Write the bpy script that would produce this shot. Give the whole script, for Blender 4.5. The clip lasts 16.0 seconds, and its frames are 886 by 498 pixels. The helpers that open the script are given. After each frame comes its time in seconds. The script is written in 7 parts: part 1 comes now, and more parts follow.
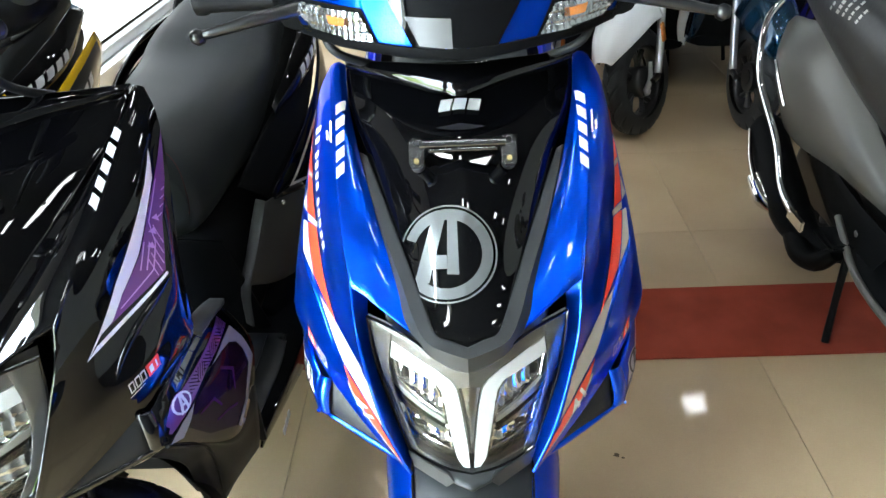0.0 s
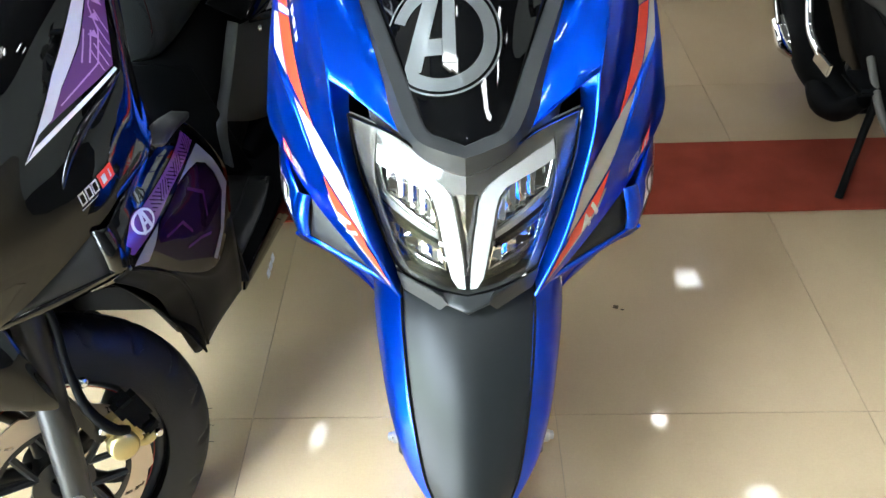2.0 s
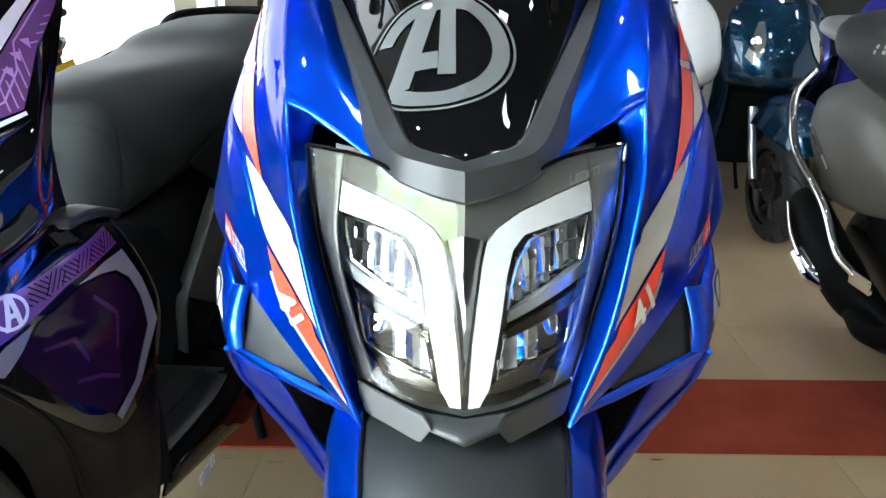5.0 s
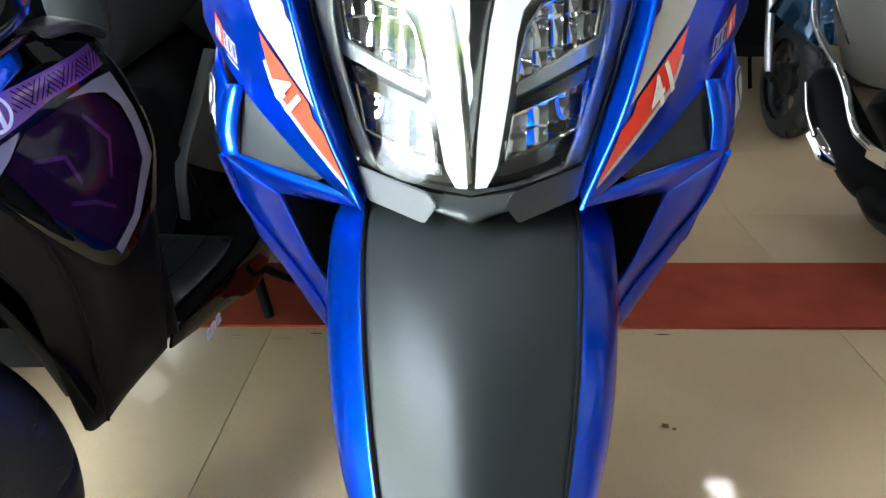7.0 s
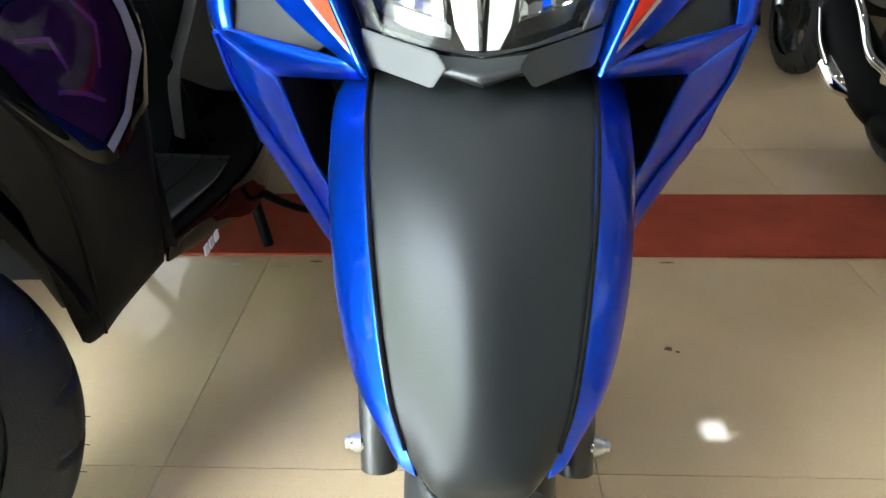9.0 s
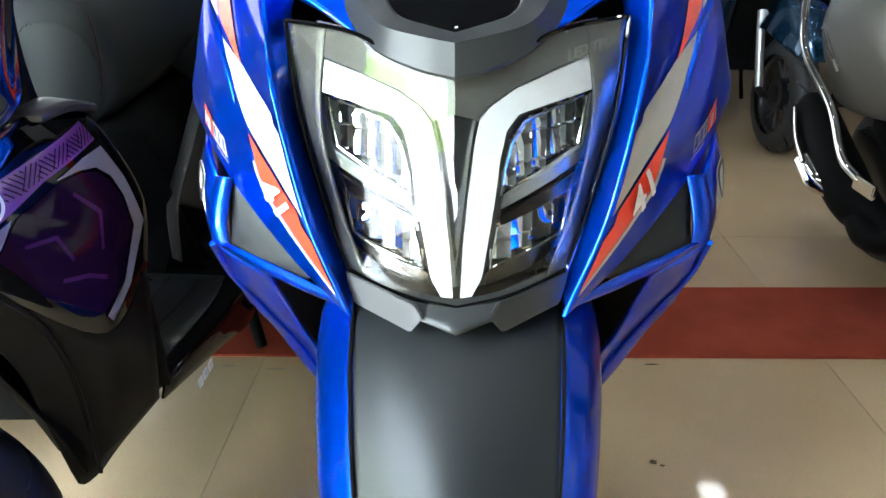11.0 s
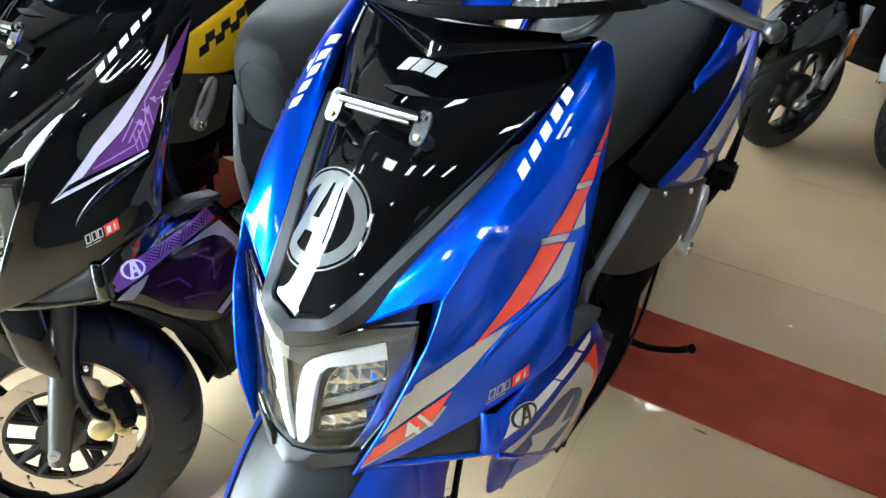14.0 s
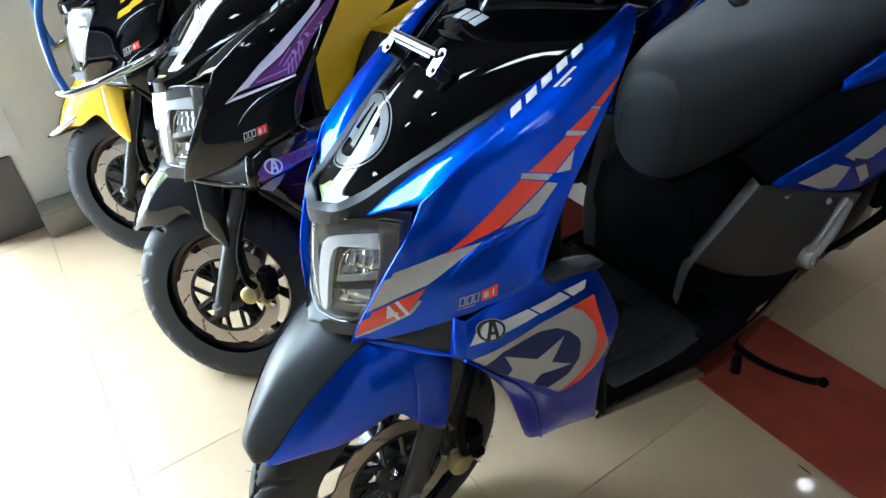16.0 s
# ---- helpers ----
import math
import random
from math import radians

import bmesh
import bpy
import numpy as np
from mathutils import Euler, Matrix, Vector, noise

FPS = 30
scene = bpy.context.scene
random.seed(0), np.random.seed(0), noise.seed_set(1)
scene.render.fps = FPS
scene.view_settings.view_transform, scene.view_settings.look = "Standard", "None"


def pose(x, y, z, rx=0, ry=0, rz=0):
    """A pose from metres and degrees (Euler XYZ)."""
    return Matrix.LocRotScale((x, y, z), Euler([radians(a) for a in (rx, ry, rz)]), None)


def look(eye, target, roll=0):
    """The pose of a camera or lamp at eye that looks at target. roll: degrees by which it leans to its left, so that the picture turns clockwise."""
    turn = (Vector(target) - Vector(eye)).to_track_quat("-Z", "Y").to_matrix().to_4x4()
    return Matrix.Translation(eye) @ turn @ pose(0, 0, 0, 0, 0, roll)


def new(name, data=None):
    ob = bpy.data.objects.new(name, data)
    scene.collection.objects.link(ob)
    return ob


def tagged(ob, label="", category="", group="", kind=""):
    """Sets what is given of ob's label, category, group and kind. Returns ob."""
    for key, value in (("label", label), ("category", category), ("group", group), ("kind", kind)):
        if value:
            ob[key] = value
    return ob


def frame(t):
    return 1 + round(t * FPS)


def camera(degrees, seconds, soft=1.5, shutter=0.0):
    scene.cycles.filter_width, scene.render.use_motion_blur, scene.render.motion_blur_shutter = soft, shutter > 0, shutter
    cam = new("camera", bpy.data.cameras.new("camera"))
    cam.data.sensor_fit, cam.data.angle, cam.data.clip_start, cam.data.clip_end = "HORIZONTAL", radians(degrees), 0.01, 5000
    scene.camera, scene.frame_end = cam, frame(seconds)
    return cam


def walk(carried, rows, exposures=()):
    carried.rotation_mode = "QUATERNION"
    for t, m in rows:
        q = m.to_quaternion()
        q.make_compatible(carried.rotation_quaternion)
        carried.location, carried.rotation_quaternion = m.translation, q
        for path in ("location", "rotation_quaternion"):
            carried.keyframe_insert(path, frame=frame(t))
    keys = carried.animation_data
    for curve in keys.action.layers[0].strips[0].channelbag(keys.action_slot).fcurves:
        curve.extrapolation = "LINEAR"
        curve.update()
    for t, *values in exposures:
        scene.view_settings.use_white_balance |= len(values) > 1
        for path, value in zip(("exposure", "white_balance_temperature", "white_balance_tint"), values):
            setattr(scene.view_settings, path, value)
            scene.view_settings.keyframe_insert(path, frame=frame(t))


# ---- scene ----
cam = camera(67.0, 16.0)
PATH = [
    (0, (0.004, 0.659, 1.293), (-0.07, 2.307, 0.162), -3.5),
    (0.5, (0.005, 0.66, 1.246), (-0.078, 2.236, 0.017), -4.4),
    (1, (0.006, 0.657, 1.212), (-0.071, 2.171, -0.093), -4.0),
    (1.5, (0.004, 0.66, 1.193), (-0.077, 2.131, -0.161), -3.9),
    (2, (-0.001, 0.686, 1.159), (-0.07, 2.115, -0.24), -3.1),
    (2.5, (-0.003, 0.743, 1.074), (-0.064, 2.262, -0.226), -2.3),
    (3, (-0.003, 0.798, 0.974), (-0.061, 2.426, -0.186), -1.4),
    (3.5, (-0.006, 0.798, 0.895), (-0.053, 2.589, 0.006), -0.7),
    (6, (0.004, 0.753, 0.862), (-0.082, 2.646, 0.223), -0.8),
    (6.5, (0.003, 0.755, 0.825), (-0.086, 2.614, 0.093), -1.1),
    (7, (0.0, 0.756, 0.776), (-0.084, 2.558, -0.088), -1.2),
    (7.5, (-0.005, 0.755, 0.738), (-0.089, 2.509, -0.22), -1.1),
    (8, (-0.008, 0.75, 0.708), (-0.095, 2.468, -0.313), -1.1),
    (8.2, (-0.009, 0.749, 0.697), (-0.096, 2.445, -0.359), -1.2),
    (10.3, (-0.005, 0.767, 0.801), (-0.066, 2.576, -0.05), -0.7),
    (10.5, (-0.006, 0.769, 0.812), (-0.067, 2.575, -0.043), -0.8),
    (11, (0.006, 0.781, 0.849), (-0.06, 2.577, -0.03), -1.0),
    (11.5, (0.009, 0.787, 1.019), (-0.064, 2.551, 0.079), -1.0),
    (12, (0.019, 0.717, 1.228), (-0.105, 2.435, 0.211), -1.2),
    (12.5, (0.104, 0.68, 1.275), (-0.153, 2.331, 0.176), -1.3),
    (13, (0.259, 0.67, 1.289), (-0.191, 2.247, 0.144), -1.5),
    (13.5, (0.358, 0.751, 1.285), (-0.305, 2.219, 0.099), -1.4),
    (14, (0.388, 0.861, 1.266), (-0.427, 2.204, 0.028), -0.4),
    (14.5, (0.452, 0.927, 1.259), (-0.54, 2.121, -0.002), -1.4),
    (15, (0.613, 1.006, 1.269), (-0.618, 1.953, 0.009), -3.4),
    (15.5, (0.679, 0.997, 1.247), (-0.644, 1.799, -0.02), -6.0),
    (16, (0.716, 0.958, 1.253), (-0.653, 1.772, 0.043), -5.5),
]
EXPOSURES = [(0.0, -0.15, 6500, 10), (7.0, -0.1, 6500, 10), (8.0, -0.03, 6900, 10), (10.3, -0.1, 6500, 10), (11.0, -0.1, 6500, 10), (13.0, 0.05, 6400, 10), (14.0, 0.1, 6300, 10), (15.0, 0.0, 6100, 10), (15.5, -0.3, 6000, 10), (16.0, -0.72, 5850, 10)]
walk(cam, [(t, look(eye, target, roll)) for t, eye, target, roll in PATH], EXPOSURES)

# ---------------- world and light ----------------
SUN_DIR = Vector((0.25, 0.62, -0.74)).normalized()
world = bpy.data.worlds.new("daylight")
scene.world = world
world.use_nodes = True
wn, wl = world.node_tree.nodes, world.node_tree.links
sky = wn.new("ShaderNodeTexSky")
sky.sky_type, sky.sun_disc = "NISHITA", False
sky.sun_elevation = math.asin(-SUN_DIR.z)
sky.sun_rotation = math.atan2(-SUN_DIR.x, -SUN_DIR.y)
wl.new(sky.outputs[0], wn["Background"].inputs[0])
wn["Background"].inputs[1].default_value = 0.12

CEIL = 3.0

# ---------------- materials ----------------


def material(name, base, rough=0.5, metal=0.0, coat=0.0, coat_rough=0.03, bump=0.0, bump_scale=300.0, vary=0.0, vary_scale=6.0,
             spec=0.5, rough_vary=0.0, fleck=0.0, coat_ior=1.5):
    """A painted, moulded or metal surface with two scales of variation."""
    m = bpy.data.materials.new(name)
    m.use_nodes = True
    n, l = m.node_tree.nodes, m.node_tree.links
    p = n["Principled BSDF"]
    p.inputs["Base Color"].default_value = (*base, 1)
    p.inputs["Roughness"].default_value = rough
    p.inputs["Metallic"].default_value = metal
    p.inputs["Coat Weight"].default_value = coat
    p.inputs["Coat Roughness"].default_value = coat_rough
    p.inputs["Coat IOR"].default_value = coat_ior
    p.inputs["Specular IOR Level"].default_value = spec
    if metal > 0.4 and coat > 0.5:
        top = max(base)
        p.inputs["Specular Tint"].default_value = (*[min(1, 0.02 + c / top) for c in base], 1)
    tc = n.new("ShaderNodeTexCoord")
    if vary or rough_vary:
        big = n.new("ShaderNodeTexNoise")
        big.inputs["Scale"].default_value = vary_scale
        big.inputs["Detail"].default_value = 6
        l.new(tc.outputs["Object"], big.inputs["Vector"])
        if vary:
            mix = n.new("ShaderNodeMix")
            mix.data_type = "RGBA"
            mix.inputs[6].default_value = (*[c * (1 - vary) for c in base], 1)
            mix.inputs[7].default_value = (*[min(1, c * (1 + vary)) for c in base], 1)
            l.new(big.outputs["Fac"], mix.inputs[0])
            l.new(mix.outputs[2], p.inputs["Base Color"])
        if rough_vary:
            mr = n.new("ShaderNodeMapRange")
            mr.inputs["To Min"].default_value = max(0.01, rough - rough_vary)
            mr.inputs["To Max"].default_value = min(1, rough + rough_vary)
            l.new(big.outputs["Fac"], mr.inputs["Value"])
            l.new(mr.outputs[0], p.inputs["Roughness"])
    if bump:
        fine = n.new("ShaderNodeTexNoise")
        fine.inputs["Scale"].default_value = bump_scale
        fine.inputs["Detail"].default_value = 4
        l.new(tc.outputs["Object"], fine.inputs["Vector"])
        bp = n.new("ShaderNodeBump")
        bp.inputs["Strength"].default_value = bump
        bp.inputs["Distance"].default_value = 0.001
        l.new(fine.outputs["Fac"], bp.inputs["Height"])
        l.new(bp.outputs[0], p.inputs["Normal"])
    if fleck:
        vor = n.new("ShaderNodeTexVoronoi")
        vor.inputs["Scale"].default_value = 2500
        l.new(tc.outputs["Object"], vor.inputs["Vector"])
        fb = n.new("ShaderNodeBump")
        fb.inputs["Strength"].default_value = fleck
        fb.inputs["Distance"].default_value = 0.0005
        l.new(vor.outputs["Color"], fb.inputs["Height"])
        l.new(fb.outputs[0], p.inputs["Normal"])
    return m


def clear_glass(name, tint, gloss=0.05):
    """Thin clear plastic: see-through head on, mirror-like at a slant."""
    m = bpy.data.materials.new(name)
    m.use_nodes = True
    n, l = m.node_tree.nodes, m.node_tree.links
    n.remove(n["Principled BSDF"])
    tr, gl, mx, lw, pw, ma = (n.new(k) for k in ("ShaderNodeBsdfTransparent", "ShaderNodeBsdfGlossy", "ShaderNodeMixShader", "ShaderNodeLayerWeight", "ShaderNodeMath", "ShaderNodeMath"))
    tr.inputs[0].default_value = (*tint, 1)
    gl.inputs["Roughness"].default_value = 0.015
    pw.operation, pw.inputs[1].default_value = "POWER", 4.0
    ma.operation, ma.inputs[1].default_value, ma.inputs[2].default_value = "MULTIPLY_ADD", 0.7, gloss
    l.new(lw.outputs["Facing"], pw.inputs[0])
    l.new(pw.outputs[0], ma.inputs[0])
    l.new(ma.outputs[0], mx.inputs[0])
    l.new(tr.outputs[0], mx.inputs[1])
    l.new(gl.outputs[0], mx.inputs[2])
    l.new(mx.outputs[0], n["Material Output"].inputs[0])
    return m


def glowing(name, colour, strength):
    m = bpy.data.materials.new(name)
    m.use_nodes = True
    p = m.node_tree.nodes["Principled BSDF"]
    p.inputs["Base Color"].default_value = (*colour, 1)
    p.inputs["Emission Color"].default_value = (*colour, 1)
    p.inputs["Emission Strength"].default_value = strength
    return m


def carbon_weave(name):
    """Seat leatherette stamped with a fine diagonal weave."""
    m = material(name, (0.017, 0.0195, 0.021), 0.46, spec=0.3)
    n, l = m.node_tree.nodes, m.node_tree.links
    tc = n.new("ShaderNodeTexCoord")
    mp = n.new("ShaderNodeMapping")
    mp.inputs["Rotation"].default_value = (0.6, 0.3, 0.8)
    w = n.new("ShaderNodeTexWave")
    w.inputs["Scale"].default_value = 240
    bp = n.new("ShaderNodeBump")
    bp.inputs["Strength"].default_value = 0.25
    bp.inputs["Distance"].default_value = 0.001
    l.new(tc.outputs["Object"], mp.inputs["Vector"])
    l.new(mp.outputs[0], w.inputs["Vector"])
    l.new(w.outputs["Fac"], bp.inputs["Height"])
    l.new(bp.outputs[0], n["Principled BSDF"].inputs["Normal"])
    return m


M = {
    "blue": material("blue_metallic_paint", (0.0, 0.059, 0.60), 0.29, 0.88, 0.85, 0.006, vary=0.06, vary_scale=3, fleck=0.03, spec=0.0, coat_ior=1.38),
    "black_gloss": material("black_gloss_paint", (0.0014, 0.0014, 0.0018), 0.3, 0.0, 0.85, 0.006, vary=0.2, vary_scale=4, spec=0.0),
    "grey_matt": material("dark_grey_matt_plastic", (0.0125, 0.0138, 0.0145), 0.36, bump=0.08, bump_scale=900, vary=0.05, spec=0.2, rough_vary=0.02),
    "trim": material("charcoal_matt_plastic", (0.014, 0.0155, 0.0165), 0.42, bump=0.10, bump_scale=1400, vary=0.08),
    "black_plastic": material("black_grained_plastic", (0.0038, 0.0041, 0.0045), 0.5, bump=0.4, bump_scale=700, vary=0.15, vary_scale=9, spec=0.05),
    "satin_black": material("satin_black_plastic", (0.0045, 0.0046, 0.0048), 0.34, bump=0.05, bump_scale=900, vary=0.15, vary_scale=9, spec=0.06),
    # Cover's grey, made lighter: the front edge's light is put into the colour.
    "lit_strip_grey": material("lit_grey_plastic", (0.045, 0.045, 0.043), 0.5, bump=0.3, bump_scale=700, vary=0.08),
    "panel_grey": material("grey_grained_plastic", (0.042, 0.042, 0.040), 0.5, bump=0.3, bump_scale=700, vary=0.08),
    "mat": material("grey_rubber_mat", (0.013, 0.0142, 0.0148), 0.30, spec=0.5, bump=0.5, bump_scale=220, vary=0.3, vary_scale=14, rough_vary=0.12),
    "rubber": material("tyre_rubber", (0.015, 0.016, 0.017), 0.46, bump=0.4, bump_scale=400, vary=0.25, vary_scale=14, rough_vary=0.1, spec=0.3),
    "alloy_black": material("black_alloy", (0.012, 0.012, 0.013), 0.3, 0.3, 0.3, vary=0.1),
    "steel": material("brushed_steel", (0.55, 0.53, 0.5), 0.28, 1.0, vary=0.08, vary_scale=30, rough_vary=0.08),
    "disc": material("brake_disc_steel", (0.50, 0.42, 0.35), 0.34, 0.9, vary=0.12, vary_scale=25, rough_vary=0.08),
    "gold": material("gold_anodised", (0.46, 0.37, 0.17), 0.38, 0.85, vary=0.1, vary_scale=40),
    "chrome": material("chrome", (0.80, 0.80, 0.80), 0.05, 1.0, rough_vary=0.03, vary_scale=20),
    "chrome_dark": material("dark_chrome", (0.14, 0.14, 0.143), 0.2, 1.0, rough_vary=0.04, vary_scale=30),
    "silver_bright": material("bright_silver_foil", (0.52, 0.52, 0.53), 0.3, 0.3, vary=0.05),
    "indicator_silver": material("indicator_reflector", (0.55, 0.56, 0.58), 0.2, 0.9, vary=0.1, vary_scale=60),
    "silver": material("silver_cast_alloy", (0.46, 0.46, 0.46), 0.34, 0.8, bump=0.1, vary=0.1),
    "fork": material("fork_grey_paint", (0.035, 0.035, 0.034), 0.35, 0.4, vary=0.1, vary_scale=20),
    "seat": material("black_seat_leatherette", (0.021, 0.024, 0.0255), 0.48, bump=0.35, bump_scale=420, vary=0.2, vary_scale=5, rough_vary=0.06, spec=0.3),
    "carbon": carbon_weave("carbon_leatherette"),
    "thread": material("red_thread", (0.09, 0.008, 0.008), 0.7),
    "lens": clear_glass("lamp_lens", (0.95, 0.945, 0.93), 0.016),
    "lamp_house": material("lamp_housing", (0.27, 0.26, 0.24), 0.22, 0.6, 0.4, 0.05, vary=0.15, vary_scale=25),
    "bezel_grey": material("satin_grey_bezel", (0.30, 0.32, 0.33), 0.35, 0.5, vary=0.08, vary_scale=30),
    "duct_grain": material("fine_grained_charcoal_plastic", (0.011, 0.012, 0.013), 0.45, bump=0.25, bump_scale=1600, vary=0.15, vary_scale=60, spec=0.3),
    "reflector": material("lamp_reflector", (0.86, 0.87, 0.89), 0.06, 1.0, rough_vary=0.03, vary_scale=60),
    "white_guide": material("white_light_guide", (0.60, 0.62, 0.65), 0.3, 0.0, 0.5, vary=0.03, vary_scale=20),
    "brow": material("grey_lamp_brow", (0.058, 0.057, 0.055), 0.26, vary=0.12, vary_scale=20),
    "amber": material("amber_bulb_cover", (0.62, 0.20, 0.045), 0.25, coat=0.6, vary=0.3, vary_scale=60),
    "red": material("red_sticker", (0.92, 0.055, 0.025), 0.3, 0, 0.35, 0.03, vary=0.04),
    "grey_sticker": material("silver_grey_sticker", (0.47, 0.45, 0.425), 0.34, 0.1, 0.3, 0.03, vary=0.05),
    "ring": material("grey_emblem_sticker", (0.075, 0.078, 0.078), 0.4, 0.1, 0.7, 0.05, vary=0.05),
    "white_sticker": material("white_sticker", (0.78, 0.78, 0.80), 0.3, 0, 0.35, 0.03, vary=0.03),
    "word_white": material("pale_grey_sticker", (0.52, 0.53, 0.55), 0.3, 0, 0.35, 0.03, vary=0.03),
    "navy": material("navy_sticker", (0.008, 0.022, 0.12), 0.3, 0.1, 0.25, 0.03, vary=0.06, spec=0.1),
    "ink": material("black_sticker", (0.008, 0.008, 0.01), 0.3, 0, 0.35, 0.03),
    "purple": material("purple_sticker", (0.125, 0.03, 0.165), 0.3, 0.1, 0.4, 0.03, vary=0.2, vary_scale=9),
    "lilac": material("lilac_sticker", (0.50, 0.26, 0.60), 0.3, 0.05, 0.4, 0.03, vary=0.1),
    "plum_line": material("dim_purple_sticker", (0.055, 0.014, 0.060), 0.3, 0.0, 0.3, 0.02, spec=0.0, vary=0.2, vary_scale=12),
    "dim_silver": material("dull_silver_sticker", (0.19, 0.185, 0.19), 0.34, 0.1, 0.3, 0.03, vary=0.1, vary_scale=30),
    "plum": material("dark_plum_sticker", (0.011, 0.003, 0.0125), 0.3, 0.0, 0.3, 0.01, spec=0.0, vary=0.25, vary_scale=12),
    "stripe_red": material("dark_red_stripe", (0.32, 0.02, 0.012), 0.4, vary=0.1),
    "yellow": material("yellow_paint", (1.0, 0.60, 0.01), 0.25, 0.1, 1.0, 0.02, vary=0.05, vary_scale=3),
    "white_paint": material("white_gloss_paint", (0.78, 0.79, 0.80), 0.2, 0, 1.0, 0.02, vary=0.03),
    "teal": material("dark_teal_metallic_paint", (0.003, 0.022, 0.046), 0.25, 0.5, 1.0, 0.02, vary=0.1, fleck=0.05),
    "violet": material("violet_paint", (0.03, 0.03, 0.28), 0.25, 0.4, 1.0, 0.02, vary=0.1),
    "maroon": material("maroon_paint", (0.10, 0.01, 0.02), 0.25, 0.3, 1.0, 0.02, vary=0.1),
    "body_grey": material("warm_grey_metallic_paint", (0.084, 0.081, 0.072), 0.42, 0.3, 0.3, 0.08, vary=0.08, vary_scale=3),
    "cloth": material("black_plastic_cover", (0.010, 0.011, 0.012), 0.36, bump=0.5, bump_scale=60, vary=0.2),
    "carpet": None, "floor": None,
    "wall": material("painted_plaster", (0.80, 0.80, 0.77), 0.7, bump=0.5, bump_scale=60, vary=0.08, vary_scale=2.5, rough_vary=0.1),
    # Near black: the dimness at the back of the room is put into the colour.
    "wall_inner": material("dimmed_back_wall", (0.035, 0.033, 0.031), 0.7, bump=0.4, bump_scale=60, vary=0.12, vary_scale=2.5),
    "wall_front": material("grey_wall_paint", (0.11, 0.11, 0.115), 0.7, bump=0.4, bump_scale=60, vary=0.1, vary_scale=2.5),
    # Pale only to bounce light onto right-facing panels; this wall is never in view.
    "wall_right": material("bounce_wall_paint", (0.50, 0.50, 0.49), 0.7, bump=0.4, bump_scale=60, vary=0.1, vary_scale=2.5),
    "dark_stone": material("dark_grey_stone_tile", (0.07, 0.07, 0.075), 0.35, bump=0.1, vary=0.25, vary_scale=10),
    "ledge_stone": material("grey_brown_ledge_stone", (0.30, 0.27, 0.23), 0.5, bump=0.3, bump_scale=90, vary=0.2, vary_scale=8),
    "ceiling": material("grey_ceiling_board", (0.05, 0.05, 0.05), 0.8, bump=0.2, bump_scale=80, vary=0.04),
    "alu": material("aluminium_window_frame", (0.5, 0.5, 0.5), 0.4, 0.8, vary=0.06),
    "panel_light": glowing("ceiling_panel_light", (0.93, 0.98, 1.0), 48.0),
    "spot_light": glowing("ceiling_spot_light", (0.97, 0.98, 1.0), 90.0),
    "street": glowing("bright_street", (0.92, 0.97, 1.0), 2.5),
    "sky_glow": glowing("hazy_sky", (0.78, 0.92, 1.06), 80.0),
    "dirt": material("brown_dirt", (0.09, 0.06, 0.035), 0.9, vary=0.3, vary_scale=200),
    "paper": material("white_paper", (0.8, 0.8, 0.8), 0.6, vary=0.04),
    "blue_wrap": material("blue_plastic_wrap", (0.03, 0.14, 0.55), 0.3, coat=0.4, vary=0.1),
    "wrap": material("clear_plastic_wrap", (0.5, 0.56, 0.6), 0.2, coat=0.5, bump=0.8, bump_scale=40, vary=0.2),
}


def tiled_floor():
    m = bpy.data.materials.new("glossy_beige_tile")
    m.use_nodes = True
    n, l = m.node_tree.nodes, m.node_tree.links
    p = n["Principled BSDF"]
    tc, big, fine, ramp, info = (n.new(k) for k in ("ShaderNodeTexCoord", "ShaderNodeTexNoise", "ShaderNodeTexNoise", "ShaderNodeValToRGB", "ShaderNodeObjectInfo"))
    big.inputs["Scale"].default_value, big.inputs["Detail"].default_value = 2.2, 8
    fine.inputs["Scale"].default_value, fine.inputs["Detail"].default_value = 220, 3
    add = n.new("ShaderNodeMath")
    add.operation = "MULTIPLY_ADD"
    add.inputs[1].default_value = 0.25
    l.new(tc.outputs["Object"], big.inputs["Vector"])
    l.new(tc.outputs["Object"], fine.inputs["Vector"])
    l.new(fine.outputs["Fac"], add.inputs[0])
    l.new(big.outputs["Fac"], add.inputs[2])
    ramp.color_ramp.elements[0].position, ramp.color_ramp.elements[0].color = 0.35, (0.42, 0.30, 0.178, 1)
    ramp.color_ramp.elements[1].position, ramp.color_ramp.elements[1].color = 0.9, (0.55, 0.415, 0.26, 1)
    l.new(add.outputs[0], ramp.inputs[0])
    hsv = n.new("ShaderNodeHueSaturation")
    mr = n.new("ShaderNodeMapRange")
    mr.inputs["To Min"].default_value, mr.inputs["To Max"].default_value = 0.95, 1.05
    l.new(info.outputs["Random"], mr.inputs["Value"])
    l.new(mr.outputs[0], hsv.inputs["Value"])
    l.new(ramp.outputs[0], hsv.inputs["Color"])
    l.new(hsv.outputs[0], p.inputs["Base Color"])
    rr = n.new("ShaderNodeMapRange")
    rr.inputs["To Min"].default_value, rr.inputs["To Max"].default_value = 0.22, 0.42
    p.inputs["Coat Weight"].default_value, p.inputs["Coat Roughness"].default_value = 0.42, 0.05
    p.inputs["Specular IOR Level"].default_value = 0.35
    l.new(big.outputs["Fac"], rr.inputs["Value"])
    l.new(rr.outputs[0], p.inputs["Roughness"])
    return m


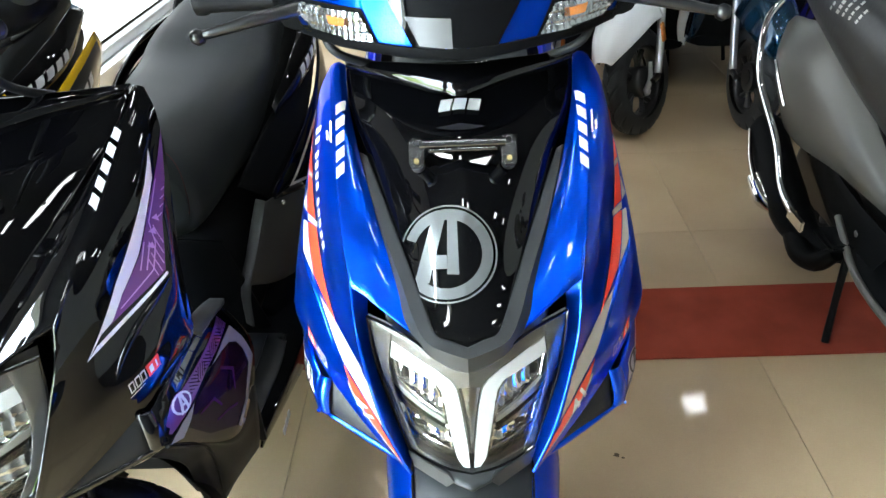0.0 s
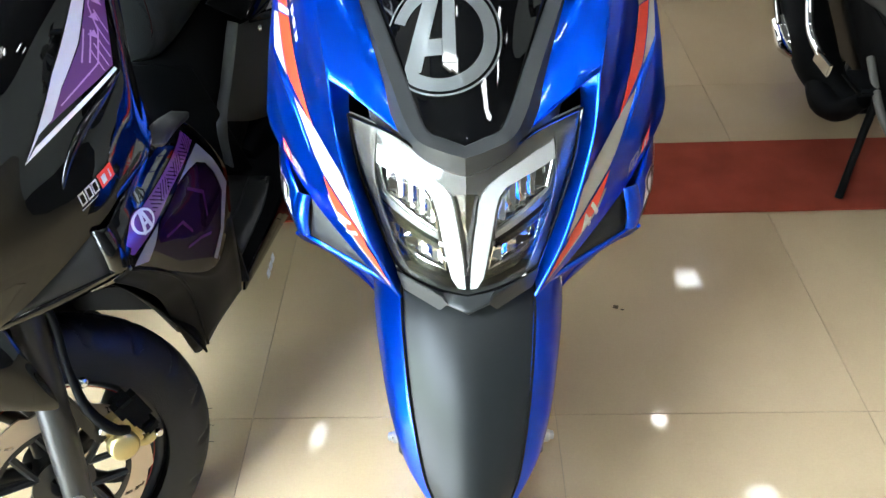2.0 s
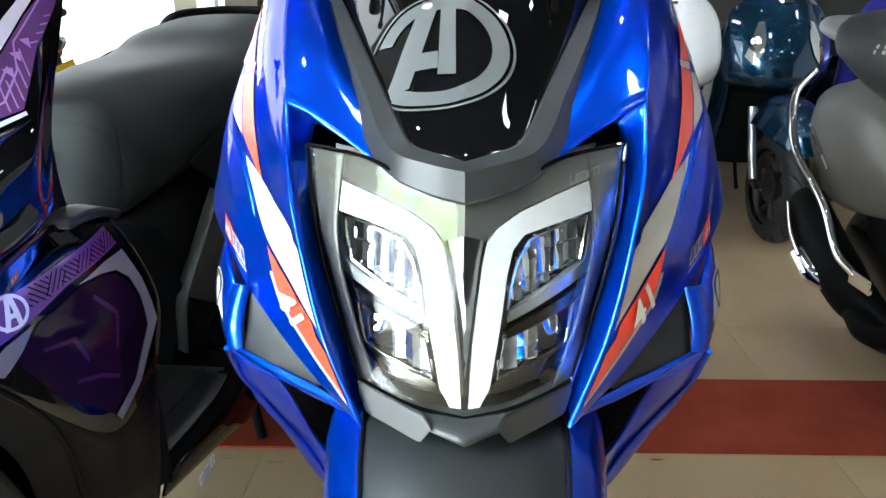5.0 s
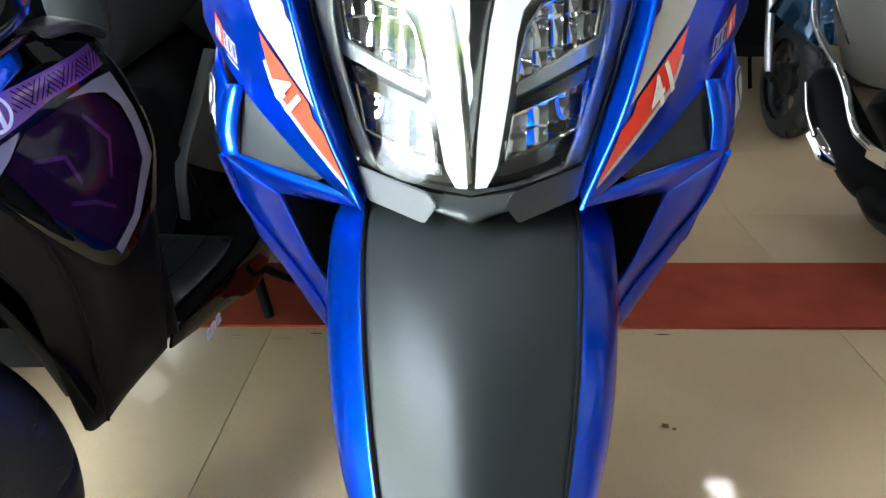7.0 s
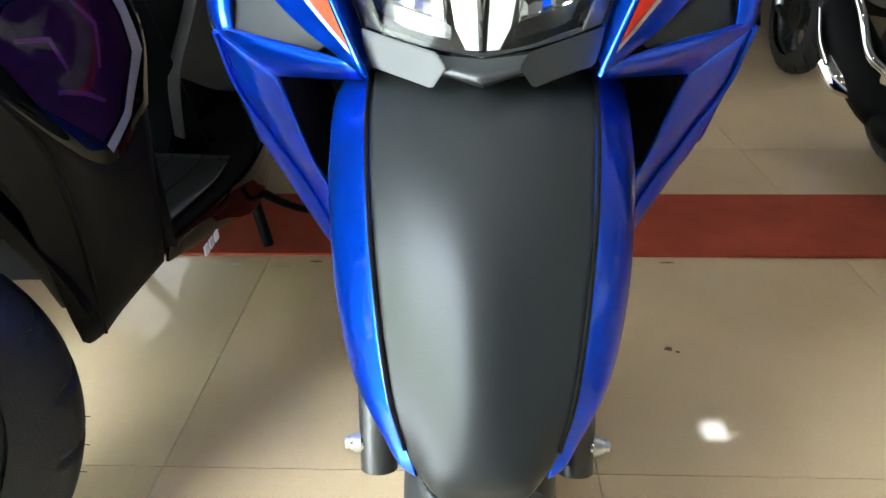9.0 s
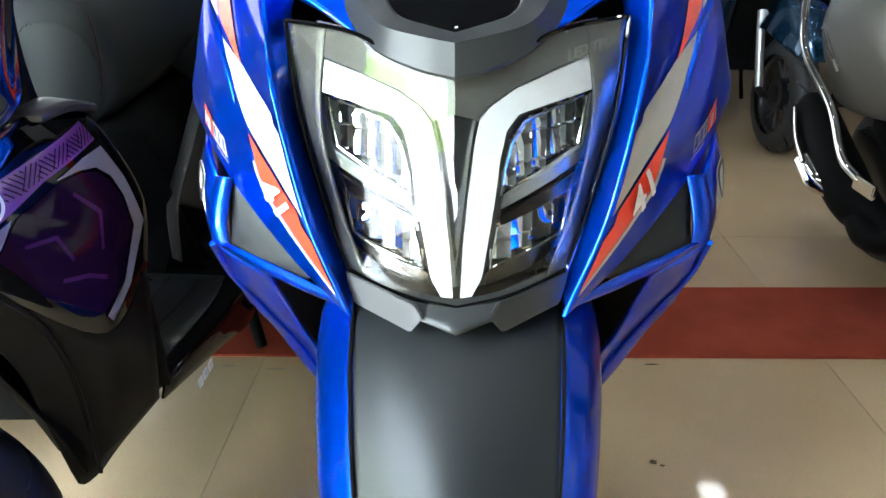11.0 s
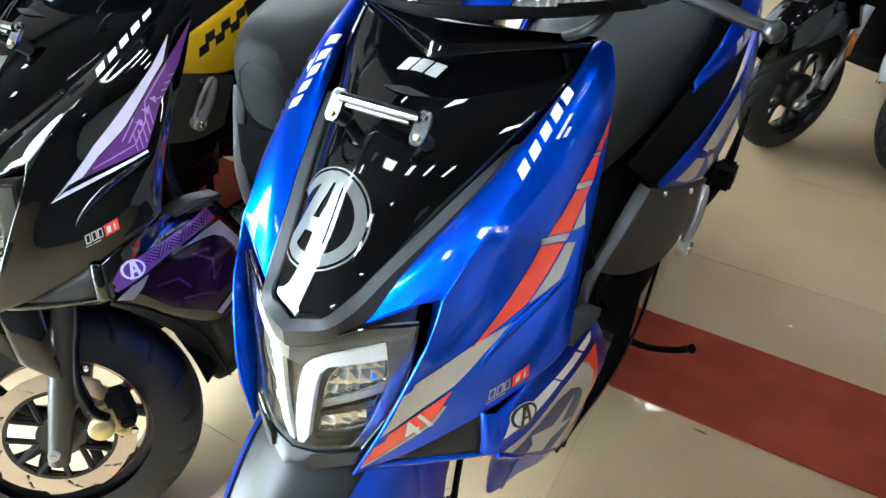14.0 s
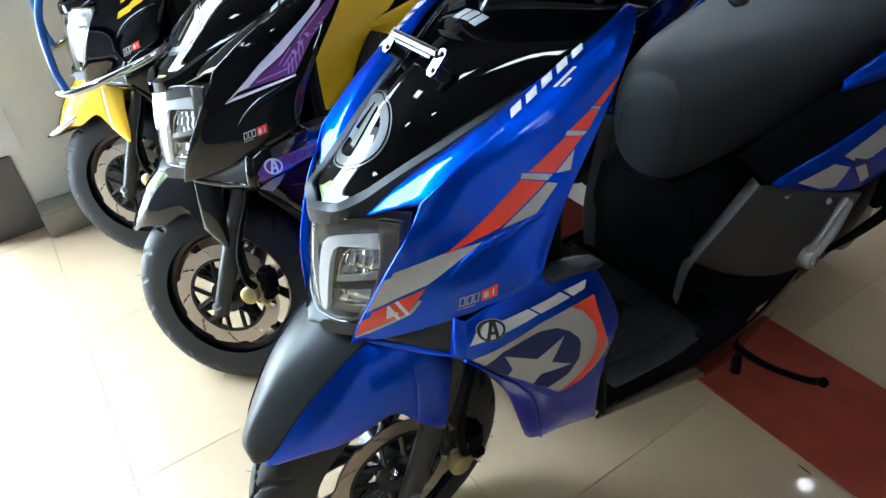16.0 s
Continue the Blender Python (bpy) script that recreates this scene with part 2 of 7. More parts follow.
def red_carpet():
    m = material("red_carpet_pile", (0.26, 0.048, 0.028), 0.95, bump=1.0, bump_scale=350, vary=0.35, vary_scale=9, spec=0.1)
    return m


def street_view(name, strength):
    """A sunlit street, far out of focus: pale ground, greenery, pale sky."""
    m = bpy.data.materials.new(name)
    m.use_nodes = True
    n, l = m.node_tree.nodes, m.node_tree.links
    n.remove(n["Principled BSDF"])
    em, tc, sep, noise_, mr, ramp, mix = (n.new(k) for k in ("ShaderNodeEmission", "ShaderNodeTexCoord", "ShaderNodeSeparateXYZ", "ShaderNodeTexNoise", "ShaderNodeMapRange", "ShaderNodeValToRGB", "ShaderNodeMath"))
    noise_.inputs["Scale"].default_value, noise_.inputs["Detail"].default_value = 2.2, 6
    mr.inputs["From Min"].default_value, mr.inputs["From Max"].default_value = -0.3, 3.6
    mix.operation = "MULTIPLY_ADD"
    mix.inputs[1].default_value = 0.35
    l.new(tc.outputs["Object"], sep.inputs[0])
    l.new(tc.outputs["Object"], noise_.inputs["Vector"])
    l.new(sep.outputs["Z"], mr.inputs["Value"])
    l.new(noise_.outputs["Fac"], mix.inputs[0])
    l.new(mr.outputs[0], mix.inputs[2])
    r = ramp.color_ramp
    r.elements[0].position, r.elements[0].color = 0.30, (0.80, 0.92, 1.04, 1)
    r.elements[1].position, r.elements[1].color = 0.95, (0.77, 0.92, 1.08, 1)
    for p, c in ((0.42, (0.72, 0.85, 0.95, 1)), (0.47, (0.16, 0.18, 0.18, 1)), (0.54, (0.74, 0.83, 0.86, 1)), (0.62, (0.12, 0.22, 0.06, 1)), (0.74, (0.35, 0.50, 0.20, 1)), (0.84, (0.76, 0.91, 1.03, 1))):
        e = r.elements.new(p)
        e.color = c
    l.new(mix.outputs[0], ramp.inputs[0])
    l.new(ramp.outputs[0], em.inputs[0])
    em.inputs[1].default_value = strength
    l.new(em.outputs[0], n["Material Output"].inputs[0])
    return m


M["street_door"] = street_view("street_beyond_door", 46.0)
M["floor"], M["carpet"] = tiled_floor(), red_carpet()
M["grout"] = material("brown_grout", (0.36, 0.265, 0.16), 0.6, vary=0.15)

# ---------------- mesh helpers ----------------


def part(name, bm, mat, parent=None, label="", turn=None, sharp=48):
    """Links a bmesh as one mesh object under a thing."""
    if turn is not None:
        bm.transform(turn)
    me = bpy.data.meshes.new(name)
    bm.to_mesh(me)
    bm.free()
    me.materials.append(M[mat])
    me.shade_smooth()
    me.set_sharp_from_angle(angle=radians(sharp))
    ob = new(name, me)
    if parent is not None:
        ob.parent = parent
    if label:
        tagged(ob, label)
    return ob


def thing(name, label, category, place=(0, 0, 0), turn=0.0, group="", kind=""):
    ob = new(name)
    ob.empty_display_size = 0.1
    ob.matrix_world = pose(*place, 0, 0, turn)
    return tagged(ob, label, category, group, kind)


def spline(points, n):
    """Catmull-Rom through the points, n steps a span."""
    P = [Vector(p) for p in points]
    P = [2 * P[0] - P[1], *P, 2 * P[-1] - P[-2]]
    out = []
    for i in range(1, len(P) - 2):
        a, b, c, d = P[i - 1:i + 3]
        for k in range(n):
            t = k / n
            out.append(0.5 * (2 * b + (c - a) * t + (2 * a - 5 * b + 4 * c - d) * t * t + (3 * b - a - 3 * c + d) * t ** 3))
    out.append(P[-2])
    return out


def surf(grid, nu=6, nv=6):
    """A smooth net of points from a coarse cage."""
    rows = [spline(r, nv) for r in grid]
    cols = [spline([r[j] for r in rows], nu) for j in range(len(rows[0]))]
    return [[c[i] for c in cols] for i in range(len(cols[0]))]


def flip_x(net):
    return [[Vector((-p.x, p.y, p.z)) for p in r] for r in net]


def net_normals(net):
    R, C = len(net), len(net[0])
    out = []
    for i in range(R):
        row = []
        for j in range(C):
            du = net[min(i + 1, R - 1)][j] - net[max(i - 1, 0)][j]
            dv = net[i][min(j + 1, C - 1)] - net[i][max(j - 1, 0)]
            nn = du.cross(dv)
            row.append(nn.normalized() if nn.length > 1e-12 else Vector((0, 0, 0)))
        out.append(row)
    return out


def offset(net, d, out):
    """The net moved by d along its normals, towards the direction out."""
    N = net_normals(net)
    mean = sum((v for r in N for v in r), Vector())
    s = 1 if mean.dot(Vector(out)) >= 0 else -1
    return [[p + v * (d * s) for p, v in zip(r, nr)] for r, nr in zip(net, N)]


def skin(bm, net, closed=False):
    V = [[bm.verts.new(p) for p in r] for r in net]
    C = len(net[0])
    for i in range(len(net) - 1):
        for j in range(C if closed else C - 1):
            k = (j + 1) % C
            try:
                bm.faces.new((V[i][j], V[i + 1][j], V[i + 1][k], V[i][k]))
            except ValueError:
                pass
    return V


def sheet(net, thick, out, edge=0.0):
    """A shell: the net, and the same net thick metres behind it, closed along the rim."""
    bm = bmesh.new()
    back = offset(net, -thick, out)
    a, b = skin(bm, net), skin(bm, back)
    R, C = len(net), len(net[0])
    rim = [(0, j) for j in range(C)] + [(i, C - 1) for i in range(1, R)] + [(R - 1, j) for j in range(C - 2, -1, -1)] + [(i, 0) for i in range(R - 2, 0, -1)]
    rows = []
    for i, j in rim:
        i2 = 1 if i == 0 else R - 2 if i == R - 1 else i
        j2 = 1 if j == 0 else C - 2 if j == C - 1 else j
        o = net[i][j] - net[i2][j2]
        o = o.normalized() * thick * 0.35 if o.length > 1e-6 else o
        p, q = net[i][j], back[i][j]
        rows.append((a[i][j], bm.verts.new(p * 0.75 + q * 0.25 + o), bm.verts.new(p * 0.25 + q * 0.75 + o), b[i][j]))
    for r, t in zip(rows, rows[1:] + rows[:1]):
        for k in range(3):
            try:
                bm.faces.new((r[k], t[k], t[k + 1], r[k + 1]))
            except ValueError:
                pass
    bmesh.ops.remove_doubles(bm, verts=bm.verts, dist=1e-5)
    bmesh.ops.recalc_face_normals(bm, faces=bm.faces)
    return bm


def tube(points, radius, sides=10, n=6, smooth=True, flat=1.0):
    """A round bar along a path; radius may be a list, one for each point."""
    path = spline(points, n) if smooth and len(points) > 2 else [Vector(p) for p in points]
    rad = [radius] * len(path) if not isinstance(radius, (list, tuple)) else [
        radius[min(int(i / (len(path) - 1) * (len(radius) - 1)), len(radius) - 2)] * (1 - (i / (len(path) - 1) * (len(radius) - 1) - min(int(i / (len(path) - 1) * (len(radius) - 1)), len(radius) - 2)))
        + radius[min(int(i / (len(path) - 1) * (len(radius) - 1)), len(radius) - 2) + 1] * (i / (len(path) - 1) * (len(radius) - 1) - min(int(i / (len(path) - 1) * (len(radius) - 1)), len(radius) - 2))
        for i in range(len(path))]
    bm = bmesh.new()
    up, rings = None, []
    for i, p in enumerate(path):
        d = (path[min(i + 1, len(path) - 1)] - path[max(i - 1, 0)]).normalized()
        if up is None:
            up = d.orthogonal().normalized()
        up = (up - d * up.dot(d)).normalized()
        side = d.cross(up)
        rings.append([p + rad[i] * (math.cos(a) * up + math.sin(a) * side * flat) for a in (2 * math.pi * k / sides for k in range(sides))])
    V = skin(bm, rings, True)
    bm.faces.new(V[0])
    bm.faces.new(V[-1])
    bmesh.ops.recalc_face_normals(bm, faces=bm.faces)
    return bm


def lathe(profile, steps=48, axis="x", centre=(0, 0, 0)):
    """Turned about the axis; profile rows are (along the axis, radius)."""
    bm = bmesh.new()
    rings = []
    for k in range(steps):
        a = 2 * math.pi * k / steps
        ring = []
        for h, r in profile:
            c, s = r * math.cos(a), r * math.sin(a)
            ring.append(Vector({"x": (h, c, s), "y": (c, h, s), "z": (c, s, h)}[axis]) + Vector(centre))
        rings.append(ring)
    skin(bm, rings + [rings[0]])
    bmesh.ops.remove_doubles(bm, verts=bm.verts, dist=1e-6)
    bmesh.ops.recalc_face_normals(bm, faces=bm.faces)
    return bm


def loft(sections, n=5, caps=True):
    """A closed skin over rings of equal count, smoothed along its length."""
    cols = [spline([s[j] for s in sections], n) for j in range(len(sections[0]))]
    rings = [[c[i] for c in cols] for i in range(len(cols[0]))]
    bm = bmesh.new()
    V = skin(bm, rings, True)
    if caps:
        bm.faces.new(V[0])
        bm.faces.new(V[-1])
    bmesh.ops.recalc_face_normals(bm, faces=bm.faces)
    return bm


def spline_rows(rows, n):
    """The rows of a loft, with n steps between each two."""
    cols = [spline([r[k] for r in rows], n) for k in range(len(rows[0]))]
    return [list(r) for r in zip(*cols)]


def ring_section(y, zc, w, h, k=16, power=2.6, dx=0.0, top=1.0):
    """A rounded-box ring across the scooter at y."""
    out = []
    for i in range(k):
        a = 2 * math.pi * i / k
        c, s = math.cos(a), math.sin(a)
        f = (abs(c) ** power + abs(s) ** power) ** (-1 / power)
        ww = w * (top if s > 0 else 1.0) if top != 1.0 else w
        out.append(Vector((dx + ww * c * f, y, zc + h * s * f)))
    return out


def slab(outline, axis, a, b, bevel=0.0):
    """A plate: a polygon in the two other axes, from a to b along axis."""
    bm = bmesh.new()

    def at(p, q):
        return {"x": (q, p[0], p[1]), "y": (p[0], q, p[1]), "z": (p[0], p[1], q)}[axis]
    lo = [bm.verts.new(at(p, a)) for p in outline]
    hi = [bm.verts.new(at(p, b)) for p in outline]
    bm.faces.new(lo)
    bm.faces.new(hi)
    for i in range(len(lo)):
        k = (i + 1) % len(lo)
        bm.faces.new((lo[i], lo[k], hi[k], hi[i]))
    bmesh.ops.recalc_face_normals(bm, faces=bm.faces)
    if bevel:
        bmesh.ops.bevel(bm, geom=list(bm.edges), offset=bevel, segments=2, affect="EDGES", clamp_overlap=True)
    return bm


def box(x0, x1, y0, y1, z0, z1, bevel=0.0):
    return slab([(x0, y0), (x1, y0), (x1, y1), (x0, y1)], "z", z0, z1, bevel)


def join(*parts_):
    """Several bmeshes in one."""
    out = bmesh.new()
    for b in parts_:
        me = bpy.data.meshes.new("joined")
        b.to_mesh(me)
        b.free()
        out.from_mesh(me)
        bpy.data.meshes.remove(me)
    return out


from mathutils.bvhtree import BVHTree


def on_surface(net, close=None):
    """A tree for laying stickers on one or more nets."""
    V, F = [], []
    for nt in net:
        base, C = len(V), len(nt[0])
        V += [p for r in nt for p in r]
        F += [(base + i * C + j, base + (i + 1) * C + j, base + (i + 1) * C + j + 1, base + i * C + j + 1) for i in range(len(nt) - 1) for j in range(C - 1)]
    return BVHTree.FromPolygons(V, F)


def sticker(outline, tree, to3d, way, lift=0.0012, size=0.012, holes=()):
    """A thin film with the given flat outline, laid on a surface along way."""
    bm = bmesh.new()
    for piece in (outline if isinstance(outline[0], list) else [outline]):
        bm.faces.new([bm.verts.new((p[0], p[1], 0)) for p in piece])
    bmesh.ops.remove_doubles(bm, verts=bm.verts, dist=1e-6)
    bmesh.ops.triangulate(bm, faces=bm.faces, ngon_method="EAR_CLIP")
    for _ in range(6):
        long_ = [e for e in bm.edges if e.calc_length() > size]
        if not long_:
            break
        bmesh.ops.subdivide_edges(bm, edges=long_, cuts=1)
        bmesh.ops.triangulate(bm, faces=bm.faces)
    way = Vector(way).normalized()
    found, deep = [], []
    for v in bm.verts:
        p = Vector(to3d(v.co.x, v.co.y))
        hit_, nrm, _, _ = tree.ray_cast(p - way * 0.6, way)
        if hit_ is not None:
            deep.append((hit_ - p).dot(way))
        found.append((v, p, hit_, nrm))
    middle = sum(deep) / len(deep) if deep else 0.0
    for v, p, hit_, nrm in found:
        if hit_ is None:
            hit_, nrm, _, _ = tree.find_nearest(p + way * middle)
        if nrm.dot(way) > 0:
            nrm = -nrm
        v.co = hit_ + nrm * lift
    bmesh.ops.recalc_face_normals(bm, faces=bm.faces)
    for f in bm.faces:
        if f.normal.dot(way) > 0:
            f.normal_flip()
    return bm


# ---------------- the sports scooter ----------------
# Its own axes: x to its left, y back from the front axle, z up from the floor.
HOOD = [
    [(0.066, -0.005, 0.786), (0.088, 0.012, 0.799), (0.112, 0.026, 0.811), (0.136, 0.040, 0.820)],
    [(0.088, 0.060, 0.832), (0.112, 0.082, 0.852), (0.134, 0.100, 0.864), (0.151, 0.112, 0.869)],
    [(0.120, 0.160, 0.888), (0.138, 0.185, 0.910), (0.153, 0.200, 0.919), (0.164, 0.208, 0.921)],
    [(0.148, 0.265, 0.946), (0.157, 0.272, 0.957), (0.165, 0.276, 0.960), (0.172, 0.278, 0.959)],
    [(0.157, 0.330, 0.984), (0.164, 0.331, 0.988), (0.171, 0.331, 0.987), (0.177, 0.331, 0.984)],
]
SIDE = [
    [(0.136, 0.040, 0.820), (0.1335, 0.021, 0.786), (0.127, -0.004, 0.748), (0.103, -0.044, 0.668), (0.076, -0.062, 0.603)],
    [(0.151, 0.112, 0.869), (0.164, 0.102, 0.844), (0.168, 0.078, 0.790), (0.163, 0.030, 0.703), (0.128, -0.012, 0.628)],
    [(0.164, 0.208, 0.921), (0.183, 0.190, 0.893), (0.194, 0.150, 0.828), (0.205, 0.092, 0.740), (0.186, 0.050, 0.668)],
    [(0.172, 0.278, 0.959), (0.192, 0.258, 0.931), (0.205, 0.215, 0.868), (0.224, 0.150, 0.780), (0.228, 0.112, 0.705)],
    [(0.177, 0.331, 0.984), (0.194, 0.307, 0.954), (0.208, 0.262, 0.893), (0.226, 0.182, 0.800), (0.238, 0.137, 0.722)],
]
PANEL = [
    [(0, -0.036, 0.786), (0.018, -0.030, 0.790), (0.0355, -0.023, 0.7955)],
    [(0, 0.024, 0.836), (0.034, 0.030, 0.833), (0.062, 0.046, 0.826)],
    [(0, 0.076, 0.890), (0.050, 0.090, 0.882), (0.092, 0.124, 0.866)],
    [(0, 0.130, 0.928), (0.065, 0.152, 0.918), (0.122, 0.205, 0.904)],
    [(0, 0.205, 0.958), (0.080, 0.225, 0.953), (0.147, 0.270, 0.945)],
    [(0, 0.270, 0.975), (0.085, 0.288, 0.976), (0.157, 0.330, 0.980)],
]
TRIM = [
    [(0, -0.040, 0.789), (0, -0.053, 0.785), (0, -0.054, 0.765)],
    [(0.018, -0.0335, 0.793), (0.021, -0.046, 0.788), (0.022, -0.047, 0.769)],
    [(0.0365, -0.0265, 0.798), (0.045, -0.033, 0.793), (0.048, -0.031, 0.777)],
    [(0.049, 0.006, 0.809), (0.060, -0.004, 0.803), (0.067, -0.004, 0.790)],
    [(0.063, 0.043, 0.828), (0.075, 0.038, 0.825), (0.086, 0.044, 0.815)],
    [(0.093, 0.121, 0.868), (0.105, 0.118, 0.866), (0.114, 0.128, 0.862)],
    [(0.123, 0.202, 0.906), (0.131, 0.205, 0.909), (0.135, 0.212, 0.905)],
]
LENS = [
    [(0, -0.050, 0.768), (0.038, -0.034, 0.777), (0.070, -0.013, 0.787), (0.117, 0.019, 0.790)],
    [(0, -0.064, 0.714), (0.045, -0.048, 0.713), (0.084, -0.022, 0.722), (0.112, 0.006, 0.732)],
    [(0, -0.071, 0.665), (0.042, -0.058, 0.660), (0.074, -0.038, 0.662), (0.096, -0.014, 0.672)],
    [(0, -0.073, 0.616), (0.030, -0.067, 0.620), (0.055, -0.057, 0.625), (0.077, -0.043, 0.630)],
]
RECESS = [
    [(0.066, -0.005, 0.784), (0.110, 0.024, 0.807), (0.134, 0.040, 0.817), (0.125, -0.003, 0.748), (0.101, -0.042, 0.668), (0.076, -0.060, 0.605)],
    [(0.070, 0.004, 0.784), (0.104, 0.034, 0.798), (0.118, 0.044, 0.796), (0.116, 0.018, 0.735), (0.098, -0.010, 0.672), (0.074, -0.040, 0.614)],
]
CROWN = [
    [(0, -0.0130, 0.617), (0.041, -0.011, 0.6120), (0.076, -0.006, 0.602)],
    [(0, -0.0860, 0.590), (0.041, -0.0822, 0.5845), (0.074, -0.072, 0.575)],
    [(0, -0.1575, 0.5385), (0.035, -0.1510, 0.5325), (0.066, -0.140, 0.524)],
    [(0, -0.2130, 0.4725), (0.029, -0.2048, 0.4675), (0.054, -0.193, 0.461)],
    [(0, -0.2350, 0.4350), (0.024, -0.2290, 0.4330), (0.043, -0.214, 0.430)],
    [(0, -0.2355, 0.4165), (0.023, -0.2340, 0.4165), (0.033, -0.224, 0.418)],
]
FENDER_SIDE = [
    [(0.077, 0.004, 0.603), (0.108, 0.008, 0.572), (0.120, 0.006, 0.510), (0.1165, 0.000, 0.425)],
    [(0.075, -0.071, 0.577), (0.100, -0.060, 0.550), (0.111, -0.048, 0.508), (0.1125, -0.035, 0.466)],
    [(0.067, -0.139, 0.526), (0.090, -0.128, 0.503), (0.097, -0.116, 0.472), (0.096, -0.104, 0.440)],
    [(0.055, -0.192, 0.463), (0.070, -0.182, 0.453), (0.077, -0.172, 0.446), (0.079, -0.162, 0.438)],
    [(0.038, -0.221, 0.419), (0.045, -0.217, 0.420), (0.050, -0.211, 0.421), (0.054, -0.205, 0.423)],
]
FENDER_REAR = [
    [(0.077, 0.004, 0.603), (0.108, 0.008, 0.572), (0.120, 0.006, 0.510), (0.1165, 0.000, 0.425)],
    [(0.078, 0.050, 0.600), (0.112, 0.046, 0.560), (0.125, 0.040, 0.480), (0.120, 0.042, 0.380)],
    [(0.072, 0.080, 0.586), (0.104, 0.074, 0.548), (0.122, 0.064, 0.490), (0.119, 0.054, 0.405)],
]
FLAP = [
    [(0.197, 0.050, 0.666), (0.203, 0.045, 0.648), (0.206, 0.042, 0.630), (0.205, 0.040, 0.613)],
    [(0.212, 0.080, 0.685), (0.222, 0.083, 0.655), (0.224, 0.087, 0.615), (0.2125, 0.088, 0.557)],
    [(0.226, 0.150, 0.703), (0.238, 0.163, 0.667), (0.242, 0.178, 0.595), (0.228, 0.182, 0.466)],
    [(0.230, 0.228, 0.696), (0.245, 0.244, 0.655), (0.252, 0.270, 0.580), (0.240, 0.268, 0.500)],
]
WING = [
    [(0.167, 0.052, 0.573), (0.166, 0.085, 0.528), (0.160, 0.125, 0.462), (0.142, 0.160, 0.385), (0.112, 0.215, 0.215)],
    [(0.187, 0.046, 0.591), (0.190, 0.082, 0.545), (0.180, 0.125, 0.480), (0.158, 0.172, 0.390), (0.118, 0.222, 0.208)],
    [(0.205, 0.041, 0.611), (0.2115, 0.090, 0.553), (0.200, 0.135, 0.490), (0.172, 0.188, 0.385), (0.130, 0.240, 0.212)],
    [(0.227, 0.182, 0.468), (0.222, 0.190, 0.446), (0.214, 0.200, 0.420), (0.187, 0.228, 0.335), (0.150, 0.268, 0.236)],
    [(0.239, 0.266, 0.502), (0.236, 0.267, 0.466), (0.230, 0.268, 0.430), (0.212, 0.285, 0.345), (0.190, 0.310, 0.275)],
]
DUCT = [
    [(0.104, -0.031, 0.617), (0.128, -0.006, 0.628), (0.156, 0.022, 0.647), (0.183, 0.046, 0.666)],
    [(0.116, -0.019, 0.609), (0.140, -0.003, 0.6115), (0.164, 0.013, 0.614), (0.187, 0.031, 0.615)],
]
LIP = [
    [(0.086, -0.047, 0.607), (0.118, -0.021, 0.610), (0.152, 0.004, 0.613), (0.188, 0.0285, 0.616)],
    [(0.084, -0.045, 0.600), (0.122, -0.019, 0.601), (0.160, 0.008, 0.605), (0.2055, 0.040, 0.612)],
    [(0.082, -0.032, 0.592), (0.112, -0.004, 0.586), (0.140, 0.026, 0.579), (0.167, 0.052, 0.573)],
]
CHEEK_FRONT = [
    [(0.180, 0.041, 0.667), (0.185, 0.034, 0.648), (0.188, 0.030, 0.632), (0.188, 0.028, 0.615)],
    [(0.188, 0.041, 0.668), (0.194, 0.035, 0.649), (0.198, 0.032, 0.632), (0.198, 0.031, 0.614)],
    FLAP[0],
]
STEER_AXIS = Vector((0, math.sin(radians(25)), math.cos(radians(25))))


def steering(degrees):
    c = Matrix.Translation((0, 0.032, 0.241))
    return c @ Matrix.Rotation(radians(degrees), 4, STEER_AXIS) @ c.inverted()


def tyre_bm(radius=0.241, width=0.104, rim=0.155, steps=480):
    """A tyre with slanted grooves pressed into its tread."""
    prof = []
    for i in range(57):
        a = math.pi * (i / 56)
        c, s = -math.cos(a), math.sin(a)
        prof.append((0.5 * width * math.copysign(abs(c) ** 0.8, c), rim + (radius - rim) * abs(s) ** 0.62))
    bm = bmesh.new()
    rings = []
    for k in range(steps):
        a = 2 * math.pi * k / steps
        ring = []
        for h, r in prof:
            f = abs(h) / (0.5 * width)
            deep = 0.0
            for ph, slant in ((0.0, 1.0), (0.5, -1.0)):
                u = (a * 9 / math.pi + ph + slant * (abs(h) / width) ** 0.7 * 1.5 * (1 if h > 0 else -1)) % 1.0
                if slant * h > -0.012 and u < 0.18 and f < 0.94:
                    fade = min(1.0, (slant * h + 0.012) / 0.006, (0.94 - f) / 0.08)
                    deep = max(deep, fade * min(1.0, 2.6 * (1 - abs(u - 0.09) / 0.09)))
            r -= 0.0070 * deep
            ring.append(Vector((h, r * math.cos(a), r * math.sin(a))))
        rings.append(ring)
    skin(bm, rings + [rings[0]])
    bmesh.ops.remove_doubles(bm, verts=bm.verts, dist=1e-6)
    bmesh.ops.recalc_face_normals(bm, faces=bm.faces)
    return bm


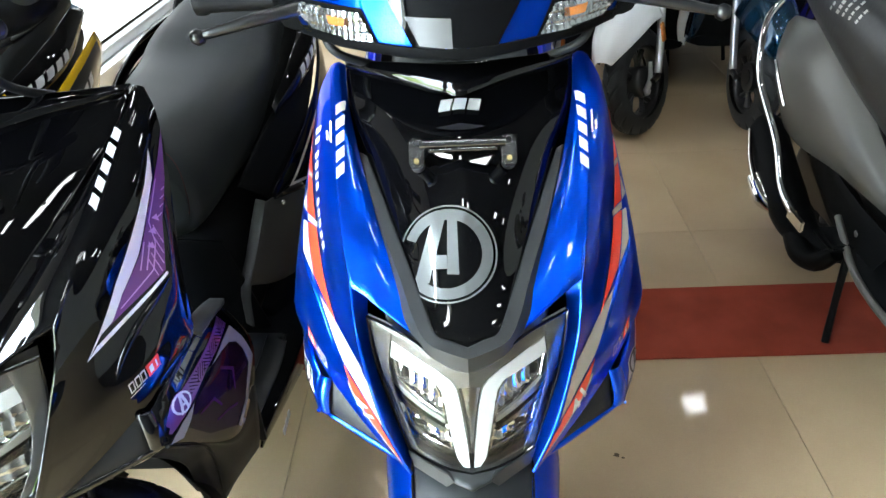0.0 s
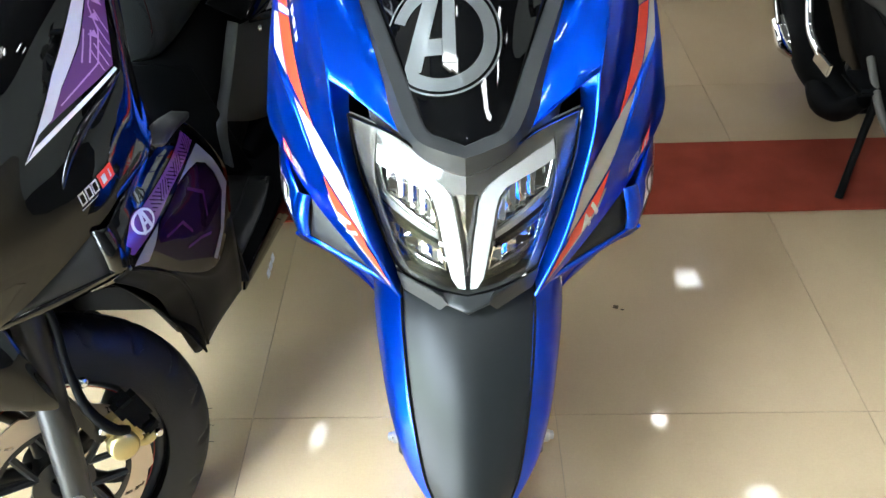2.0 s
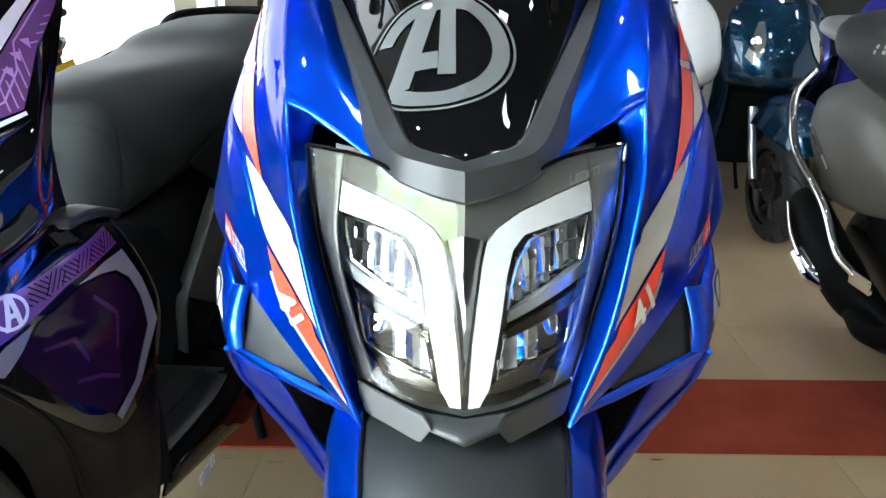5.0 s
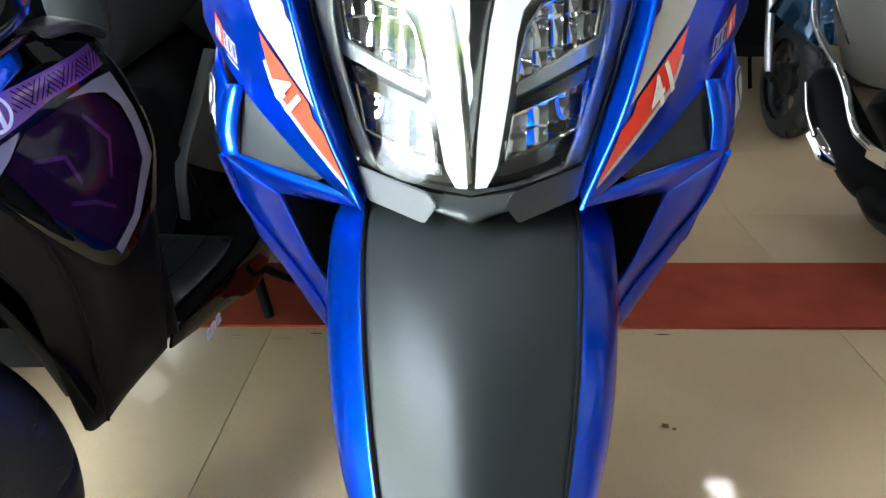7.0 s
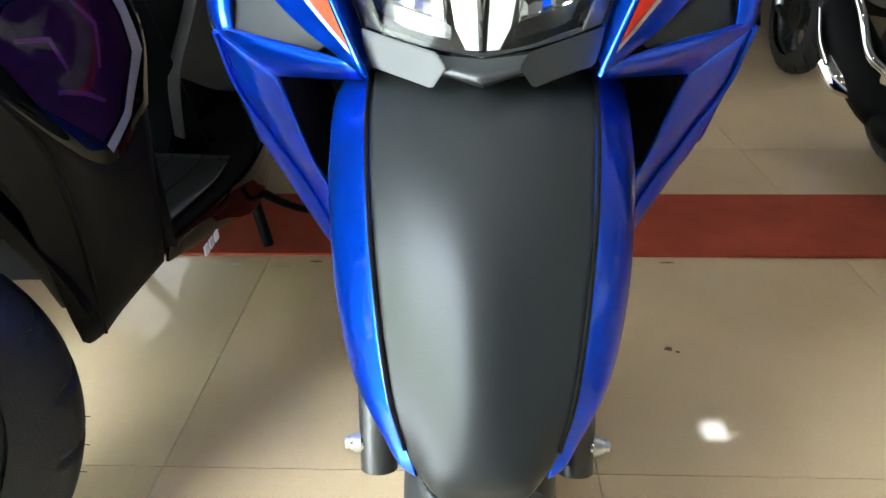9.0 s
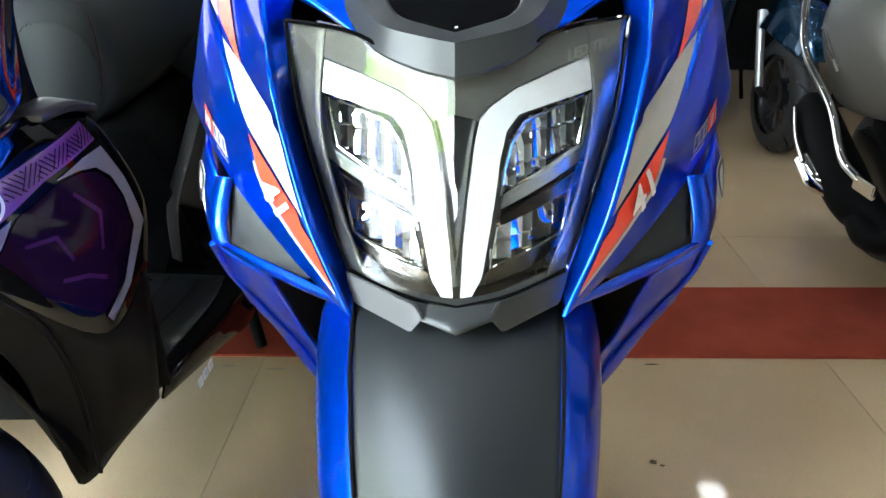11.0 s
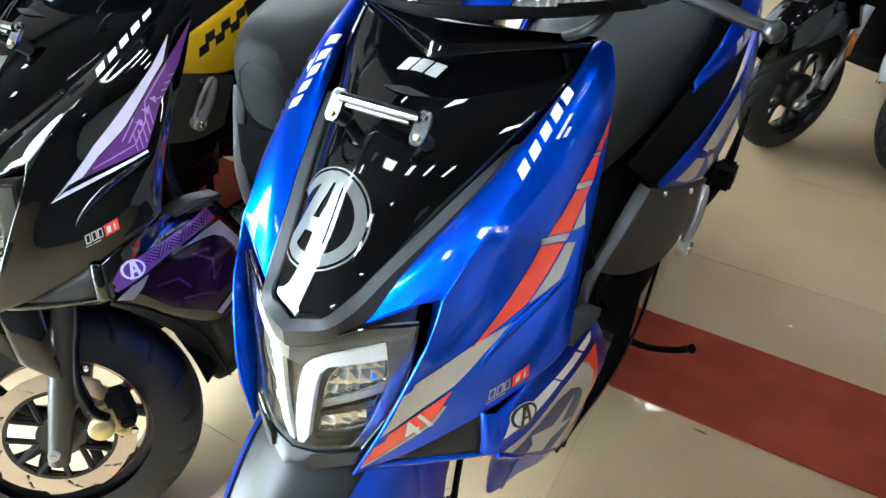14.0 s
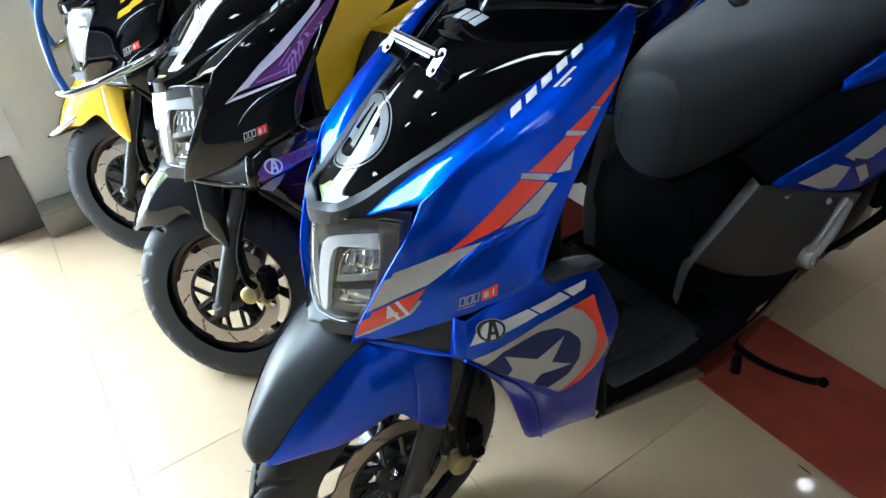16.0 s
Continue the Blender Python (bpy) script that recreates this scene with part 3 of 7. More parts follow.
def tyre_hairs(radius=0.241, width=0.104, seed=4):
    """The fine moulding hairs of a new tyre."""
    rnd = random.Random(seed)
    out = []
    for k in range(46):
        a, h = 2 * math.pi * k / 46, width * rnd.choice((-0.46, -0.30, 0.30, 0.46))
        r = radius - (0.030 if abs(h) > 0.4 * width else 0.008)
        up = Vector((0, math.cos(a), math.sin(a)))
        p = Vector((h, 0, 0)) + up * r
        d = (up * 0.7 + Vector((math.copysign(0.8, h), rnd.uniform(-0.3, 0.3), 0))).normalized()
        out.append(tube([p, p + d * 0.007 + up * 0.002], 0.0005, 4, smooth=False))
    return join(*out)


def rim_bm(rim=0.157, width=0.062, spokes=5):
    w = width / 2
    out = [lathe([(-w, rim), (-w, rim - 0.010), (-w + 0.008, rim - 0.018), (w - 0.008, rim - 0.018), (w, rim - 0.010), (w, rim), (w - 0.004, rim + 0.003), (-w + 0.004, rim + 0.003), (-w, rim)], 64),
           lathe([(-0.034, 0.012), (-0.034, 0.034), (0.034, 0.034), (0.034, 0.012)], 28)]
    for k in range(spokes):
        for d in (-0.22, 0.22):
            a, b = 2 * math.pi * k / spokes + d * 0.5, 2 * math.pi * k / spokes + d * 1.25
            p = [(0, 0.028 * math.cos(a), 0.028 * math.sin(a)), (0, 0.085 * math.cos(a), 0.085 * math.sin(a)), (0, (rim - 0.014) * math.cos(b), (rim - 0.014) * math.sin(b))]
            out.append(tube(p, [0.015, 0.010, 0.013], 8, 4))
    return join(*out)


def disc_bm(radius=0.128, petals=9):
    """A brake disc with hooked petals and slanted slots cut through it."""
    bm = bmesh.new()
    n, inner, rows = 324, 0.092, 11
    pitch = 2 * math.pi / petals

    def edge(a):
        u = a / pitch % 1.0
        return radius - 0.0075 * (u if u < 0.9 else (1.0 - u) * 9)
    sides = []
    for x in (-0.002, 0.002):
        V = []
        for k in range(n):
            a = 2 * math.pi * k / n
            V.append([bm.verts.new((x, r * math.cos(a), r * math.sin(a))) for r in (inner + (edge(a) - inner) * j / rows for j in range(rows + 1))])
        sides.append(V)
    gone = set()
    for k in range(n):
        for j in range(1, rows - 1):
            a, r = 2 * math.pi * (k + 0.5) / n, inner + (radius - 0.004 - inner) * (j + 0.5) / rows
            u = (a - pitch * 0.25 - 0.30 * (r - inner) / (radius - inner)) / pitch % 1.0
            if u < 0.075 and j != rows // 2 and 2 <= j:
                gone.add((k, j))
    for k in range(n):
        q = (k + 1) % n
        for j in range(rows):
            if (k, j) in gone:
                continue
            for V in sides:
                bm.faces.new((V[k][j], V[q][j], V[q][j + 1], V[k][j + 1]))
            for (kk, jj), (p0, p1) in (((k, j - 1), ((k, j), (q, j))), ((k, j + 1), ((k, j + 1), (q, j + 1))), (((k - 1) % n, j), ((k, j), (k, j + 1))), ((q, j), ((q, j), (q, j + 1)))):
                if (kk, jj) in gone or jj < 0 or jj >= rows:
                    bm.faces.new((sides[0][p0[0]][p0[1]], sides[0][p1[0]][p1[1]], sides[1][p1[0]][p1[1]], sides[1][p0[0]][p0[1]]))
    bmesh.ops.recalc_face_normals(bm, faces=bm.faces)
    return bm


def carrier_bms():
    """The dark inner carrier of the brake disc: its ring, its hub and its arms."""
    ring = lathe([(-0.0028, 0.087), (-0.0028, 0.094), (0.0028, 0.094), (0.0028, 0.087)], 64)
    boss = lathe([(-0.003, 0.020), (-0.003, 0.042), (0.003, 0.042), (0.003, 0.020)], 32)
    arms = []
    for k in range(6):
        a = 2 * math.pi * k / 6
        for d in (-0.30, 0.30):
            arms.append(tube([(0, 0.039 * math.cos(a), 0.039 * math.sin(a)), (0, 0.090 * math.cos(a + d), 0.090 * math.sin(a + d))], 0.0055, 6, smooth=False))
    return ring, boss, arms


def bolt_bm(place, axis="x", r=0.007, h=0.006):
    prof = [(0, 0.0), (0, r), (h * 0.6, r), (h, r * 0.7), (h, 0.0)]
    return lathe(prof, 12, axis, place)


def both(name, net, thick, out, mat, parent, label="", turn=None):
    """A panel and its mirror image."""
    o = Vector(out)
    a = part(name, sheet(net, thick, o), mat, parent, label, turn)
    b = part(name, sheet(flip_x(net), thick, (-o.x, o.y, o.z)), mat, parent, label, turn)
    return a, b


def inside(poly, a, b):
    odd = False
    for (x0, y0), (x1, y1) in zip(poly, poly[1:] + poly[:1]):
        if (y0 > b) != (y1 > b) and a < (x1 - x0) * (b - y0) / (y1 - y0) + x0:
            odd = not odd
    return odd


def thicken(bm, depth):
    """A film given a thickness, backwards along y."""
    ex = bmesh.ops.extrude_face_region(bm, geom=list(bm.faces))
    bmesh.ops.translate(bm, verts=[v for v in ex["geom"] if isinstance(v, bmesh.types.BMVert)], vec=(0, depth, 0))
    bmesh.ops.recalc_face_normals(bm, faces=bm.faces)
    return bm


def fluted(cell, tree, m, flute=0.0078, tall=0.017, depth=1.0):
    """A mirror of upright hollow flutes in steps, cut to the outline of its cell."""
    bm = bmesh.new()
    da, db = flute / 4, 0.0028
    a0, a1 = min(p[0] for p in cell), max(p[0] for p in cell)
    b0, b1 = min(p[1] for p in cell), max(p[1] for p in cell)
    rnd = random.Random(5)
    tilt = {}

    def vert(i, j, a, b):
        h, _, _, _ = tree.ray_cast(Vector((m * a, -0.6, b)), Vector((0, 1, 0)))
        y = h.y if h else -0.02
        u, w = (a - a0) / flute % 1.0, (b - b0) / tall % 1.0
        key = (int((a - a0) / flute), int((b - b0) / tall))
        t = tilt.setdefault(key, (rnd.uniform(-0.0012, 0.0012), rnd.uniform(-0.002, 0.003)))
        return bm.verts.new((m * a, y + 0.003 + depth * (flute * 0.20 * (u - u * u) * 4 + t[0] * u + (0.005 + t[1]) * w * w), b))
    for i in range(int((a1 - a0) / da) + 1):
        for j in range(int((b1 - b0) / db) + 1):
            a, b = a0 + i * da + 1e-5, b0 + j * db + 1e-5
            if inside(cell, a + da / 2, b + db / 2):
                e = 2e-5
                bm.faces.new([vert(i, j, a, b), vert(i, j, a + da - e, b), vert(i, j, a + da - e, b + db - e), vert(i, j, a, b + db - e)][:: 1 if m > 0 else -1])
    bmesh.ops.remove_doubles(bm, verts=bm.verts, dist=6e-5)
    return bm


def sport_scooter(label, group, place, turn, steer, c, full=True):
    """c: the colours of hood, side, flap, panel, wing, crown, fender, tail, cowl."""
    s = thing("sport_scooter", label, "scooter", place, turn, group)
    R = steering(steer)
    ax = Matrix.Translation((0, -0.024, 0.241))
    hub = Matrix.Translation((0, 1.285, 0.241))
    F = R @ Matrix.Translation((0, -0.024, 0.0085))
    B = R @ Matrix.Translation((0.024, 0, 0.0085))
    # front wheel and fork
    tyre = part("tyre", tyre_bm(), "rubber", s, turn=R @ ax)
    tagged(part("moulding_hairs", tyre_hairs(), "rubber", tyre, "fine rubber moulding hairs", R @ ax), kind="stuff")
    rim = part("rim", rim_bm(), "alloy_black", s, turn=R @ ax)
    part("rim_stripe", lathe([(0.0285, 0.1388), (0.0292, 0.1388), (0.0292, 0.1405), (0.0285, 0.1405)], 48), "stripe_red", rim, "thin red rim stripe", R @ ax)
    part("brake_disc", disc_bm(), "disc", s, "petal brake disc with slots", R @ ax @ Matrix.Translation((0.052, 0, 0)))
    at_disc = R @ ax @ Matrix.Translation((0.052, 0, 0))
    ring, boss, arms = carrier_bms()
    carrier = part("disc_carrier", ring, "alloy_black", s, turn=at_disc)
    part("carrier_hub", boss, "alloy_black", carrier, turn=at_disc)
    for arm in arms:
        part("carrier_arm", arm, "alloy_black", carrier, turn=at_disc)
    for x in (-0.094, 0.094):
        part("fork_leg", tube([(x, -0.006, 0.205), (x, 0.040, 0.31), (x, 0.088, 0.42), (x, 0.14, 0.54)], [0.018, 0.021, 0.021, 0.020], 14), "fork", s, turn=F)
        part("axle_nut", join(lathe([(0, 0), (0, 0.010), (0.007, 0.010), (0.007, 0.0065), (0.015, 0.0065), (0.017, 0)] if x > 0 else [(0, 0), (0, 0.010), (-0.007, 0.010), (-0.007, 0.0065), (-0.015, 0.0065), (-0.017, 0)], 12, "x", (0.110 if x > 0 else -0.110, 0, 0.2325))), "silver", s, turn=F)
    part("axle", lathe([(-0.12, 0), (-0.12, 0.008), (0.12, 0.008), (0.12, 0)], 12, "x", (0, 0, 0.2325)), "steel", s, turn=F)
    cal = part("brake_caliper", join(box(0.048, 0.086, 0.052, 0.100, 0.232, 0.290, 0.008),
                                     lathe([(0, 0), (0, 0.021), (0.016, 0.021), (0.020, 0.017), (0.020, 0)], 22, "x", (0.084, 0.066, 0.256)),
                                     tube([(0.066, 0.075, 0.236), (0.072, 0.092, 0.222), (0.074, 0.108, 0.226)], 0.009, 8)), "gold", s, "gold brake caliper", B)
    part("caliper_cover", join(box(0.054, 0.094, 0.086, 0.124, 0.252, 0.312, 0.009), box(0.060, 0.098, 0.096, 0.120, 0.240, 0.256, 0.004)), "black_plastic", cal, turn=B)
    part("brake_pad_bracket", box(0.058, 0.080, 0.044, 0.062, 0.272, 0.372, 0.004), "alloy_black", cal, turn=B)
    for yz in ((0.110, 0.226), (0.060, 0.292)):
        part("bolt", bolt_bm((0.084, *yz)), "chrome", cal, turn=B)
    part("brake_hose", tube([(0.094, 0.082, 0.272), (0.104, 0.070, 0.300), (0.104, 0.068, 0.350), (0.100, 0.086, 0.41), (0.094, 0.115, 0.48), (0.085, 0.13, 0.57)], [0.008, 0.008, 0.0065, 0.005, 0.005, 0.005], 8), "black_plastic", s, turn=B)
    part("reflector_pin", bolt_bm((0.092, 0.085, 0.376), r=0.008), "chrome", s, turn=B)
    # front mudguard
    whole = surf([[(-x, y, z) for x, y, z in reversed(r[1:])] + r for r in CROWN], 7, 6)
    part("mudguard_crown", sheet(whole, 0.003, (0, -0.5, 1)), c["crown"], s, "matt grey mudguard centre" if c["crown"] == "grey_matt" else "", R)
    for m in (1, -1):
        part("mudguard_seam", tube([(m * (q[2][0] + 0.0006), q[2][1], q[2][2] + 0.0012) for q in CROWN[:-1]], 0.0016, 6, 6), "black_plastic", s, "dark seam beside the mudguard centre", R)
    both("mudguard_side", surf(FENDER_SIDE, 6, 5), 0.003, (1, -0.2, 0.2), c["fender"], s, "", R)
    both("mudguard_rear", surf(FENDER_REAR, 5, 5), 0.003, (1, 0, 0), c["fender"], s, "", R)
    part("mudguard_flap", sheet(surf([[(-0.06, 0.10, 0.56), (0, 0.12, 0.57), (0.06, 0.10, 0.56)], [(-0.062, 0.20, 0.45), (0, 0.225, 0.45), (0.062, 0.20, 0.45)], [(-0.058, 0.235, 0.33), (0, 0.255, 0.33), (0.058, 0.235, 0.33)], [(-0.055, 0.245, 0.25), (0, 0.262, 0.25), (0.055, 0.245, 0.25)]]), 0.003, (0, 1, 0)), "black_plastic", s, turn=R)
    # front body
    hood, side, lens = surf(HOOD, 6, 5), surf(SIDE, 6, 7), surf(LENS, 7, 7)
    both("hood", hood, 0.004, (0.3, -0.7, 0.7), c["hood"], s)
    both("side_panel", side, 0.004, (1, -0.4, 0.2), c["side"], s)
    panel = surf(PANEL, 6, 6)
    panel_w = [list(reversed([Vector((-p.x, p.y, p.z)) for p in r[1:]])) + r for r in panel]
    part("top_panel", sheet(panel_w, 0.004, (0, -0.7, 0.7)), c["panel"], s, "gloss black top panel" if c["panel"] == "black_gloss" else "")
    trim = spline_rows([[Vector(p) for p in r] for r in TRIM], 6)
    trim_w = [[Vector((-p.x, p.y, p.z)) for p in r] for r in reversed(trim[1:])] + trim
    part("panel_trim", sheet(trim_w, 0.006, (0, -0.6, 0.6)), c["trim"], s, "matt charcoal panel surround" if c["trim"] == "trim" else "gloss black panel surround", sharp=22)
    both("lamp_recess", surf(RECESS, 4, 4), 0.002, (0, -1, 0), c["side"], s)
    visor = surf([[(-0.157, 0.334, 0.990), (-0.080, 0.302, 0.994), (-0.028, 0.286, 0.996), (0, 0.282, 0.997), (0.028, 0.286, 0.996), (0.080, 0.302, 0.994), (0.157, 0.334, 0.990)],
                  [(-0.154, 0.324, 0.986), (-0.078, 0.285, 0.987), (-0.026, 0.262, 0.989), (0, 0.254, 0.992), (0.026, 0.262, 0.989), (0.078, 0.285, 0.987), (0.154, 0.324, 0.986)],
                  [(-0.150, 0.322, 0.978), (-0.070, 0.276, 0.975), (-0.026, 0.250, 0.972), (0, 0.236, 0.970), (0.026, 0.250, 0.972), (0.070, 0.276, 0.975), (0.150, 0.322, 0.978)]], 4, 4)
    part("panel_visor", sheet(visor, 0.004, (0, -0.7, 0.7)), c["panel"], s, "gloss black visor lip over the panel")
    part("cowl_shelf", sheet(surf([[(-0.156, 0.335, 0.983), (0, 0.276, 0.980), (0.156, 0.335, 0.983)], [(-0.150, 0.38, 0.970), (0, 0.36, 0.970), (0.150, 0.38, 0.970)]], 3, 6), 0.005, (0, 0, 1)), "black_plastic", s)
    # headlamp
    lens_w = [list(reversed([Vector((-p.x, p.y, p.z)) for p in r[1:]])) + r for r in lens]
    lamp = part("headlamp", sheet(offset(lens_w, -0.030, (0, -1, 0)), 0.003, (0, -1, 0)), "lamp_house", s, "twin headlamp with white light guides under a clear lens")
    glass = part("lens", sheet(lens_w, 0.002, (0, -1, 0)), "lens", lamp, "clear lens")
    glass.visible_shadow = False
    border = [*lens_w[0], *[r[-1] for r in lens_w[1:-1]], *reversed(lens_w[-1]), *[r[0] for r in reversed(lens_w[1:-1])]]
    for k0, k1 in ((0, 5), (len(lens_w[0]) - 5, len(lens_w[0]))):
        part("lens_border", sheet(offset([r[k0:k1] for r in lens_w], -0.003, (0, -1, 0)), 0.003, (0, -1, 0)), "brow", lamp)
    part("lens_rim", tube([*border, border[0]], 0.0016, 6, smooth=False), "black_gloss", lamp)
    tree_lens = on_surface([offset(lens_w, -0.010, (0, -1, 0))])
    tree_cell = on_surface([offset(lens_w, -0.016, (0, -1, 0))])
    guide = [(0.0935, 0.7675), (0.0895, 0.7450), (0.0570, 0.7405), (0.0385, 0.7370), (0.0308, 0.7280), (0.0272, 0.7125), (0.0222, 0.6735), (0.0160, 0.6330), (0.0095, 0.6200), (0.0012, 0.6200), (0.0022, 0.6490), (0.0067, 0.6915), (0.0105, 0.7205), (0.0139, 0.7350), (0.0205, 0.7435), (0.0363, 0.7525), (0.0607, 0.7600)]
    upper = [(0.0300, 0.6845), (0.0315, 0.6990), (0.0365, 0.7180), (0.0450, 0.7300), (0.0720, 0.7370), (0.0905, 0.7390), (0.0855, 0.7075), (0.0560, 0.6950)]
    bezel = [(0.0905, 0.7390), (0.0990, 0.7370), (0.0975, 0.7270), (0.0910, 0.6990), (0.0570, 0.6870), (0.0285, 0.6765), (0.0300, 0.6845), (0.0560, 0.6950), (0.0855, 0.7075)]
    bar = [(0.0275, 0.6730), (0.0560, 0.6835), (0.0915, 0.6960), (0.0900, 0.6860), (0.0560, 0.6745), (0.0270, 0.6660)]
    lower = [(0.0280, 0.6640), (0.0560, 0.6725), (0.0820, 0.6790), (0.0755, 0.6470), (0.0500, 0.6410), (0.0228, 0.6345)]
    sill = [(0.0190, 0.6320), (0.0228, 0.6345), (0.0500, 0.6410), (0.0755, 0.6470), (0.0800, 0.6440), (0.0500, 0.6300), (0.0190, 0.6240)]
    eye = [(0, 0.742), (0.0139, 0.7375), (0.0205, 0.7450), (0.0363, 0.7545), (0.0607, 0.7620), (0.0945, 0.7700), (0.1000, 0.7660), (0.1060, 0.7720), (0.1120, 0.7880), (0.0700, 0.7850), (0.0380, 0.7750), (0, 0.7660)]
    keel = [(0, 0.742), (0.0139, 0.7370), (0.0105, 0.7205), (0.0067, 0.6915), (0.0022, 0.6490), (0, 0.6300)]
    for m in (1, -1):
        flat = (lambda a, b, m=m: (m * a, -0.3, b))
        part("light_guide", thicken(sticker(guide, tree_lens, flat, (0, 1, 0), 0.005), 0.007), "white_guide", lamp, "white light guide")
        part("reflector_bezel", thicken(sticker(bezel, tree_cell, flat, (0, 1, 0), 0.004, 0.008), 0.008), "bezel_grey", lamp, "satin grey reflector bezel")
        part("reflector_bar", thicken(sticker(bar, tree_cell, flat, (0, 1, 0), 0.007, 0.008), 0.010), "black_gloss", lamp, "gloss black bar between the reflectors")
        part("reflector_sill", thicken(sticker(sill, tree_cell, flat, (0, 1, 0), 0.003, 0.008), 0.008), "chrome_dark", lamp)
        part("lamp_keel", thicken(sticker(keel, tree_lens, flat, (0, 1, 0), -0.002, 0.008), 0.006), "chrome_dark", lamp, "dark chrome keel between the light guides")
        for cell, wide, high, deep in ((upper, 0.0105, 0.019, 1.0), (lower, 0.0150, 0.0170, 0.8)):
            part("reflector", fluted(cell, tree_cell, m, wide, high, deep), "reflector", lamp, "fluted mirror reflector", sharp=20)
            edge = [(*flat(*p),) for p in cell]
            pts = []
            for p in edge:
                h_, n_, _, _ = tree_cell.ray_cast(Vector((p[0], -0.6, p[2])), Vector((0, 1, 0)))
                pts.append(h_ if h_ else tree_cell.find_nearest(Vector((p[0], -0.02, p[2])))[0])
            part("reflector_frame", tube([*pts, pts[0]], 0.0012, 6, smooth=False), "chrome", lamp)
        part("brow", sticker(eye, on_surface([offset(lens_w, -0.004, (0, -1, 0))]), flat, (0, 1, 0), 0.0), "brow", lamp)
    # chin
    chin = [
        [(0, -0.068, 0.619), (0.028, -0.063, 0.622), (0.052, -0.053, 0.627), (0.077, -0.039, 0.631)],
        [(0, -0.088, 0.611), (0.026, -0.078, 0.612), (0.054, -0.060, 0.613), (0.078, -0.044, 0.614)],
        [(0, -0.087, 0.603), (0.024, -0.074, 0.607), (0.050, -0.056, 0.608), (0.079, -0.040, 0.608)],
        [(0, -0.050, 0.594), (0.024, -0.046, 0.598), (0.048, -0.034, 0.597), (0.080, -0.020, 0.596)],
    ]
    ch = surf(chin, 4, 5)
    part("chin_guard", sheet([list(reversed([Vector((-p.x, p.y, p.z)) for p in r[1:]])) + r for r in ch], 0.004, (0, -1, 0)), "trim", s, "matt charcoal chin guard")
    for m in (1, -1):
        fang = bmesh.new()
        vs = [fang.verts.new((x * m, y, z)) for x, y, z in ((0.028, -0.0775, 0.622), (0.078, -0.0475, 0.631), (0.072, -0.053, 0.607), (0.031, -0.080, 0.600), (0.0215, -0.0835, 0.614), (0.026, -0.055, 0.611), (0.080, -0.026, 0.620), (0.077, -0.022, 0.604), (0.034, -0.050, 0.601))]
        for f in ((0, 1, 2, 3), (0, 3, 4), (1, 6, 7, 2), (2, 7, 8, 3), (3, 8, 5, 4), (0, 4, 5), (0, 5, 6, 1), (5, 8, 7, 6)):
            fang.faces.new([vs[k] for k in f])
        bmesh.ops.recalc_face_normals(fang, faces=fang.faces)
        bmesh.ops.bevel(fang, geom=list(fang.edges), offset=0.0012, segments=2, affect="EDGES", clamp_overlap=True)
        part("chin_fang", fang, "trim", s, "faceted charcoal chin fang", sharp=25)
    # cheeks, ducts and lower wings
    flap, wing = surf(FLAP, 6, 5), surf(WING, 6, 6)
    both("cheek", flap, 0.005, (1, -0.3, 0), c["flap"], s)
    both("lower_wing", surf(WING[:3], 6, 6), 0.005, (1, -0.3, -0.2), c["wing"], s)
    both("wing_side", surf(WING[2:], 6, 6), 0.005, (1, -0.3, -0.2), c["wing"], s)
    for m in (1, -1):
        part("wing_liner", sheet(surf([[(x * m, y + 0.003, z) for x, y, z in WING[0]], [((x - 0.030) * m, y + 0.090, z - 0.005) for x, y, z in WING[0]]], 2, 4), 0.003, (-m, 0, 0)), "black_plastic", s)
        part("wing_rim", tube([(x * m, y - 0.002, z) for x, y, z in WING[2]], [0.0028, 0.003, 0.003, 0.0025], 6), c["wing"], s)
        net = (lambda cage, k: surf(cage if m > 0 else flip_x([[Vector(p) for p in r] for r in cage]), 2, k))
        part("duct_insert", sheet(net(DUCT, 3), 0.003, (0.3 * m, -1, 0)), "duct_grain", s, "charcoal textured duct insert")
        part("duct_lip", sheet(net(LIP, 3), 0.003, (0.3 * m, -1, -0.3)), c["flap"], s)
        part("cheek_front", sheet(net(CHEEK_FRONT, 4), 0.003, (0.3 * m, -1, 0)), c["flap"], s)
        part("cheek_rubber", sheet(surf([[(0.214 * m, 0.150, 0.709), (0.220 * m, 0.190, 0.712), (0.222 * m, 0.236, 0.698)], [(0.236 * m, 0.160, 0.706), (0.242 * m, 0.200, 0.706), (0.240 * m, 0.240, 0.694)]], 4, 4), 0.010, (0, 0, 1)), "trim", s, "charcoal rubber cheek cap")
    for m in (1, -1):
        part("side_fold", tube([(0.2195 * m, 0.163, 0.7975), (0.2065 * m, 0.1288, 0.7832), (0.190 * m, 0.0934, 0.7644), (0.178 * m, 0.0666, 0.744), (0.1665 * m, 0.040, 0.713)], [0.0015, 0.005, 0.006, 0.004, 0.001], 12, 6), c["side"], s)
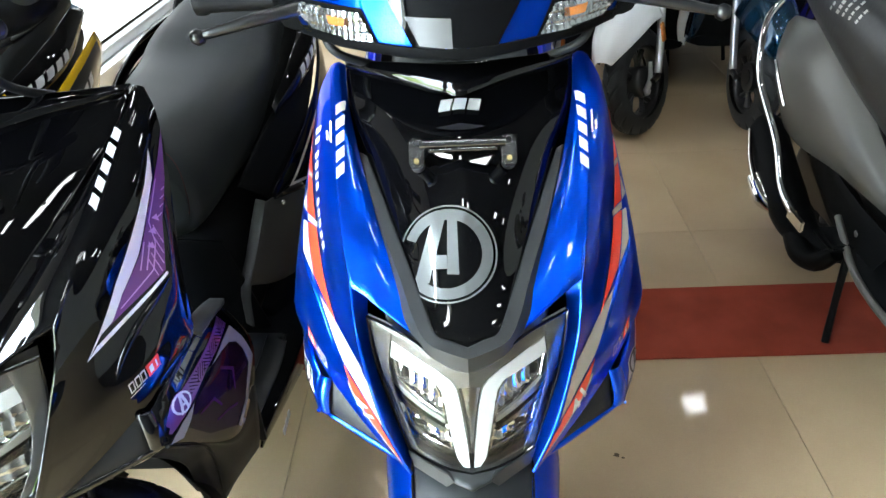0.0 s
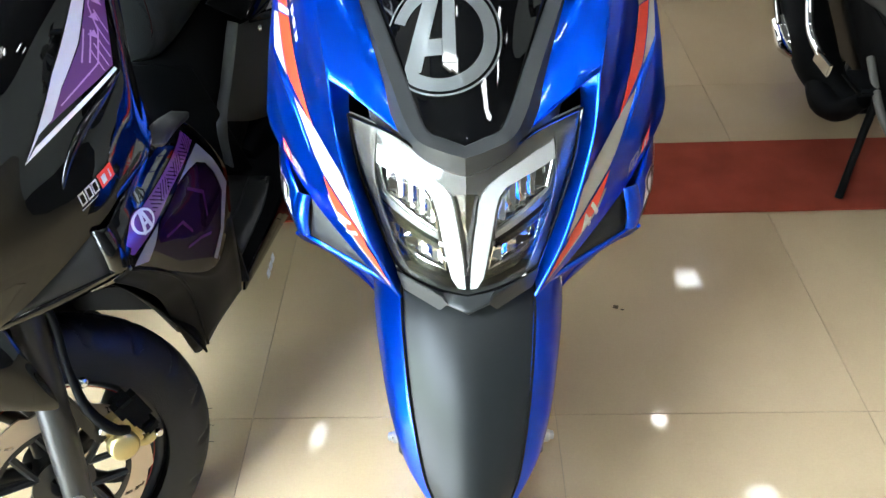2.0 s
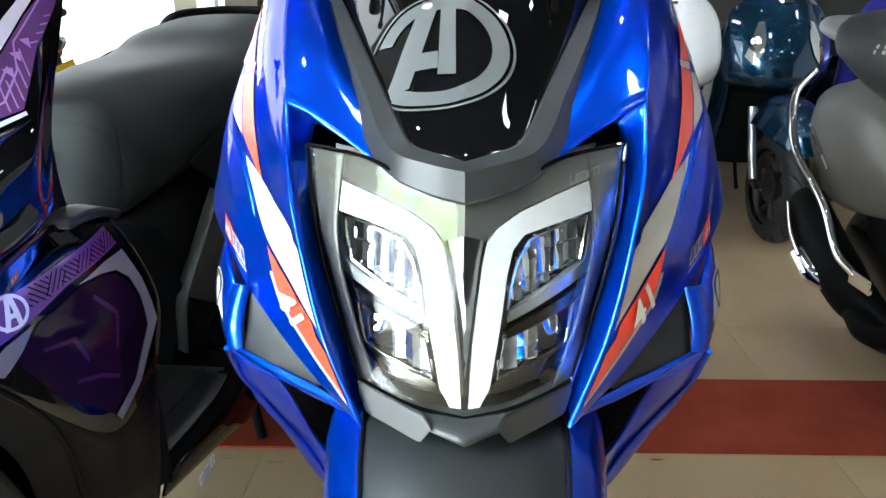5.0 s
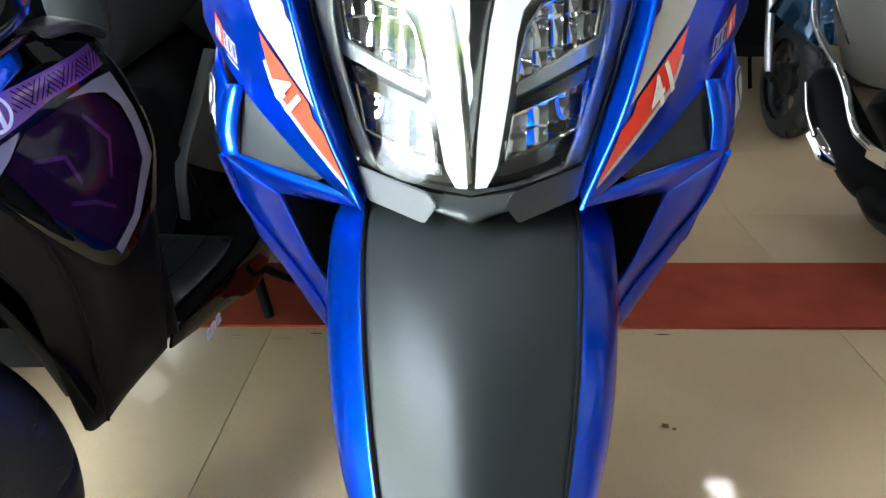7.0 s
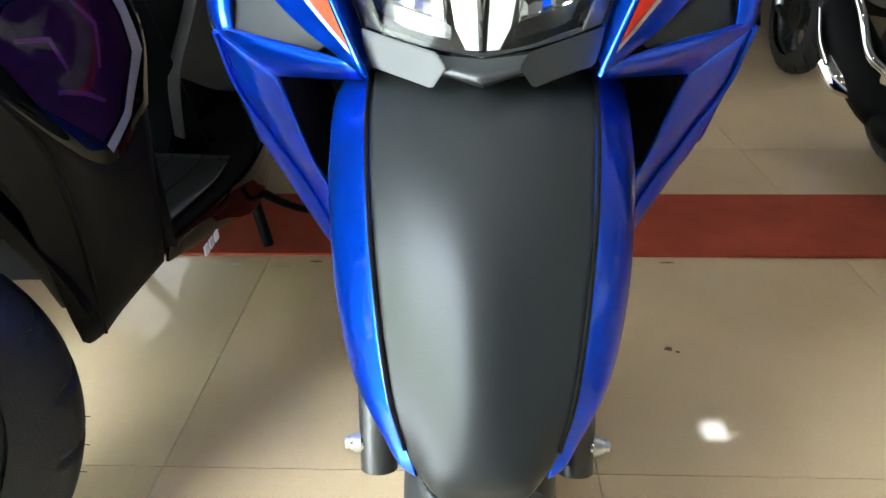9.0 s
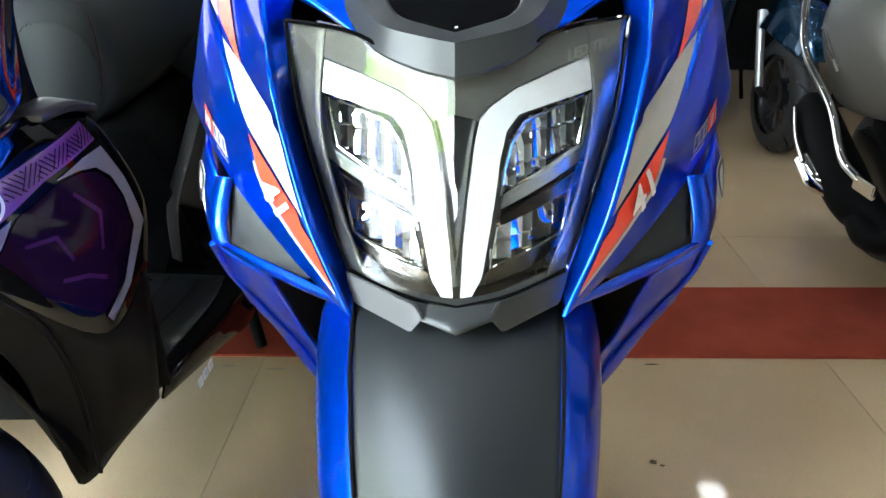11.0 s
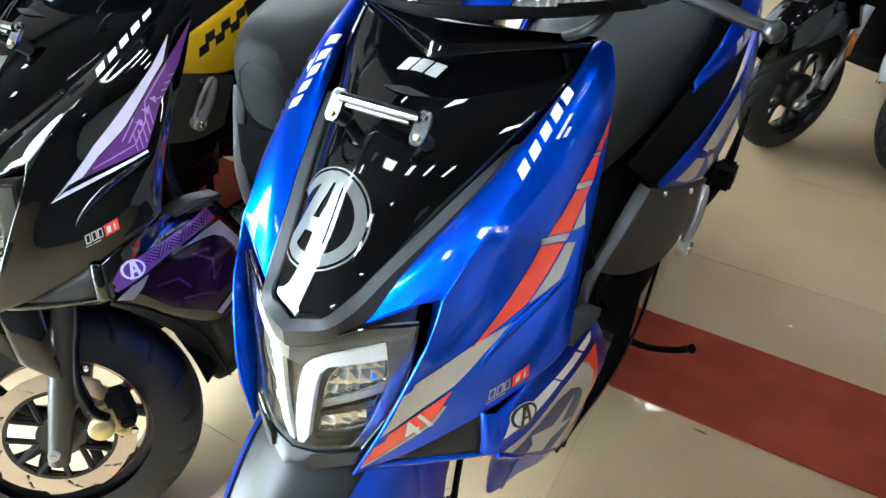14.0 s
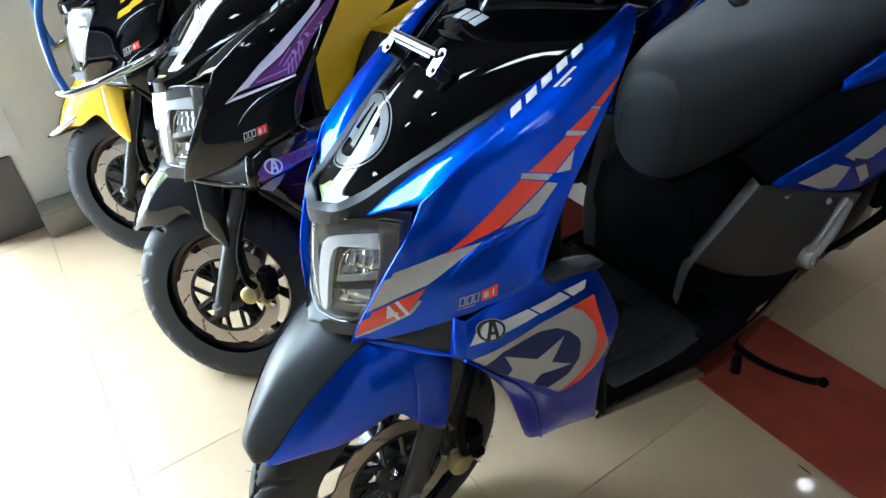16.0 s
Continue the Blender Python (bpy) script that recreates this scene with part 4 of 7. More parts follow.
    # leg shield, floor and tunnel
    shield = [[(-0.165, 0.338, 0.970), (0, 0.360, 0.965), (0.165, 0.338, 0.970)], [(-0.212, 0.205, 0.820), (0, 0.285, 0.830), (0.212, 0.205, 0.820)], [(-0.214, 0.200, 0.690), (0, 0.270, 0.650), (0.214, 0.200, 0.690)], [(-0.222, 0.275, 0.520), (0, 0.270, 0.480), (0.222, 0.275, 0.520)], [(-0.205, 0.320, 0.300), (0, 0.320, 0.300), (0.205, 0.320, 0.300)]]
    part("leg_shield", sheet(surf(shield, 5, 5), 0.012, (0, 1, 0)), "black_plastic", s)
    part("inner_front", sheet(surf([[(-0.165, 0.10, 0.60), (0, 0.11, 0.60), (0.165, 0.10, 0.60)], [(-0.155, 0.21, 0.45), (0, 0.24, 0.45), (0.155, 0.21, 0.45)], [(-0.12, 0.30, 0.27), (0, 0.31, 0.27), (0.12, 0.30, 0.27)]], 4, 4), 0.006, (0, -1, 0)), "black_plastic", s)
    deck = [ring_section(0.27, 0.300, 0.180, 0.030), ring_section(0.45, 0.275, 0.215, 0.035), ring_section(0.62, 0.275, 0.215, 0.035), ring_section(0.80, 0.290, 0.190, 0.05)]
    part("floorboard", loft(deck, 6), "black_plastic", s)
    part("floor_mat", sheet(surf([[(-0.185, 0.36, 0.311), (-0.06, 0.36, 0.318), (0.06, 0.36, 0.318), (0.185, 0.36, 0.311)], [(-0.195, 0.50, 0.306), (-0.07, 0.50, 0.312), (0.07, 0.50, 0.312), (0.195, 0.50, 0.306)], [(-0.19, 0.60, 0.307), (-0.07, 0.60, 0.312), (0.07, 0.60, 0.312), (0.19, 0.60, 0.307)]], 4, 4), 0.004, (0, 0, 1)), "mat", s, "dark grey ribbed rubber floor mat")
    for k in range(-3, 4):
        part("floor_rib", tube([(0.045 * k, 0.37, 0.316), (0.05 * k, 0.48, 0.312), (0.05 * k, 0.59, 0.312)], 0.0016, 6, 3, flat=1.0), "mat", s)
    for m in (1, -1):
        part("sill", sheet(surf([[(0.205 * m, 0.315, 0.302), (0.222 * m, 0.50, 0.292), (0.222 * m, 0.68, 0.290), (0.205 * m, 0.86, 0.33)], [(0.198 * m, 0.31, 0.275), (0.211 * m, 0.50, 0.235), (0.211 * m, 0.65, 0.197), (0.198 * m, 0.84, 0.235)]], 3, 5), 0.006, (m, 0, 0)), "black_gloss", s)
    # seat box, seat, tail
    boxs = [ring_section(0.600, 0.430, 0.115, 0.150), ring_section(0.66, 0.450, 0.150, 0.175), ring_section(0.85, 0.500, 0.160, 0.180), ring_section(1.05, 0.560, 0.160, 0.150), ring_section(1.35, 0.660, 0.120, 0.10)]
    part("seat_box", loft(boxs, 5), "black_plastic", s)
    part("tunnel_cover", sheet(surf([[(-0.105, 0.592, 0.560), (0, 0.575, 0.580), (0.105, 0.592, 0.560)], [(-0.13, 0.600, 0.440), (0, 0.585, 0.440), (0.13, 0.600, 0.440)], [(-0.15, 0.62, 0.310), (0, 0.610, 0.310), (0.15, 0.62, 0.310)]], 4, 5), 0.006, (0, -1, 0)), "black_plastic", s)
    seat = [ring_section(0.585, 0.655, 0.060, 0.070, 32, 2.4), ring_section(0.605, 0.675, 0.092, 0.098, 32, 2.6), ring_section(0.68, 0.700, 0.120, 0.100, 32, 3.2), ring_section(0.85, 0.725, 0.152, 0.088, 32, 4.0),
            ring_section(1.00, 0.745, 0.160, 0.080, 32, 4.4), ring_section(1.12, 0.785, 0.154, 0.078, 32, 4.2), ring_section(1.32, 0.825, 0.132, 0.064, 32, 3.6), ring_section(1.50, 0.840, 0.090, 0.045, 32, 2.5), ring_section(1.53, 0.840, 0.060, 0.03, 32, 2.2)]
    st = part("seat", loft(seat, 6), "seat", s, "long black leatherette seat with a carbon-pattern nose")
    nose = on_surface([[[*r, r[0]] for r in spline_rows(seat, 6)]])
    bow = [(0.066 * math.copysign(abs(math.cos(a)) ** 0.75, math.cos(a)), 0.690 + (0.082 if math.sin(a) > 0 else 0.10) * math.copysign(abs(math.sin(a)) ** 0.75, math.sin(a))) for a in (2 * math.pi * k / 40 for k in range(40))]
    ahead = (lambda a, b: (a, 0.3, b))
    part("seat_nose", sticker(bow, nose, ahead, (0, 1, 0), 0.0015, 0.006), "carbon", st, "carbon-pattern seat nose")
    seam = [nose.ray_cast(Vector((a, 0.2, b)), Vector((0, 1, 0)))[0] for a, b in bow[37:] + bow[:24]]
    part("seat_stitch", tube([p for p in seam if p], 0.0012, 6, 2), "thread", st, "dark red stitching")
    tails = surf([[(0.193, 0.698, 0.606), (0.222, 0.820, 0.645), (0.241, 0.930, 0.685), (0.248, 1.03, 0.715), (0.232, 1.20, 0.752), (0.185, 1.42, 0.785)],
                  [(0.200, 0.706, 0.597), (0.232, 0.825, 0.600), (0.250, 0.930, 0.612), (0.258, 1.04, 0.640), (0.242, 1.21, 0.690), (0.185, 1.43, 0.745)],
                  [(0.193, 0.715, 0.586), (0.228, 0.835, 0.548), (0.243, 0.930, 0.530), (0.250, 1.05, 0.560), (0.232, 1.22, 0.620), (0.170, 1.43, 0.700)]], 5, 6)
    part("tail_core", loft([ring_section(0.80, 0.640, 0.150, 0.070), ring_section(0.95, 0.680, 0.192, 0.085), ring_section(1.10, 0.710, 0.205, 0.085), ring_section(1.28, 0.745, 0.190, 0.075), ring_section(1.46, 0.775, 0.125, 0.055)], 5), "black_plastic", s)
    both("tail_panel", tails, 0.005, (1, 0, 0), c["tail"], s)
    blade = surf([[(0.186, 0.855, 0.742), (0.200, 1.00, 0.785), (0.192, 1.20, 0.825), (0.120, 1.46, 0.850)], [(0.192, 0.848, 0.731), (0.222, 1.00, 0.762), (0.225, 1.20, 0.798), (0.140, 1.47, 0.832)], [(0.190, 0.848, 0.722), (0.222, 1.00, 0.733), (0.226, 1.20, 0.768), (0.140, 1.46, 0.810)]], 4, 6)
    both("tail_blade", blade, 0.005, (1, 0, 0), c["blade"] if "blade" in c else c["tail"], s)
    if "box_side" in c:
        both("box_side_panel", surf([[(0.130, 0.520, 0.660), (0.160, 0.660, 0.690), (0.187, 0.845, 0.722)], [(0.165, 0.510, 0.530), (0.188, 0.620, 0.560), (0.206, 0.790, 0.650)], [(0.170, 0.505, 0.390), (0.186, 0.600, 0.390), (0.192, 0.700, 0.600)]], 5, 5), 0.005, (1, 0, 0), c["box_side"], s, "yellow seat-box side panel")
    both("tail_inset", surf([[(0.145, 0.655, 0.655), (0.182, 0.843, 0.722), (0.215, 1.00, 0.735), (0.220, 1.20, 0.765)], [(0.165, 0.675, 0.630), (0.198, 0.830, 0.685), (0.222, 0.97, 0.712), (0.226, 1.18, 0.757)], [(0.186, 0.698, 0.604), (0.216, 0.825, 0.643), (0.238, 0.95, 0.690), (0.226, 1.18, 0.748)]], 4, 5), 0.005, (1, 0, 0), "black_plastic", s)
    for m in (1, -1):
        cov = surf([[(0.180 * m, 0.688, 0.592), (0.200 * m, 0.750, 0.578), (0.228 * m, 0.835, 0.542), (0.244 * m, 0.925, 0.512)], [(0.158 * m, 0.645, 0.520), (0.200 * m, 0.730, 0.490), (0.226 * m, 0.820, 0.470), (0.240 * m, 0.905, 0.460)], [(0.125 * m, 0.600, 0.445), (0.170 * m, 0.680, 0.395), (0.210 * m, 0.780, 0.370), (0.228 * m, 0.870, 0.380)]], 5, 5)
        part("engine_cover", sheet(cov, 0.006, (m, 0, 0)), "panel_grey", s, "grey textured engine side cover")
        part("cover_edge", sheet(surf([[(0.184 * m, 0.671, 0.606), (0.162 * m, 0.627, 0.525), (0.138 * m, 0.585, 0.440), (0.127 * m, 0.581, 0.345)], [(0.161 * m, 0.684, 0.606), (0.139 * m, 0.640, 0.525), (0.116 * m, 0.598, 0.440), (0.108 * m, 0.594, 0.345)]], 3, 5), 0.004, (-0.4 * m, -1, 0)), "lit_strip_grey", s, "front edge of the engine cover, its lit grey put into the colour")
        for x, y, z in ((0.197, 0.744, 0.562), (0.229, 0.835, 0.527)):
            part("screw", bolt_bm((x * m if m > 0 else -x - 0.006, y, z), r=0.007), "steel", s)
        boss = lathe([(0.240, 0), (0.240, 0.021), (0.258, 0.021), (0.262, 0.017), (0.262, 0)] if m > 0 else [(-0.240, 0), (-0.240, 0.021), (-0.258, 0.021), (-0.262, 0.017), (-0.262, 0)], 24, "x", (0, 0.782, 0.434))
        part("pillion_step", join(boss, tube([(0.250 * m, 0.790, 0.440), (0.256 * m, 0.822, 0.476), (0.254 * m, 0.852, 0.522), (0.252 * m, 0.850, 0.534)], [0.013, 0.011, 0.010, 0.008], 12, 5), tube([(0.250 * m, 0.776, 0.448), (0.256 * m, 0.786, 0.478), (0.255 * m, 0.818, 0.512), (0.252 * m, 0.850, 0.534)], [0.008, 0.006, 0.006, 0.008], 10, 5)), "silver", s, "cast alloy pillion footstep with an open loop")
        part("step_bolt", bolt_bm((0.262 * m if m > 0 else -0.270, 0.782, 0.434), r=0.011, h=0.008), "chrome", s)
    part("engine_shroud", loft([ring_section(0.66, 0.295, 0.150, 0.060, 24, 3.2), ring_section(0.76, 0.325, 0.196, 0.090, 24, 3.6), ring_section(0.90, 0.345, 0.200, 0.108, 24, 3.6), ring_section(1.10, 0.365, 0.185, 0.120, 24, 3.4), ring_section(1.26, 0.390, 0.150, 0.110, 24, 3.0)], 5), "black_plastic", s, "black engine underbody")
    part("engine", join(box(-0.13, 0.12, 0.86, 1.32, 0.20, 0.40, 0.03), lathe([(0.10, 0), (0.10, 0.085), (0.145, 0.07), (0.15, 0)], 24, "x", (0, 1.20, 0.26)), lathe([(0.09, 0), (0.09, 0.075), (0.14, 0.06), (0.145, 0)], 24, "x", (0, 0.95, 0.28))), "alloy_black", s)
    part("exhaust", tube([(-0.12, 0.90, 0.25), (-0.15, 1.05, 0.24), (-0.165, 1.2, 0.28), (-0.165, 1.5, 0.36)], [0.018, 0.03, 0.05, 0.045], 16), "black_plastic", s)
    rear = part("tyre", tyre_bm(0.241, 0.110), "rubber", s, turn=hub)
    part("rim", rim_bm(), "alloy_black", s, turn=hub)
    part("rear_mudguard", sheet(surf([[(-0.07, 1.20, 0.52), (0, 1.20, 0.54), (0.07, 1.20, 0.52)], [(-0.07, 1.45, 0.50), (0, 1.46, 0.52), (0.07, 1.45, 0.50)], [(-0.075, 1.60, 0.38), (0, 1.62, 0.39), (0.075, 1.60, 0.38)], [(-0.08, 1.66, 0.28), (0, 1.68, 0.28), (0.08, 1.66, 0.28)]], 5, 4), 0.004, (0, 1, 1)), "black_plastic", s)
    part("tail_lamp", tube([(-0.08, 1.50, 0.80), (0, 1.56, 0.81), (0.08, 1.50, 0.80)], 0.022, 10), "red", s)
    part("grab_rail", tube([(0.12, 1.20, 0.84), (0.14, 1.36, 0.885), (0.09, 1.55, 0.90), (0, 1.58, 0.90), (-0.09, 1.55, 0.90), (-0.14, 1.36, 0.885), (-0.12, 1.20, 0.84)], 0.012, 10), "black_plastic", s)
    # saree-guard bracket and stands
    part("side_guard", join(tube([(0.185, 1.02, 0.55), (0.225, 1.04, 0.52), (0.236, 1.03, 0.47), (0.230, 1.04, 0.43)], 0.011, 8), tube([(0.262, 1.20, 0.56), (0.262, 1.11, 0.49), (0.255, 1.06, 0.43), (0.235, 1.00, 0.385), (0.20, 0.96, 0.33)], [0.004, 0.010, 0.013, 0.010, 0.006], 8), box(0.240, 0.285, 1.035, 1.10, 0.425, 0.475, 0.006)), "black_plastic", s, "black tubular side guard bracket")
    part("side_stand", tube([(0.17, 0.70, 0.21), (0.23, 0.79, 0.12), (0.285, 0.86, 0.075), (0.312, 0.872, 0.082), (0.322, 0.868, 0.092)], [0.010, 0.008, 0.008, 0.009, 0.012], 10), "black_plastic", s, "black side stand folded out")
    for m in (1, -1):
        part("centre_stand_leg", tube([(0.09 * m, 0.88, 0.24), (0.13 * m, 0.84, 0.12), (0.155 * m, 0.82, 0.012)], [0.014, 0.013, 0.012], 10), "black_plastic", s)
    # handlebar
    H = R
    cowl = [
        [(-0.215, 0.335, 1.085), (-0.12, 0.262, 1.120), (0, 0.240, 1.135), (0.12, 0.262, 1.120), (0.215, 0.335, 1.085)],
        [(-0.225, 0.330, 1.065), (-0.12, 0.253, 1.077), (0, 0.226, 1.080), (0.12, 0.253, 1.077), (0.225, 0.330, 1.065)],
        [(-0.200, 0.316, 1.040), (-0.12, 0.243, 1.040), (0, 0.211, 1.032), (0.12, 0.243, 1.040), (0.200, 0.316, 1.040)],
    ]
    cw = surf(cowl, 5, 6)
    hb = part("handlebar_cowl", sheet(cw, 0.004, (0, -1, 0.2)), c["cowl"], s, turn=H)
    part("cowl_bottom", sheet(surf([[(-0.215, 0.329, 1.046), (-0.13, 0.244, 1.043), (0, 0.203, 1.037), (0.13, 0.244, 1.043), (0.215, 0.329, 1.046)], [(-0.200, 0.330, 1.030), (-0.13, 0.260, 1.029), (0, 0.218, 1.022), (0.13, 0.260, 1.029), (0.200, 0.330, 1.030)], [(-0.13, 0.40, 1.045), (-0.1, 0.36, 1.035), (0, 0.34, 1.022), (0.1, 0.36, 1.035), (0.13, 0.40, 1.045)]], 4, 6), 0.004, (0, -1, -1)), "black_plastic", s, turn=H)
    tree_c = on_surface([offset(cw, 0.001, (0, -1, 0))])
    fr = (lambda a, b: (a, -0.3, b))
    part("cowl_centre", sticker([(-0.095, 1.122), (-0.080, 1.090), (-0.052, 1.038), (0, 1.030), (0.048, 1.038), (0.078, 1.087), (0.093, 1.122), (0, 1.136)], tree_c, fr, (0, 1, 0), 0.003, 0.008), "black_gloss", hb, turn=H)
    part("cowl_mirror_strip", sticker([(-0.061, 1.073), (-0.006, 1.070), (-0.005, 1.037), (-0.044, 1.041)], tree_c, fr, (0, 1, 0), 0.005), "chrome", hb, "bright chrome badge plate", H)
    for m in (1, -1):
        lampo = [(0.101, 1.045), (0.186, 1.048), (0.206, 1.066), (0.200, 1.078), (0.118, 1.076)]
        lampm = [(m * a, b) for a, b in lampo]
        part("indicator_rim", sticker([(m * a, b) for a, b in ((0.096, 1.042), (0.188, 1.044), (0.211, 1.066), (0.204, 1.082), (0.115, 1.080))], tree_c, fr, (0, 1, 0), 0.0015, 0.008), "black_plastic", hb, turn=H)
        part("indicator", fluted(lampo, on_surface([offset(cw, 0.010, (0, -1, 0))]), m, 0.0075, 0.011, 0.5), "indicator_silver", hb, "clear fluted indicator with an orange bulb", H, sharp=20)
        part("indicator_bulb", sticker([(m * a, b) for a, b in ((0.131, 1.067), (0.133, 1.058), (0.152, 1.059), (0.155, 1.069))], tree_c, fr, (0, 1, 0), 0.0105, 0.006), "amber", hb, turn=H)
        gl = part("indicator_lens", sticker(lampm, tree_c, fr, (0, 1, 0), 0.013, 0.008), "lens", hb, turn=H)
        gl.visible_shadow = False
        part("grip", lathe([(0.225, 0), (0.225, 0.017), (0.335, 0.018), (0.340, 0.021), (0.352, 0.021), (0.356, 0.015), (0.356, 0)] if m > 0 else [(-0.225, 0), (-0.225, 0.017), (-0.335, 0.018), (-0.340, 0.021), (-0.352, 0.021), (-0.356, 0.015), (-0.356, 0)], 20, "x", (0, 0.355, 1.075)), "rubber", s, turn=H)
        part("brake_lever", join(tube([(0.190 * m, 0.325, 1.068), (0.25 * m, 0.298, 1.062), (0.31 * m, 0.288, 1.050), (0.330 * m, 0.288, 1.046)], [0.010, 0.009, 0.0065, 0.006], 10), lathe([(-0.011, 0), (-0.0078, 0.0078), (0, 0.011), (0.0078, 0.0078), (0.011, 0)], 14, "x", (0.336 * m, 0.287, 1.044))), "alloy_black", s, "black brake lever with a ball end", H)
    for m in (1, -1):
        part("control_cable", tube([(0.185 * m, 0.335, 1.050), (0.165 * m, 0.300, 1.015), (0.120 * m, 0.325, 0.985), (0.080 * m, 0.370, 0.960)], 0.006, 8), "rubber", s, turn=H)
        part("switch_box", loft([ring_section(0.318, 1.062, 0.030, 0.024, dx=0.205 * m), ring_section(0.350, 1.068, 0.036, 0.030, dx=0.212 * m), ring_section(0.385, 1.070, 0.030, 0.024, dx=0.212 * m)], 4), "black_plastic", s, turn=H)
    part("dash", loft([ring_section(0.27, 1.10, 0.10, 0.03), ring_section(0.36, 1.13, 0.12, 0.05), ring_section(0.44, 1.12, 0.07, 0.03)], 5), "black_plastic", s, turn=H)
    return s, dict(hood=hood, side=side, panel=panel_w, flap=flap, wing=wing, tail=tails, blade=blade, lens_tree=on_surface([lens_w]), lamp=lamp)


# ---------------- stickers and fittings of the sports scooters ----------------


def letters_bm(text, size, place, along, tree, to3d, way, lift):
    """Raised flat letters of the built-in font, laid on a surface. along: degrees in the flat."""
    cu = bpy.data.curves.new("letters", "FONT")
    cu.body, cu.size, cu.align_x, cu.align_y, cu.shear = text, size, "CENTER", "CENTER", 0.25
    cu.offset = size * 0.022
    ob = bpy.data.objects.new("letters", cu)
    scene.collection.objects.link(ob)
    me = bpy.data.meshes.new_from_object(ob.evaluated_get(bpy.context.evaluated_depsgraph_get()))
    bpy.data.objects.remove(ob)
    bm = bmesh.new()
    bm.from_mesh(me)
    c, s_ = math.cos(radians(along)), math.sin(radians(along))
    way = Vector(way).normalized()
    bmesh.ops.triangulate(bm, faces=bm.faces)
    for _ in range(5):
        long_ = [e for e in bm.edges if e.calc_length() > 0.006]
        if not long_:
            break
        bmesh.ops.subdivide_edges(bm, edges=long_, cuts=1)
        bmesh.ops.triangulate(bm, faces=bm.faces)
    for v in bm.verts:
        a, b = place[0] + c * v.co.x - s_ * v.co.y, place[1] + s_ * v.co.x + c * v.co.y
        p = Vector(to3d(a, b))
        h, nrm, _, _ = tree.ray_cast(p - way * 0.6, way)
        if h is None:
            h, nrm, _, _ = tree.find_nearest(p)
        if nrm.dot(way) > 0:
            nrm = -nrm
        v.co = h + nrm * lift
    return bm


def oval(cx, cy, rx, ry, n=32, turn=0.0):
    c, s_ = math.cos(radians(turn)), math.sin(radians(turn))
    return [(cx + c * rx * math.cos(a) - s_ * ry * math.sin(a), cy + s_ * rx * math.cos(a) + c * ry * math.sin(a)) for a in (2 * math.pi * k / n for k in range(n))]


def hoop(cx, cy, r1, r0, n=40, gap=(0.0, 2 * math.pi)):
    """A ring, or part of one, as small four-sided pieces."""
    ang = [gap[0] + (gap[1] - gap[0]) * k / n for k in range(n + 1)]
    return [[(cx + r1 * math.cos(p), cy + r1 * math.sin(p)), (cx + r1 * math.cos(q), cy + r1 * math.sin(q)), (cx + r0 * math.cos(q), cy + r0 * math.sin(q)), (cx + r0 * math.cos(p), cy + r0 * math.sin(p))] for p, q in zip(ang, ang[1:])]


def bar_row(start, end, n, height, fill=0.78, lean=0.35):
    """Slanted blocks in a row, one for each letter of a word mark."""
    s_, e = Vector((*start, 0)), Vector((*end, 0))
    d = (e - s_) / n
    up = Vector((-d.y, d.x, 0)).normalized() * height
    out = []
    for k in range(n):
        a, b = s_ + d * k, s_ + d * (k + fill)
        sh = d * lean
        out.append([(a.x, a.y), (b.x, b.y), ((b + up + sh).x, (b + up + sh).y), ((a + up + sh).x, (a + up + sh).y)])
    return out


def hollow(q, u=0.30, v=0.24):
    """A four-sided outline drawn as four strokes."""
    a, b, c, d = (Vector((*p, 0)) for p in q)

    def at(x, y):
        p = (a * (1 - x) + b * x) * (1 - y) + (d * (1 - x) + c * x) * y
        return (p.x, p.y)
    return [[at(0, 0), at(1, 0), at(1, v), at(0, v)], [at(0, 1 - v), at(1, 1 - v), at(1, 1), at(0, 1)], [at(0, v), at(u, v), at(u, 1 - v), at(0, 1 - v)], [at(1 - u, v), at(1, v), at(1, 1 - v), at(1 - u, 1 - v)]]


def word_blocks(start, end, height):
    """The side word mark as a row of plain slanted bars."""
    return bar_row(start, end, 5, height * 0.92, 0.68, 0.34)


def side_flat(m):
    return (lambda a, b: (0.3 * m, a, b)), (-m, 0, 0)


def hood_flat(m):
    """A flat that lies on the hood: along its crease, and inwards from it."""
    along = Vector((0.008 * m, 0.108, 0.062)).normalized()
    inward = Vector((-0.024 * m, 0.008, 0.009))
    inward = (inward - along * inward.dot(along)).normalized()
    base, way = Vector((0.158 * m, 0.160, 0.894)), along.cross(inward)
    way = way if way.z < 0 else -way
    return (lambda a, b: base + along * a + inward * b), way


def lay(s, name, outline, tree, flat, mat, label="", lift=0.0012, size=0.012):
    return part(name, sticker(outline, tree, flat[0], flat[1], lift, size), mat, s, label, sharp=60)


